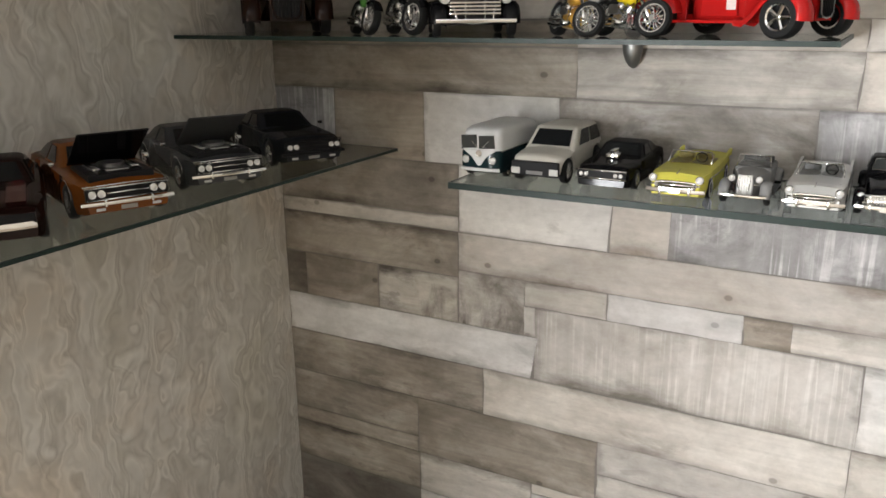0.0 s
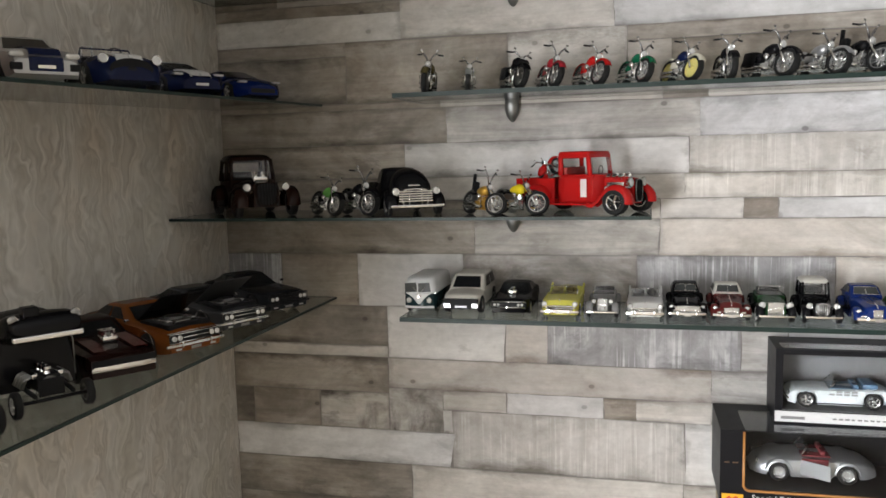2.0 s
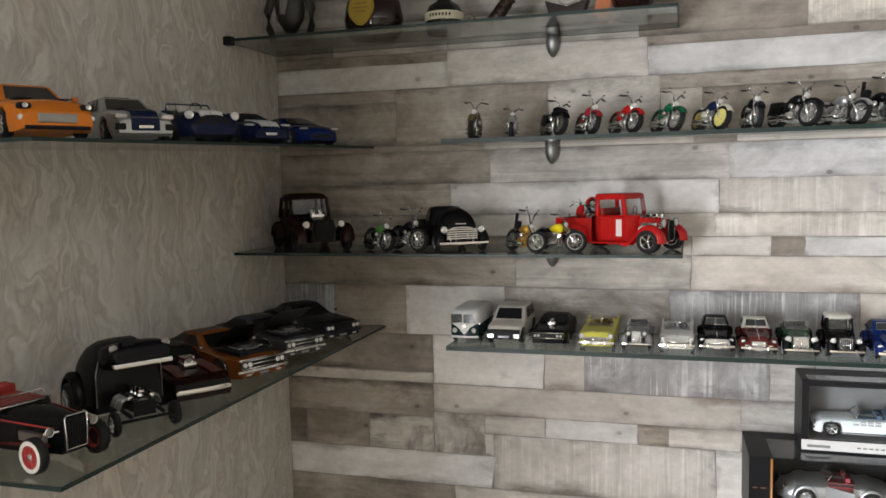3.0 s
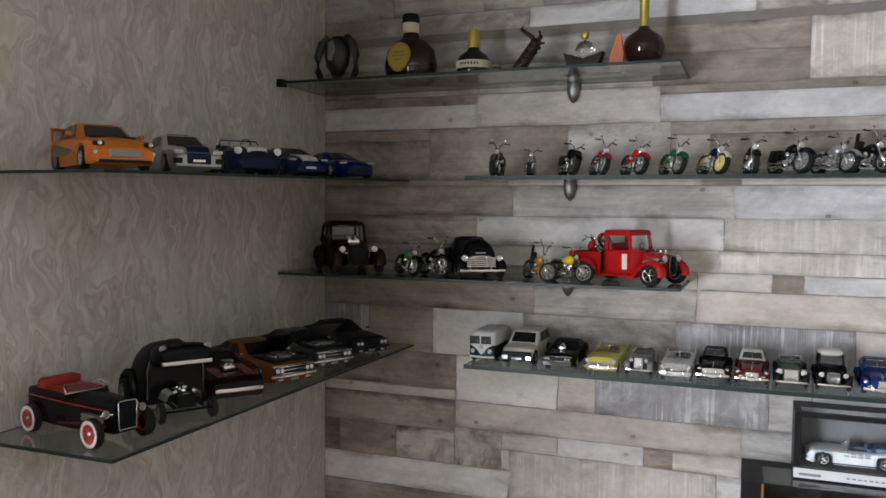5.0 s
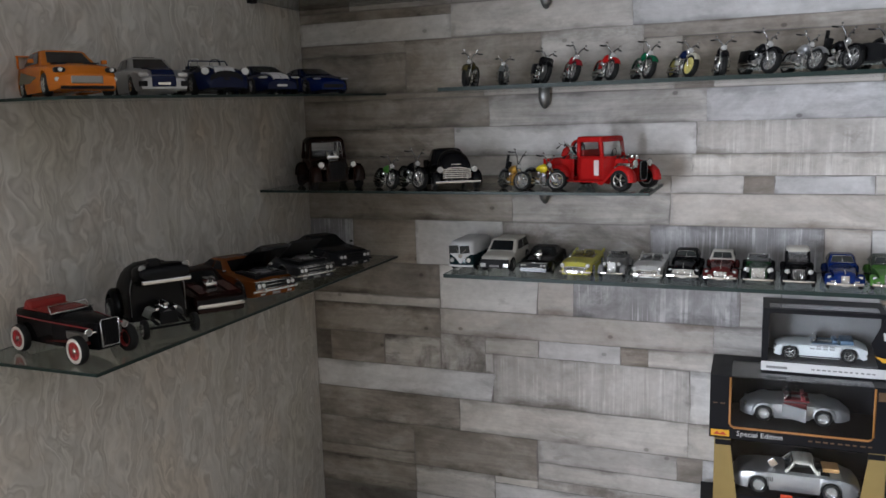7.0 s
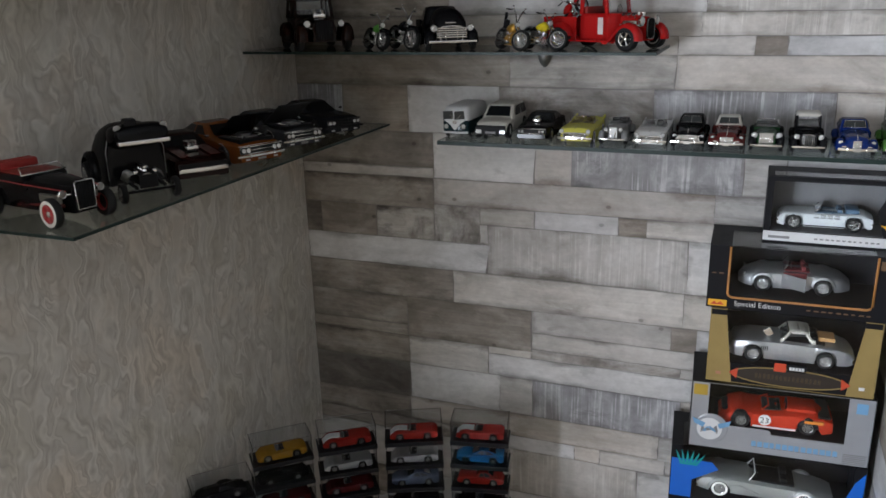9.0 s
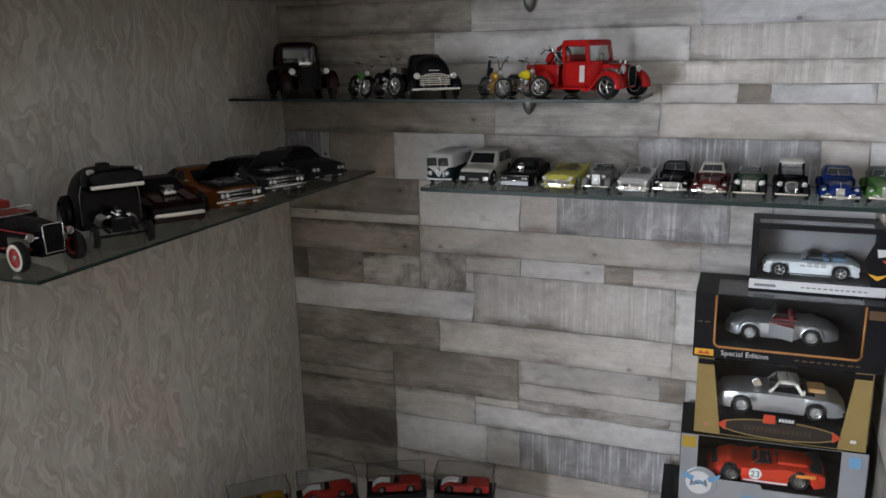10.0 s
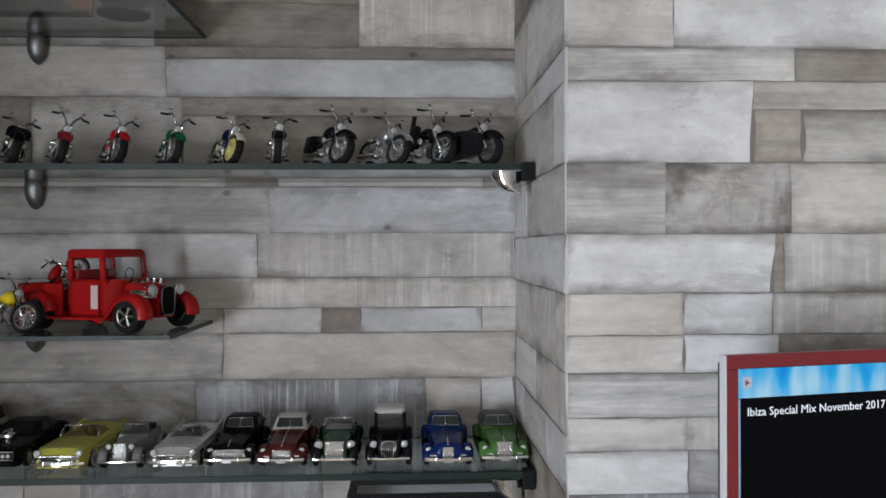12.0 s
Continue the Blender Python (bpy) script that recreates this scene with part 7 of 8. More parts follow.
def jug_bottle():
    t = thing("round_bottle", "big round dark bottle with an oval gold label", "bottle", pose(0.283, -0.115, Z_TOP), TOPG)
    bm = lathe(B(), [(0, 0), (0.048, 0), (0.058, 0.012), (0.062, 0.035), (0.055, 0.070), (0.036, 0.090), (0.020, 0.097), (0.017, 0.110), (0, 0.110)], 28)
    bmesh.ops.scale(bm, verts=bm.verts, vec=(1, 0.72, 1))
    part("glass", bm, DARK_BOTTLE, t, smooth=50)
    part("neck_band", lathe(B(), [(0.0175, 0.108), (0.0185, 0.110), (0.0185, 0.128), (0.0175, 0.130), (0, 0.130)], 20), LABEL_CREAM, t, smooth=50)
    part("stopper", lathe(B(), [(0.0185, 0.130), (0.0195, 0.133), (0.0195, 0.146), (0.016, 0.150), (0, 0.150)], 20), BLACK_PLASTIC, t, smooth=50)
    n = 24
    shield = [(0.029 * math.cos(2 * math.pi * q / n), 0.030 * math.sin(2 * math.pi * q / n) - 0.006 * max(0, -math.sin(2 * math.pi * q / n)) ** 6) for q in range(n)]
    lab = part("label", prism(B(), shield, -0.0012, 0.0), LABEL_GOLD, t, "gold label with a pointed foot", m=pose(-0.009, -0.0440, 0.052, -6, 0, -4))
    part("label_rim", tube(B(), [(x * 0.93, -0.0014, z * 0.93) for x, z in shield], 0.0009, 5, closed=True), plain("ochre_foil", (0.28, 0.19, 0.03), 0.45), lab, smooth=60)
    for z, hw in ((0.008, 0.012), (0.0, 0.017), (-0.008, 0.011)):
        part("print_bar", box(B(), -hw, hw, -0.0018, -0.0013, z - 0.0018, z + 0.0018), MATS["ochre_foil"], lab)


def liqueur_bottle():
    t = thing("liqueur_bottle", "small round dark liqueur bottle with a label band", "bottle", pose(0.432, -0.115, Z_TOP), TOPG)
    part("glass", lathe(B(), [(0, 0), (0.034, 0), (0.037, 0.006), (0.037, 0.036), (0.030, 0.050), (0.014, 0.060), (0.012, 0.068), (0, 0.068)], 24), GREEN_BOTTLE, t, smooth=50)
    part("label", lathe(B(), [(0.0374, 0.020), (0.0380, 0.021), (0.0380, 0.035), (0.0374, 0.036)], 24), LABEL_CREAM, t, "cream label band", smooth=50)
    for q in range(7):
        a = radians(-118 + 10 * q)
        part("print_bar", box(B(), -0.0018, 0.0018, -0.0006, 0.0, 0.0255, 0.0310), BLACK_PLASTIC, t, m=pose(0.0382 * math.cos(a), 0.0382 * math.sin(a), 0, 0, 0, math.degrees(a) + 90))
    part("cap", lathe(B(), [(0.0135, 0.066), (0.0145, 0.070), (0.0125, 0.098), (0.010, 0.106), (0, 0.106)], 18), LABEL_GOLD, t, "gold foil cap", smooth=50)


def flask():
    t = thing("round_flask", "round flask of dark liquor with a long gold neck", "bottle", pose(0.795, -0.120, Z_TOP), TOPG)
    part("glass", lathe(B(), [(0, 0.008), (0.020, 0.008), (0.036, 0.022), (0.042, 0.044), (0.035, 0.064), (0.013, 0.079), (0.010, 0.085), (0, 0.085)], 26), DARK_BOTTLE, t, smooth=60)
    part("neck", lathe(B(), [(0.0095, 0.083), (0.0095, 0.135), (0.011, 0.138), (0.011, 0.150), (0, 0.150)], 16), plain("olive_gold_foil", (0.36, 0.30, 0.06), 0.4, 0.4), t, "gold foil neck", smooth=50)
    part("foot", lathe(B(), [(0, 0), (0.034, 0), (0.036, 0.003), (0.022, 0.006), (0.016, 0.009), (0, 0.009)], 24), SHELF_GLASS, t, "greenish glass foot", smooth=40)


def carved_mask():
    t = thing("carved_figure", "dark carved ornament with two drooping arms", "ornament", pose(0.100, -0.120, Z_TOP), TOPG)
    dark = plain("dark_carved_wood", (0.012, 0.010, 0.009), 0.4, 0, 0.4, 120, relief=0.5)
    bm = lathe(B(), [(0, 0.020), (0.014, 0.024), (0.028, 0.046), (0.033, 0.072), (0.027, 0.100), (0.014, 0.112), (0, 0.115)], 14)
    bmesh.ops.scale(bm, verts=bm.verts, vec=(1, 0.7, 1))
    tube(bm, [(0, 0, 0.024), (0, 0, 0.0005)], 0.010, 10, r_end=0.022)
    part("carving", bm, dark, t, smooth=60)
    for s in (1, -1):
        arm = tube(B(), [(s * 0.022, 0.002, 0.108), (s * 0.040, -0.002, 0.096), (s * 0.050, -0.004, 0.066), (s * 0.049, -0.003, 0.034), (s * 0.038, 0, 0.0062)], 0.012, 8, r_end=0.006)
        part("arm", arm, plain("grey_green_patina", (0.040, 0.042, 0.038), 0.5, 0.2, 0.4, 140, relief=0.5), t, "drooping arm with grey patina", smooth=60)
    part("face", prism(B(), [(-0.007, -0.022), (0.004, -0.024), (0.010, 0.004), (0.004, 0.024), (-0.009, 0.018)], -0.002, 0.002, 0.001), STEEL, t, "grey streak of a face", m=pose(-0.004, -0.0225, 0.078, -6))


def small_ornaments():
    t = thing("twisted_sculpture", "small dark bronze leaning sculpture", "ornament", pose(0.556, -0.120, Z_TOP), TOPG)
    bm = tube(B(), [(-0.026, 0, 0.008), (-0.014, 0, 0.024), (0.0, 0.002, 0.044), (0.014, 0, 0.064), (0.020, 0, 0.074)], 0.015, 9, r_end=0.011)
    tube(bm, [(0.016, 0, 0.068), (0.006, 0.002, 0.082), (-0.006, 0, 0.090), (-0.016, 0, 0.098), (-0.012, 0, 0.105)], 0.006, 7, r_end=0.003)
    tube(bm, [(0.018, 0, 0.070), (0.027, 0, 0.080), (0.024, 0, 0.091)], 0.007, 7, r_end=0.003)
    for q in range(6):
        f = q / 5
        tube(bm, [(-0.030 + 0.040 * f, -0.010, 0.016 + 0.056 * f), (-0.016 + 0.040 * f, -0.014, 0.012 + 0.052 * f), (-0.004 + 0.040 * f, -0.006, 0.016 + 0.048 * f)], 0.003, 5)
    tube(bm, [(-0.036, 0, 0.003), (0.010, 0, 0.003)], 0.003, 6)
    part("bronze", bm, plain("dark_bronze", (0.035, 0.022, 0.017), 0.35, 0.5, 0.4, 150), t, smooth=60)
    c = thing("glass_bauble", "tiny clear glass ball with a reddish core", "ornament", pose(0.486, -0.128, Z_TOP), TOPG)
    part("ball", lathe(B(), [(0, 0), (0.008, 0.002), (0.014, 0.012), (0.013, 0.020), (0.007, 0.027), (0, 0.029)], 18), glass("clear_glass", (0.97, 0.95, 0.92)), c, smooth=60)
    part("core", lathe(B(), [(0, 0.008), (0.005, 0.010), (0.006, 0.016), (0, 0.020)], 10), plain("rose_core", (0.30, 0.10, 0.07), 0.4), c, smooth=60)
    t = thing("glass_ball_stand", "glass ball on a dark wooden foot", "ornament", pose(0.676, -0.120, Z_TOP), TOPG)
    part("foot", prism(B(), [(-0.052, 0), (0.056, 0), (0.052, 0.011), (0.030, 0.014), (0.040, 0.040), (0.016, 0.032), (0, 0.027), (-0.016, 0.032), (-0.042, 0.040), (-0.034, 0.014), (-0.052, 0.012)], -0.016, 0.016, 0.001), plain("dark_wood_foot", (0.016, 0.009, 0.008), 0.4), t, smooth=40)
    part("ball", lathe(B(), [(0, 0.025), (0.014, 0.030), (0.021, 0.045), (0.014, 0.060), (0, 0.0665)], 22), glass("clear_glass", (0.97, 0.95, 0.92)), t, smooth=60)
    part("finial", lathe(B(), [(0, 0.067), (0.006, 0.069), (0.009, 0.076), (0.006, 0.083), (0, 0.085)], 14), LABEL_GOLD, t, "small gold knob", smooth=60)
    t = thing("orange_pennant", "small orange triangular ornament", "ornament", pose(0.738, -0.118, Z_TOP), TOPG)
    part("panel", prism(B(), [(-0.016, 0), (0.014, 0), (0.018, 0.030), (0.012, 0.074), (0.005, 0.074), (-0.010, 0.034)], -0.004, 0.004, 0.001), plain("orange_lacquer", (0.50, 0.13, 0.025), 0.35), t)
    part("foot", box(B(), -0.012, 0.012, -0.012, 0.012, 0, 0.004, 0.001), plain("dark_wood_foot", (0.03, 0.017, 0.013), 0.4), t)


jug_bottle()
liqueur_bottle()
flask()
carved_mask()
small_ornaments()

# ---- corner table of white boards with stacked display cases ----
Z_TAB = 0.700
WHITE_BOARD = plain("white_painted_board", (0.62, 0.61, 0.58), 0.5, 0, 0.08, 18, relief=0.2)


def corner_table():
    """A square table turned into the corner; its right-hand edge runs diagonally."""
    t = thing("corner_table", "table of white painted boards set diagonally in the corner", "table", pose(0.462, -0.592, 0, 0, 0, -46.5))
    n = 5
    for q in range(n):
        y0 = -0.33 + 0.70 * q / n
        part("board", box(B(), -0.36, 0.36, y0 + 0.0022, y0 + 0.70 / n - 0.0022, Z_TAB - 0.024, Z_TAB, 0.0015, 1), WHITE_BOARD, t)
    for sx in (1, -1):
        part("apron", box(B(), sx * 0.33 - 0.01, sx * 0.33 + 0.01, -0.30, 0.30, Z_TAB - 0.09, Z_TAB - 0.0245), WHITE_BOARD, t)
        for sy in (1, -1):
            part("leg", box(B(), sx * 0.315 - 0.022, sx * 0.315 + 0.022, sy * 0.285 - 0.022, sy * 0.285 + 0.022, 0, Z_TAB - 0.0245, 0.003), WHITE_BOARD, t)
    rnd = random.Random(3)
    motifs = [((0.442, -0.383), 0.045, plain("ochre_motif", (0.16, 0.07, 0.015), 0.6, 0, 0.5, 120)), ((0.620, -0.285), 0.050, plain("umber_motif", (0.07, 0.032, 0.016), 0.6, 0, 0.5, 120)),
              ((0.400, -0.47), 0.035, plain("sage_motif", (0.12, 0.14, 0.08), 0.6, 0, 0.5, 120)), ((0.52, -0.45), 0.03, plain("sage_motif", (0.12, 0.14, 0.08), 0.6))]
    for (x, y), r, mat in motifs:
        pts = []
        for q in range(18):
            a = 2 * math.pi * q / 18
            rr = r * (0.6 + 0.45 * rnd.random())
            pts.append((rr * math.cos(a) * 1.3, rr * math.sin(a) * 0.8))
        part("painted_motif", prism(B(), pts, -0.0003, 0.0003), mat, t, m=t.matrix_basis.inverted() @ pose(x, y, Z_TAB + 0.0003) @ pose(0, 0, 0, 90))


corner_table()
CASE_TINT = glass("acrylic_cover", (0.93, 0.94, 0.95), 0.02, 1.07)
CASE_BASE = plain("black_acrylic", (0.008, 0.008, 0.009), 0.3, spec=0.15)
CASE_W, CASE_D, CASE_H = 0.132, 0.066, 0.0595


def display_case(m, colour, preset, label, nose, stripes=None):
    t = thing("display_case", "clear acrylic case on a black base, stacked", "display case", m, "stacked display cases")
    w, d, h, a = CASE_W / 2, CASE_D / 2, CASE_H, 0.0012
    part("base", box(B(), -w, w, -d, d, 0, 0.010, 0.001), CASE_BASE, t)
    bm = box(B(), -w + 0.002, w - 0.002, -d + 0.002, -d + 0.002 + a, 0.0103, h - 0.0006 - a)
    box(bm, -w + 0.002, w - 0.002, d - 0.002 - a, d - 0.002, 0.0103, h - 0.0006 - a)
    for s in (1, -1):
        box(bm, s * (w - 0.002) - (a if s > 0 else 0), s * (w - 0.002) + (0 if s > 0 else a), -d + 0.002 + a, d - 0.002 - a, 0.0103, h - 0.0006 - a)
    box(bm, -w + 0.002, w - 0.002, -d + 0.002, d - 0.002, h - 0.0006 - a, h - 0.0006)
    part("cover", bm, CASE_TINT, t, "clear acrylic cover")
    k = 0.108 / preset["L"]
    slab_car(label, m @ pose(0, 0, 0.0104, 0, 0, 180 if nose else 0), colour=colour, k=k, group="small cased cars", windows=True, convertible=preset["H"] < 1.1, bonnet_stripe=stripes, rim=STEEL, **preset)


RNAME = {0: "red", 1: "white", 2: "blue", 3: "black", 4: "yellow", 5: "silver", 6: "dark red", 7: "grey-blue"}
# the paints made here are darkened, with the corner's shade in the colour
RMATS = [paint("signal_red_paint", (0.26, 0.018, 0.013)), paint("chalk_paint", (0.40, 0.40, 0.39)), paint("sky_blue_paint", (0.012, 0.10, 0.24)), BLACK_P, paint("amber_paint", (0.30, 0.16, 0.012)), SILVER_P, paint("wine_paint", (0.07, 0.010, 0.010)), paint("slate_blue_paint", (0.09, 0.11, 0.16))]
STACKS = [((0.060, -0.535), -42, (3, 3, 3)), ((0.150, -0.432), -48, (4, 6, 3, 4)), ((0.262, -0.338), -55, (3, 6, 5, 0)), ((0.395, -0.262), -66, (3, 7, 5, 0)), ((0.540, -0.215), -78, (3, 0, 2, 0))]
for (x, y), face, cols in STACKS:
    for q, c in enumerate(cols):
        pre = (SPORTS, GULL, RACER, RACER)[(q + c) % 4]
        pre = dict(pre)
        display_case(pose(x, y, Z_TAB + CASE_H * q, 0, 0, face + 90 + (q % 2) * 1.2 - 0.6), RMATS[c], pre, RNAME[c] + " small model car in a clear case", True, (WHITE_P, (0.0,), 0.2) if c == 0 and q == 3 else None)

# dark models on the table
t = vintage_car("black vintage car model standing on the table", pose(0.550, -0.395, Z_TAB, 0, 0, -82), BLACK_P, k=1 / 25, hood_w=0.5, r=0.42, cabin_h=1.85, roof=OXBLOOD_P, front_bumper=False, shell=BLACK_PLASTIC)
t = slab_car("black open model car on the white table", pose(0.262, -0.512, Z_TAB, 0, 0, 12), colour=BLACK_P, k=1 / 34, convertible=True, **FIFTIES)
c = thing("cable", "thin black cable lying over the table", "cable", pose(0, 0, 0))
part("cord", tube(B(), [(0.246, -0.343, Z_TAB + 0.003), (0.300, -0.405, Z_TAB + 0.003), (0.367, -0.476, Z_TAB + 0.003), (0.44, -0.57, Z_TAB + 0.003)], 0.0022, 6), BLACK_PLASTIC, c, smooth=60)
c = thing("cable", "short black cable between the cases and the table", "cable", pose(0, 0, 0))
part("cord", tube(B(), [(0.440, -0.285, Z_TAB + 0.04), (0.452, -0.305, Z_TAB + 0.015), (0.475, -0.318, Z_TAB + 0.003), (0.51, -0.35, Z_TAB + 0.003)], 0.0022, 6), BLACK_PLASTIC, c, smooth=60)

# ---- monitor on its stand in front of the projecting wall ----
def screen_light(name, colour, power):
    m, nt, b = nodes_of(name)
    b.inputs["Base Color"].default_value, b.inputs["Roughness"].default_value = (0.004, 0.004, 0.004, 1), 0.25
    b.inputs["Specular IOR Level"].default_value = 0.02
    b.inputs["Emission Color"].default_value, b.inputs["Emission Strength"].default_value = (*colour, 1), power
    return m


def glossy_bar():
    """A translucent window bar: deep blue with soft pale glints along it."""
    m = screen_light("screen_blue", (0.02, 0.42, 0.90), 0.95)
    nt = m.node_tree
    glint = noise_tex(nt, mapped(nt, (26, 1, 9), 0.0), 1.0, 2, 0.5)
    c = ramp(nt, glint, [(0.40, (0.015, 0.30, 0.80)), (0.52, (0.05, 0.50, 0.92)), (0.68, (0.50, 0.82, 0.95))])
    nt.links.new(c, nt.nodes["Principled BSDF"].inputs["Emission Color"])
    return m


def monitor():
    W, H = 0.50, 0.34
    t = thing("monitor", "computer screen with a red bezel showing a media player", "monitor", pose(1.448, -0.560, 1.4605, 0, 0, 12) @ Matrix.Scale(0.86, 4))
    z = H
    part("back_shell", box(B(), 0.012, W - 0.012, 0.004, 0.030, 0.01, H - 0.01, 0.004), BLACK_PLASTIC, t)
    red = plain("dark_red_bezel", (0.20, 0.022, 0.028), 0.3)
    e = 0.0138
    for nm, x0, x1, z0, z1 in (("bezel", 0, W, H - e, H), ("bezel", 0, W, 0, e), ("bezel", 0, e, e, H - e), ("bezel", W - e, W, e, H - e)):
        part(nm, box(B(), x0, x1, -0.006, 0.003, z0, z1, 0.0015), red, t, "dark red bezel bar")
    # white strip stands in for the window's light on the bezel's side
    part("bezel_highlight", box(B(), -0.002, 0.0, -0.006, 0.003, 0, H), WHITE_CARD, t, "outer edge highlight, painted white")
    part("screen", box(B(), e, W - e, -0.001, 0.003, e, H - e), screen_light("screen_black", (0.0015, 0.0015, 0.006), 0.3), t, "dark lit screen")
    part("title_bar", box(B(), e + 0.001, W - e, -0.0018, -0.0012, H - e - 0.030, H - e - 0.001), glossy_bar(), t, "glowing blue title bar with pale glints")
    part("window_border", box(B(), e + 0.001, e + 0.0045, -0.0018, -0.0012, e, H - e - 0.031), screen_light("screen_pale", (0.45, 0.75, 0.95), 0.6), t)
    part("player_icon", box(B(), e + 0.007, e + 0.017, -0.0026, -0.002, H - e - 0.020, H - e - 0.009, 0.0002), screen_light("screen_icon", (0.75, 0.80, 0.9), 0.7), t, "pale player icon")
    part("icon_mark", prism(B(), [(e + 0.0095, H - e - 0.0175), (e + 0.015, H - e - 0.0145), (e + 0.0095, H - e - 0.0115)], -0.0032, -0.0027), screen_light("screen_mark", (0.55, 0.16, 0.22), 0.6), t)
    lettering(t, "Ibiza Special Mix November 2017", 0.0122, screen_light("screen_white", (0.9, 0.92, 0.95), 1.2), pose(e + 0.0115, -0.0024, H - e - 0.048))
    part("neck", box(B(), W / 2 - 0.03, W / 2 + 0.03, 0.010, 0.030, -0.10, 0.0), BLACK_PLASTIC, t)
    part("foot", box(B(), W / 2 - 0.11, W / 2 + 0.11, -0.10, 0.035, -0.112, -0.10, 0.003), BLACK_PLASTIC, t)
    d = thing("tall_desk", "high shelf unit that carries the screen", "desk", pose(1.75, -0.52, 0))
    part("desktop", box(B(), -0.30, 0.55, -0.25, 0.115, 1.339, 1.3641, 0.002), FLOORING, d)
    for x in (-0.29, 0.53):
        part("side_panel", box(B(), x - 0.01, x + 0.01, -0.24, 0.10, 0, 1.3385), FLOORING, d)


monitor()

# ---- printed planks of the wallpaper, each one a thin piece on its wall ----
def plank_paper(name, dark, mid, light, vertical=False, stain=(0.2, 0.17, 0.14), blotch=0.4, size=7, fine=0.16, knots=0.0, edge=0.62, spread=0.2, spot_stretch=(1, 1, 1.7), waves=0.6):
    """Printed wood: clouds of wash from dark to light, grain, smudges, a few knots and grimy edges."""
    m, nt, b = nodes_of(name)

    def ranged(v, lo, hi, a, z):
        s = nt.nodes.new("ShaderNodeMapRange")
        for k, x in zip(("From Min", "From Max", "To Min", "To Max"), (lo, hi, a, z)):
            s.inputs[k].default_value = x
        nt.links.new(v, s.inputs["Value"])
        return s.outputs[0]

    def grey(v):
        g = nt.nodes.new("ShaderNodeCombineColor")
        for k in range(3):
            nt.links.new(v, g.inputs[k])
        return g.outputs[0]

    cloud = noise_tex(nt, mapped(nt, (1, 1, 1.8) if not vertical else (2.0, 1, 1.2), 9.0), size, 7, 0.66, 0.9)
    c = ramp(nt, cloud, [(0.5 - spread, dark), (0.5, mid), (0.5 + spread, light)])
    if vertical:
        lines = noise_tex(nt, mapped(nt, (135, 1, 4), 5.0), 1.0, 3, 0.6, 0.3)
        wide = noise_tex(nt, mapped(nt, (42, 1, 2.5), 3.0), 1.0, 2, 0.5, 0.2)
        where = ranged(noise_tex(nt, mapped(nt, (9, 1, 14), 6.0), 1.0, 3), 0.38, 0.6, 0.15, 1.0)
        w = nt.nodes.new("ShaderNodeMath")
        w.operation = "MULTIPLY"
        nt.links.new(ranged(lines, 0.52, 0.64, 0.0, 0.85), w.inputs[0])
        nt.links.new(where, w.inputs[1])
        c = mix(nt, ranged(wide, 0.42, 0.66, 0.0, 0.5), c, dark)
        c = mix(nt, w.outputs[0], c, [min(1, x * 1.1) for x in light])
        relief = lines
    else:
        grain = noise_tex(nt, mapped(nt, (3.5, 1, 95), 9.0), 1.0, 4, 0.6, waves)
        veins = noise_tex(nt, mapped(nt, (3.0, 1, 26), 4.0), 1.0, 4, 0.6, 2.4)
        c = mix(nt, 1.0, c, grey(ranged(grain, 0.3, 0.7, 1 - fine * 0.7, 1 + fine * 0.4)), "MULTIPLY")
        c = mix(nt, 1.0, c, grey(ranged(veins, 0.34, 0.6, 1 - fine * 0.8, 1 + fine * 0.25)), "MULTIPLY")
        relief = grain
    # smudges of the wash
    spots = noise_tex(nt, mapped(nt, spot_stretch if not vertical else (1, 1, 1), 13.0), size * 1.6, 5, 0.66, 0.3)
    c = mix(nt, ranged(spots, 0.53, 0.72, 0.0, blotch), c, stain)
    mottle = noise_tex(nt, mapped(nt, (1, 1, 1.3), 21.0), 55, 4, 0.7)
    c = mix(nt, 1.0, c, grey(ranged(mottle, 0.3, 0.7, 0.91, 1.07)), "MULTIPLY")
    scuff = noise_tex(nt, mapped(nt, (11, 1, 24), 31.0), 1.0, 7, 0.75, 0.5)
    rub = ranged(noise_tex(nt, mapped(nt, (3, 1, 7), 27.0), 1.0, 3, 0.6), 0.46, 0.62, 0.0, 1.0)
    worn = nt.nodes.new("ShaderNodeMath")
    worn.operation = "MULTIPLY"
    nt.links.new(ranged(scuff, 0.54, 0.62, 0.0, 0.42), worn.inputs[0])
    nt.links.new(rub, worn.inputs[1])
    c = mix(nt, worn.outputs[0], c, [x * 0.75 for x in stain])
    if knots:
        sp, co = nt.nodes.new("ShaderNodeSeparateXYZ"), nt.nodes.new("ShaderNodeCombineXYZ")
        nt.links.new(mapped(nt, (11.0, 1, 15.0), 17.0), sp.inputs[0])
        nt.links.new(sp.outputs[0], co.inputs[0])
        nt.links.new(sp.outputs[2], co.inputs[1])
        vo = nt.nodes.new("ShaderNodeTexVoronoi")
        vo.voronoi_dimensions = "2D"
        vo.inputs["Scale"].default_value = 1.0
        nt.links.new(co.outputs[0], vo.inputs["Vector"])
        cell = nt.nodes.new("ShaderNodeSeparateColor")
        nt.links.new(vo.outputs["Color"], cell.inputs[0])
        few = ranged(cell.outputs[0], 0.86, 0.88, 0.0, 1.0)
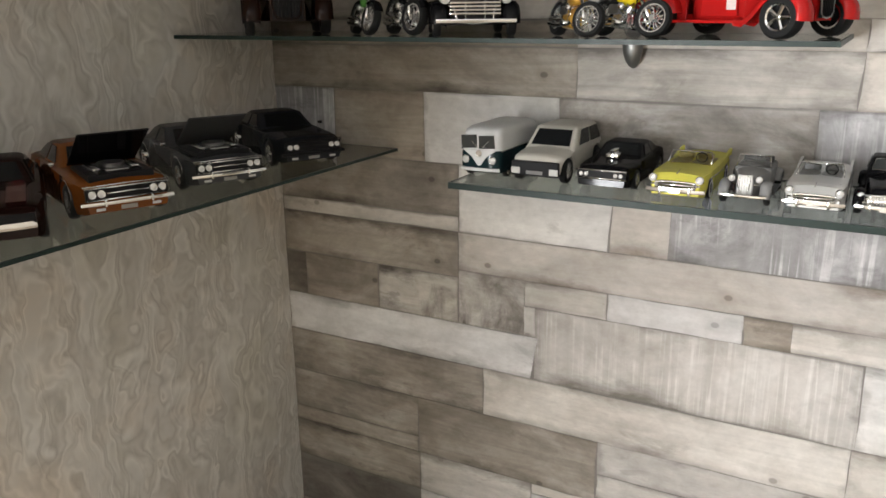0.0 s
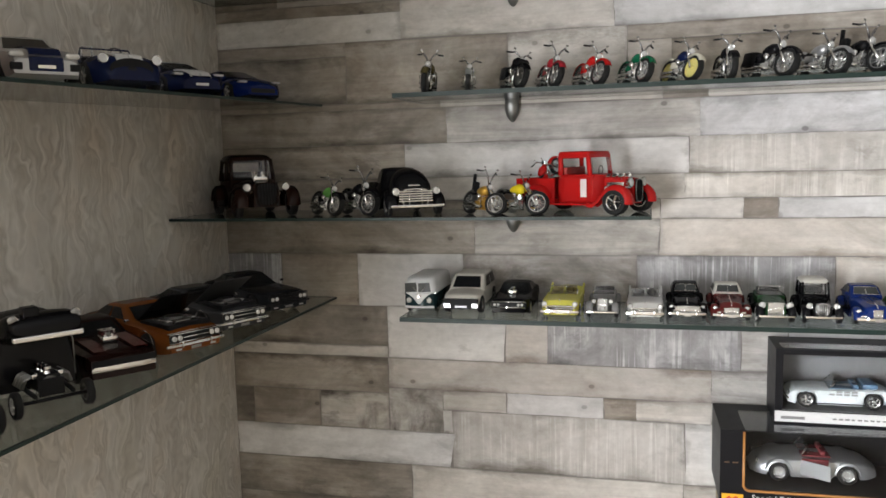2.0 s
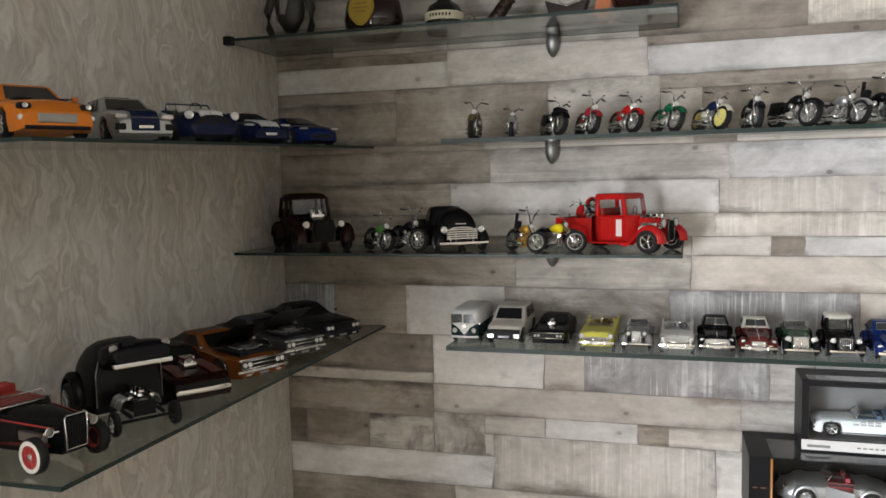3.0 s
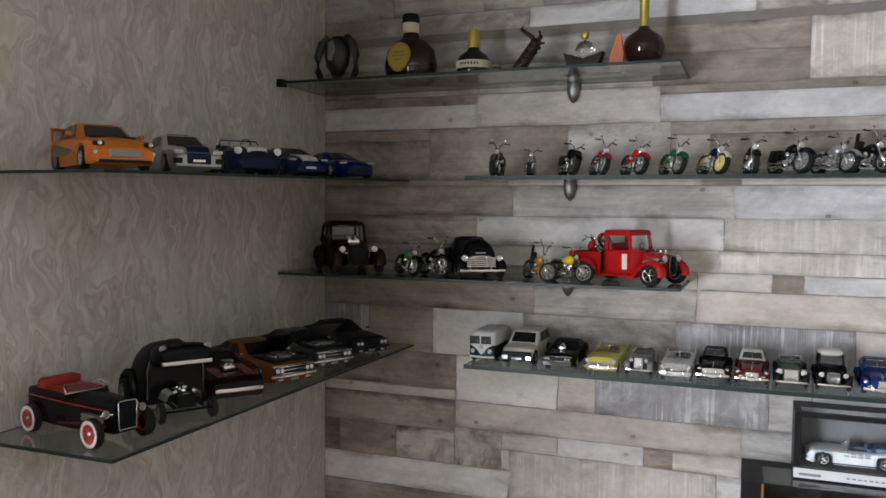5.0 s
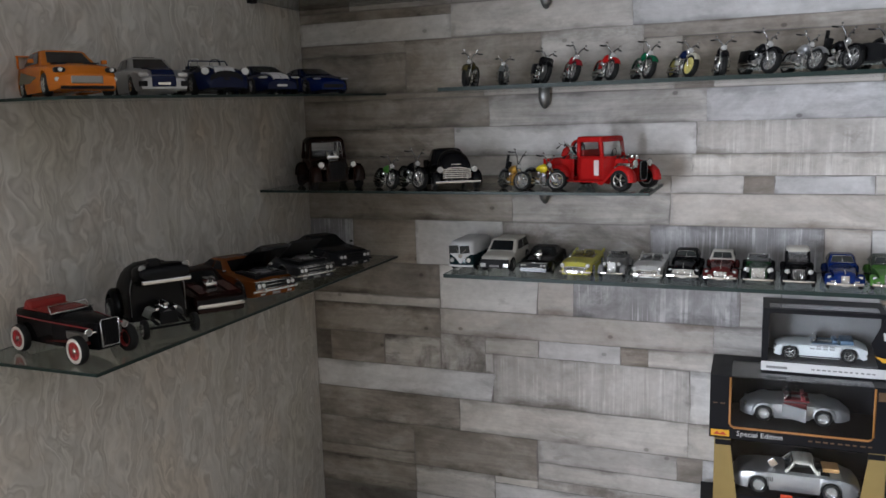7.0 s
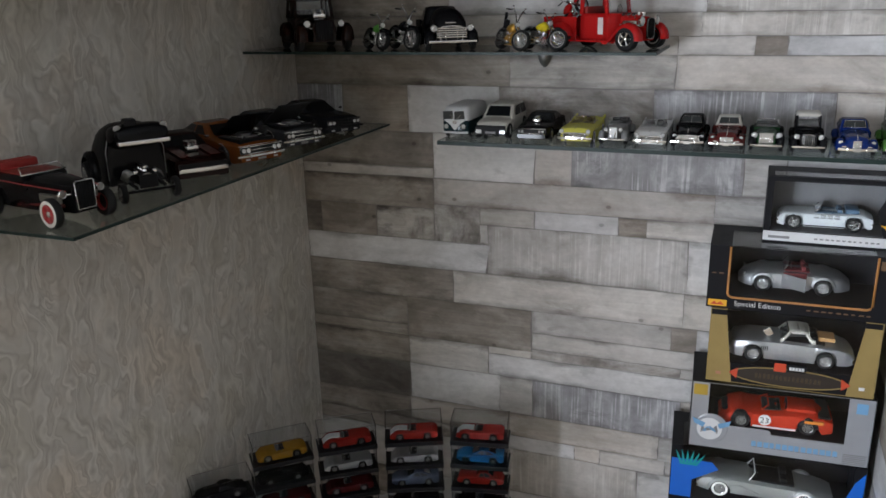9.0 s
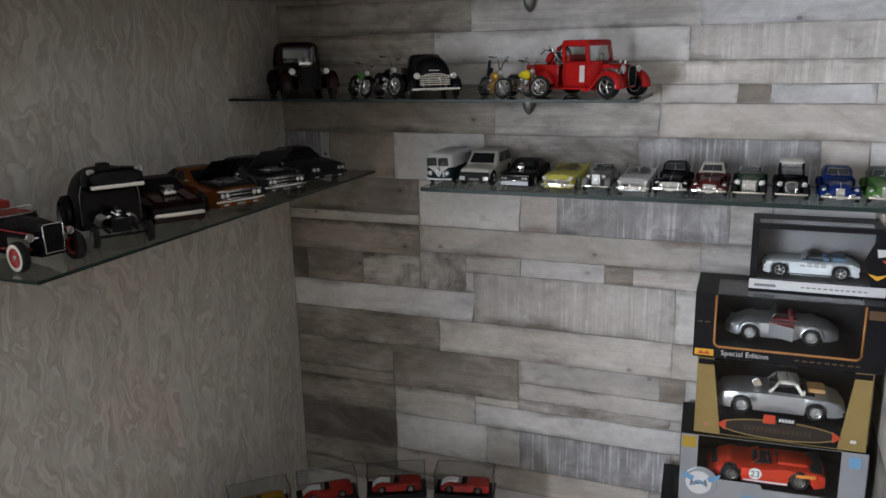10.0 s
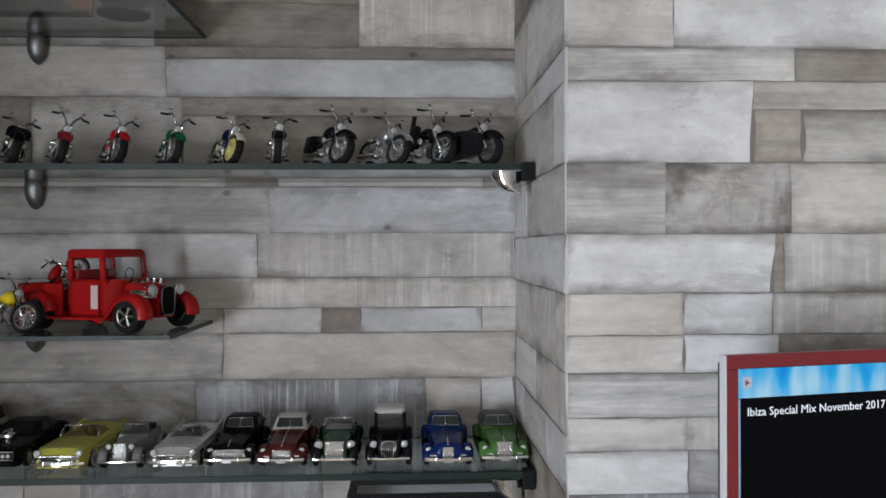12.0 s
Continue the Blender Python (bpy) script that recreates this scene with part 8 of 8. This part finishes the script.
        for lo, hi, amount, tint in ((0.20, 0.05, 0.4, stain), (0.075, 0.05, 0.7, [x * 0.45 for x in stain])):
            k = nt.nodes.new("ShaderNodeMath")
            k.operation = "MULTIPLY"
            nt.links.new(few, k.inputs[0])
            nt.links.new(ranged(vo.outputs["Distance"], lo, hi, 0.0, amount * min(1, knots + 0.4)), k.inputs[1])
            c = mix(nt, k.outputs[0], c, tint)
    # grime along the long edges, broken up
    gc, sep = nt.nodes.new("ShaderNodeTexCoord"), nt.nodes.new("ShaderNodeSeparateXYZ")
    nt.links.new(gc.outputs["Generated"], sep.inputs[0])
    dist = nt.nodes.new("ShaderNodeMath")
    dist.operation, dist.inputs[1].default_value = "PINGPONG", 0.5
    nt.links.new(sep.outputs[2], dist.inputs[0])
    wob = noise_tex(nt, mapped(nt, (6, 1, 14), 5.0), 1.0, 6, 0.7)
    ad = nt.nodes.new("ShaderNodeMath")
    ad.operation = "MULTIPLY_ADD"
    ad.inputs[1].default_value, ad.inputs[2].default_value = -1.0, 0.47
    nt.links.new(wob, ad.inputs[0])
    ed = nt.nodes.new("ShaderNodeMath")
    ed.operation = "ADD"
    nt.links.new(dist.outputs[0], ed.inputs[0])
    nt.links.new(ad.outputs[0], ed.inputs[1])
    some = ranged(noise_tex(nt, mapped(nt, (4.5, 1, 5), 11.0), 1.0, 3, 0.6), 0.38, 0.56, 0.05, 1.0)
    smear = nt.nodes.new("ShaderNodeMath")
    smear.operation = "MULTIPLY"
    nt.links.new(ranged(ed.outputs[0], 0.13, -0.12, 0.0, min(1, edge * 1.6)), smear.inputs[0])
    nt.links.new(some, smear.inputs[1])
    c = mix(nt, smear.outputs[0], c, [x * 0.62 for x in stain])
    # washes that run over from plank to plank
    geo = nt.nodes.new("ShaderNodeNewGeometry")
    run = nt.nodes.new("ShaderNodeMapping")
    run.inputs["Scale"].default_value = (3.2, 3.2, 7.0)
    nt.links.new(geo.outputs["Position"], run.inputs["Vector"])
    c = mix(nt, 1.0, c, grey(ranged(noise_tex(nt, run.outputs[0], 1.0, 6, 0.68, 0.6), 0.34, 0.62, 0.80, 1.08)), "MULTIPLY")
    # stained butt ends, in places
    ends = nt.nodes.new("ShaderNodeMath")
    ends.operation, ends.inputs[1].default_value = "PINGPONG", 0.5
    nt.links.new(sep.outputs[0], ends.inputs[0])
    wide = nt.nodes.new("ShaderNodeMath")
    wide.operation = "MULTIPLY_ADD"
    wide.inputs[1].default_value, wide.inputs[2].default_value = -0.22, 0.115
    nt.links.new(noise_tex(nt, mapped(nt, (16, 1, 20), 8.0), 1.0, 5, 0.65), wide.inputs[0])
    near = nt.nodes.new("ShaderNodeMath")
    near.operation = "ADD"
    nt.links.new(ends.outputs[0], near.inputs[0])
    nt.links.new(wide.outputs[0], near.inputs[1])
    c = mix(nt, ranged(near.outputs[0], 0.03, -0.01, 0.0, edge * 0.75), c, (0.17, 0.152, 0.135))
    # a thin drawn line at the very edge, in places
    broken = ranged(noise_tex(nt, mapped(nt, (9, 1, 6), 3.0), 1.0, 4), 0.45, 0.56, 0.0, edge)
    line = nt.nodes.new("ShaderNodeMath")
    line.operation = "MULTIPLY"
    nt.links.new(ranged(dist.outputs[0], 0.030, 0.012, 0.0, 0.75), line.inputs[0])
    nt.links.new(broken, line.inputs[1])
    c = mix(nt, line.outputs[0], c, (0.10, 0.09, 0.08))
    oi = nt.nodes.new("ShaderNodeObjectInfo")
    tone = ramp(nt, oi.outputs["Random"], [(0.0, (0.80, 0.80, 0.81)), (0.35, (0.97, 0.955, 0.93)), (0.7, (0.92, 0.925, 0.94)), (1.0, (1.0, 0.985, 0.96))])
    c = mix(nt, 1.0, c, tone, "MULTIPLY")
    nt.links.new(c, b.inputs["Base Color"])
    b.inputs["Roughness"].default_value = 0.58
    b.inputs["Specular IOR Level"].default_value = 0.3
    bump(nt, b, relief, 0.15, 0.0004)
    return m


PAPER = {
    "white": plank_paper("plank_white", (0.53, 0.522, 0.51), (0.66, 0.655, 0.645), (0.725, 0.72, 0.71), stain=(0.44, 0.425, 0.41), blotch=0.4, size=4, fine=0.05, knots=0.3),
    "pale": plank_paper("plank_pale", (0.465, 0.438, 0.400), (0.586, 0.559, 0.519), (0.662, 0.642, 0.603), stain=(0.364, 0.333, 0.294), blotch=0.45, size=5, fine=0.10, knots=0.4),
    "beige": plank_paper("plank_beige", (0.46, 0.42, 0.37), (0.57, 0.53, 0.48), (0.64, 0.61, 0.565), stain=(0.40, 0.34, 0.28), blotch=0.3, size=5, fine=0.08, knots=0.5),
    "brown": plank_paper("plank_brown", (0.222, 0.191, 0.158), (0.343, 0.306, 0.261), (0.465, 0.428, 0.376), stain=(0.172, 0.141, 0.111), blotch=0.5, size=5, fine=0.18, knots=0.5),
    "grey": plank_paper("plank_grey", (0.30, 0.288, 0.276), (0.43, 0.42, 0.408), (0.56, 0.55, 0.54), stain=(0.20, 0.19, 0.182), blotch=0.55, size=6, fine=0.16, knots=0.4),
    "grain": plank_paper("plank_grain", (0.364, 0.343, 0.314), (0.505, 0.483, 0.449), (0.626, 0.607, 0.574), stain=(0.273, 0.254, 0.230), blotch=0.4, size=5, fine=0.24, knots=0.6),
    "wavy": plank_paper("plank_wavy", (0.40, 0.38, 0.355), (0.54, 0.525, 0.495), (0.64, 0.625, 0.60), stain=(0.30, 0.28, 0.255), blotch=0.3, size=5, fine=0.30, knots=0.3, waves=2.2),
    "saw": plank_paper("plank_sawn", (0.22, 0.215, 0.215), (0.36, 0.355, 0.358), (0.62, 0.615, 0.62), True, stain=(0.20, 0.19, 0.19), blotch=0.35, size=9, spread=0.25),
    "saw_light": plank_paper("plank_sawn_light", (0.444, 0.413, 0.372), (0.586, 0.559, 0.519), (0.687, 0.667, 0.627), True, stain=(0.333, 0.303, 0.256), blotch=0.4, size=7, spread=0.25),
    "stain": plank_paper("plank_stained", (0.202, 0.181, 0.159), (0.364, 0.336, 0.304), (0.556, 0.532, 0.502), stain=(0.606, 0.587, 0.560), blotch=0.6, size=6, fine=0.2, spread=0.15),
    "mottle": plank_paper("plank_mottled", (0.242, 0.219, 0.193), (0.465, 0.438, 0.400), (0.586, 0.562, 0.526), stain=(0.131, 0.114, 0.101), blotch=0.95, size=8, fine=0.14, spread=0.15, spot_stretch=(1.6, 1, 0.6)),
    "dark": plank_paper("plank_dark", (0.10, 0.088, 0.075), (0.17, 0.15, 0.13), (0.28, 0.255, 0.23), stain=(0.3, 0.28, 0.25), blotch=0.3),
    # brown with the shade of the swirl-wall corner put into its colour
    "brown_shaded": plank_paper("plank_brown_shaded", (0.212, 0.185, 0.154), (0.338, 0.303, 0.259), (0.475, 0.438, 0.386), stain=(0.121, 0.100, 0.082), blotch=0.5, size=5, fine=0.18, knots=0.4),
    "knots": plank_paper("plank_knotty", (0.43, 0.42, 0.41), (0.60, 0.595, 0.59), (0.67, 0.665, 0.66), stain=(0.30, 0.285, 0.275), blotch=0.55, size=5, fine=0.08, knots=1.0),
}
LAID = [0]


def lay(wall, kind, x0, x1, z0, z1, ragged=0.0):
    """One plank on a wall, from x0 to x1 (on the return wall: metres from the corner towards the room)."""
    rnd = random.Random(LAID[0] * 7 + 3)
    LAID[0] += 1
    t, g = 0.0005 + 0.0002 * (LAID[0] % 4), rnd.choice((0.0001, 0.0001, 0.0002, 0.0005))
    w, h = (x1 - x0) / 2 - g, (z1 - z0) / 2 - g
    if w <= 0.002 or h <= 0.002:
        return
    sk = [rnd.uniform(-0.0012, 0.0012) for _ in range(6)]
    slant = rnd.uniform(-0.006, 0.006) if kind in ("saw_light", "knots", "white") and h > 0.03 else 0
    corners = [(-w + sk[0], -h), (w + sk[1] - slant, -h), (w + sk[2] + slant, h), (-w + sk[3], h)]
    out = []
    for side, (p, q) in enumerate(zip(corners, corners[1:] + corners[:1])):
        out.append(p)
        n = 5 if side % 2 == 0 else 3
        for e in range(1, n):
            f = (e + rnd.uniform(-0.3, 0.3)) / n
            bite = max(0.0, rnd.uniform(-0.0016, 0.0016)) * (1.0 if side % 2 == 0 else 1.4) + (rnd.uniform(0, ragged) if side == 3 else 0)
            out.append((p[0] + (q[0] - p[0]) * f + (0, -bite, 0, bite)[side], p[1] + (q[1] - p[1]) * f + (bite, 0, -bite, 0)[side]))
    bm = B()
    f = [bm.verts.new((x, -t, z)) for x, z in out]
    b = [bm.verts.new((x, 0.0, z)) for x, z in out]
    bm.faces.new(f)
    for k in range(len(out)):
        bm.faces.new((f[k], b[k], b[(k + 1) % len(out)], f[(k + 1) % len(out)]))
    bmesh.ops.recalc_face_normals(bm, faces=bm.faces)
    xm, zm = (x0 + x1) / 2, (z0 + z1) / 2
    if wall is wall_north:
        m = pose(xm, 0, zm)
    elif wall is wall_chimney:
        m = pose(xm, YF, zm)
    else:
        m = pose(XR, -xm, zm, 0, 0, -90)
    part("plank", bm, PAPER[kind], wall, m=m)


def row(wall, z1, z0, *spec):
    """A row of planks between the heights z0 and z1: x, kind, x, kind, ..., x."""
    for k in range(0, len(spec) - 2, 2):
        lay(wall, spec[k + 1], spec[k], spec[k + 2], z0, z1)


def any_rows(wall, z_top, z_low, x0, x1, seed):
    rnd = random.Random(seed)
    z = z_top
    while z > z_low + 0.02:
        h = min(rnd.choice((0.045, 0.065, 0.08, 0.1, 0.11)), z - z_low)
        x = x0
        while x < x1 - 0.02:
            w = min(rnd.uniform(0.1, 0.55), x1 - x)
            lay(wall, rnd.choice(("white", "pale", "beige", "brown", "grey", "grain", "saw", "saw_light", "stain", "mottle", "knots")), x, x + w, z - h, z)
            x += w
        z -= h


# planks next to the swirl wall are darkened to paint in corner shade
N = wall_north
any_rows(N, CEIL, 2.276, 0, XR, 4)
row(N, 2.276, 2.216, 0, "grain", 0.40, "grey", 0.80, "brown", 1.108)
row(N, 2.216, 2.150, 0, "brown_shaded", 0.14, "stain", 0.404, "grain", 0.80, "brown", 1.108)
lay(N, "saw_light", 1.108, XR, 2.150, 2.276)
lay(N, "brown_shaded", 0, 0.404, 2.128, 2.150)
lay(N, "white", 0, 0.404, 2.074, 2.128)
lay(N, "pale", 0.404, 0.816, 2.074, 2.150)
lay(N, "brown", 0.816, XR, 2.132, 2.150)
lay(N, "white", 0.816, XR, 2.074, 2.132)
row(N, 2.074, 2.046, 0, "brown_shaded", 0.286)
row(N, 2.046, 1.952, 0, "brown_shaded", 0.286)
row(N, 2.074, 1.952, 0.286, "brown", 0.616, "pale", 0.84)
row(N, 2.074, 2.046, 0.84, "brown", XR)
row(N, 2.046, 1.952, 0.84, "beige", 0.92, "brown", 1.292, "brown", XR)
row(N, 1.952, 1.938, 0, "brown_shaded", 0.48, "pale", 0.905, "brown", 0.985, "pale", 1.297, "brown", XR)
row(N, 1.938, 1.868, 0, "brown_shaded", 0.492, "grain", 0.97, "knots", XR)
row(N, 1.868, 1.800, 0, "brown_shaded", 0.404, "white", 0.952, "saw_light", XR)
row(N, 1.800, 1.754, 0, "brown_shaded", 0.404, "pale", 0.945, "saw_light", XR)
row(N, 1.754, 1.716, 0, "brown_shaded", 0.544, "pale", 0.90, "pale", 1.048, "brown", 1.108, "white", 1.292, "pale", XR)
row(N, 1.716, 1.646, 0, "brown_shaded", 0.544, "grain", 0.90, "beige", XR)
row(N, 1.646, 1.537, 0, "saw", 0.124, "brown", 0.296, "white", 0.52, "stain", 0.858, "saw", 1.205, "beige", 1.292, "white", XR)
lay(N, "brown_shaded", 0, 0.356, 1.453, 1.537)
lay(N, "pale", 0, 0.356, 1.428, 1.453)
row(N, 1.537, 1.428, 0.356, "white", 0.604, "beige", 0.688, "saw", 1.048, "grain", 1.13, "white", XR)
lay(N, "brown_shaded", 0, 0.356, 1.352, 1.428)
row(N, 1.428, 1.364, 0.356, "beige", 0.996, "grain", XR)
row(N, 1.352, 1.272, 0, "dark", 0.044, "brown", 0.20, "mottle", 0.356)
lay(N, "mottle", 0.356, 0.472, 1.272, 1.364)
row(N, 1.364, 1.322, 0.472, "pale", 0.604, "white", 0.796, "brown", 0.858, "pale", 0.996, "grain", XR)
lay(N, "white", 0, 0.49, 1.200, 1.272)
lay(N, "pale", 0.472, 0.49, 1.272, 1.322)
row(N, 1.322, 1.200, 0.49, "saw_light", 0.95, "white", XR)
row(N, 1.200, 1.117, 0, "brown_shaded", 0.40, "pale", 0.948, "pale", XR)
row(N, 1.117, 1.040, 0, "brown_shaded", 0.273)
row(N, 1.040, 1.010, 0, "brown_shaded", 0.273)
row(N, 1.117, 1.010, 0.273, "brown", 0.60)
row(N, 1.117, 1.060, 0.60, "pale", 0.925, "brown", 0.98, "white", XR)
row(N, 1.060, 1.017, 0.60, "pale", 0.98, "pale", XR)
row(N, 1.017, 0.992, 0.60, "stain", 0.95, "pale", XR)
row(N, 1.010, 0.934, 0, "brown_shaded", 0.275, "pale", 0.49)
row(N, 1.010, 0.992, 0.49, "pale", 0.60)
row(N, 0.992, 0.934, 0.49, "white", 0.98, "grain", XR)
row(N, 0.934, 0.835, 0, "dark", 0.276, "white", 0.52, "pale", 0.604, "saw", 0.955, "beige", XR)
row(N, 0.835, 0.772, 0, "brown_shaded", 0.272, "beige", 0.912, "grain", XR)
row(N, 0.772, 0.732, 0, "brown_shaded", 0.272, "mottle", 0.388, "pale", 0.52, "white", 0.712, "beige", 0.774, "pale", 0.93, "pale", XR)
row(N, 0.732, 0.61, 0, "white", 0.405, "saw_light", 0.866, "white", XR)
row(N, 0.61, 0.525, 0, "brown_shaded", 0.315, "white", 0.864, "pale", XR)
any_rows(N, 0.525, 0, 0, XR, 5)

C = wall_chimney
any_rows(C, CEIL, 2.165, XR, EAST, 6)
row(C, 2.165, 2.055, XR, "pale", 1.461, "white", 1.93, "grain", 2.4, "pale", 2.9, "saw", EAST)
row(C, 2.055, 2.020, XR, "wavy", 1.592, "brown", 2.0, "pale", 2.6, "grey", EAST)
lay(C, "white", XR, 1.546, 1.934, 2.020)
# the grain planks here are darker, to paint in the light's falloff
lay(C, "grain", 1.546, 1.86, 1.990, 2.020)
lay(C, "brown", 1.546, 1.598, 1.934, 1.990)
lay(C, "grain", 1.598, 1.86, 1.934, 1.990, 0.006)
row(C, 2.020, 1.934, 1.86, "saw", 2.2, "pale", 2.7, "brown", EAST)
# pale from 1.587 on, darker than white, paints in the same falloff
row(C, 1.934, 1.859, XR, "wavy", 1.451, "mottle", 1.587, "pale", 1.98, "beige", 2.5, "pale", EAST)
row(C, 1.859, 1.796, XR, "white", 1.569, "brown", 1.579, "saw_light", 1.9, "brown", 2.4, "grain", EAST)
row(C, 1.796, 1.752, XR, "beige", 1.471, "knots", 1.567, "saw_light", 1.9, "pale", 2.4, "mottle", EAST)
row(C, 1.752, 1.712, XR, "pale", 1.471, "white", 1.573, "stain", 1.9, "pale", 2.4, "beige", EAST)
row(C, 1.712, 1.665, XR, "wavy", 1.64, "brown", 2.1, "grey", EAST)
row(C, 1.665, 1.630, XR, "pale", 1.474, "saw_light", 2.0, "pale", EAST)
row(C, 1.630, 1.585, XR, "white", 1.476, "grey", 2.0, "brown", EAST)
any_rows(C, 1.585, 0, XR, EAST, 8)

# these rows use paler kinds, which puts the window's light into the planks
T, D = wall_return, -YF
any_rows(T, CEIL, 2.165, 0, D, 9)
row(T, 2.165, 2.055, 0, "saw_light", 0.13, "pale", D)
row(T, 2.055, 2.020, 0, "pale", 0.2, "white", D)
row(T, 2.020, 1.934, 0, "pale", 0.33, "white", D)
row(T, 1.934, 1.859, 0, "white", 0.12, "pale", D)
row(T, 1.859, 1.796, 0, "white", D)
row(T, 1.796, 1.712, 0, "saw_light", 0.34, "pale", D)
row(T, 1.712, 1.646, 0, "white", 0.2, "saw_light", D)
row(T, 1.646, 1.585, 0, "white", 0.1, "pale", 0.28, "white", D)
any_rows(T, 1.585, 0, 0, D, 10)
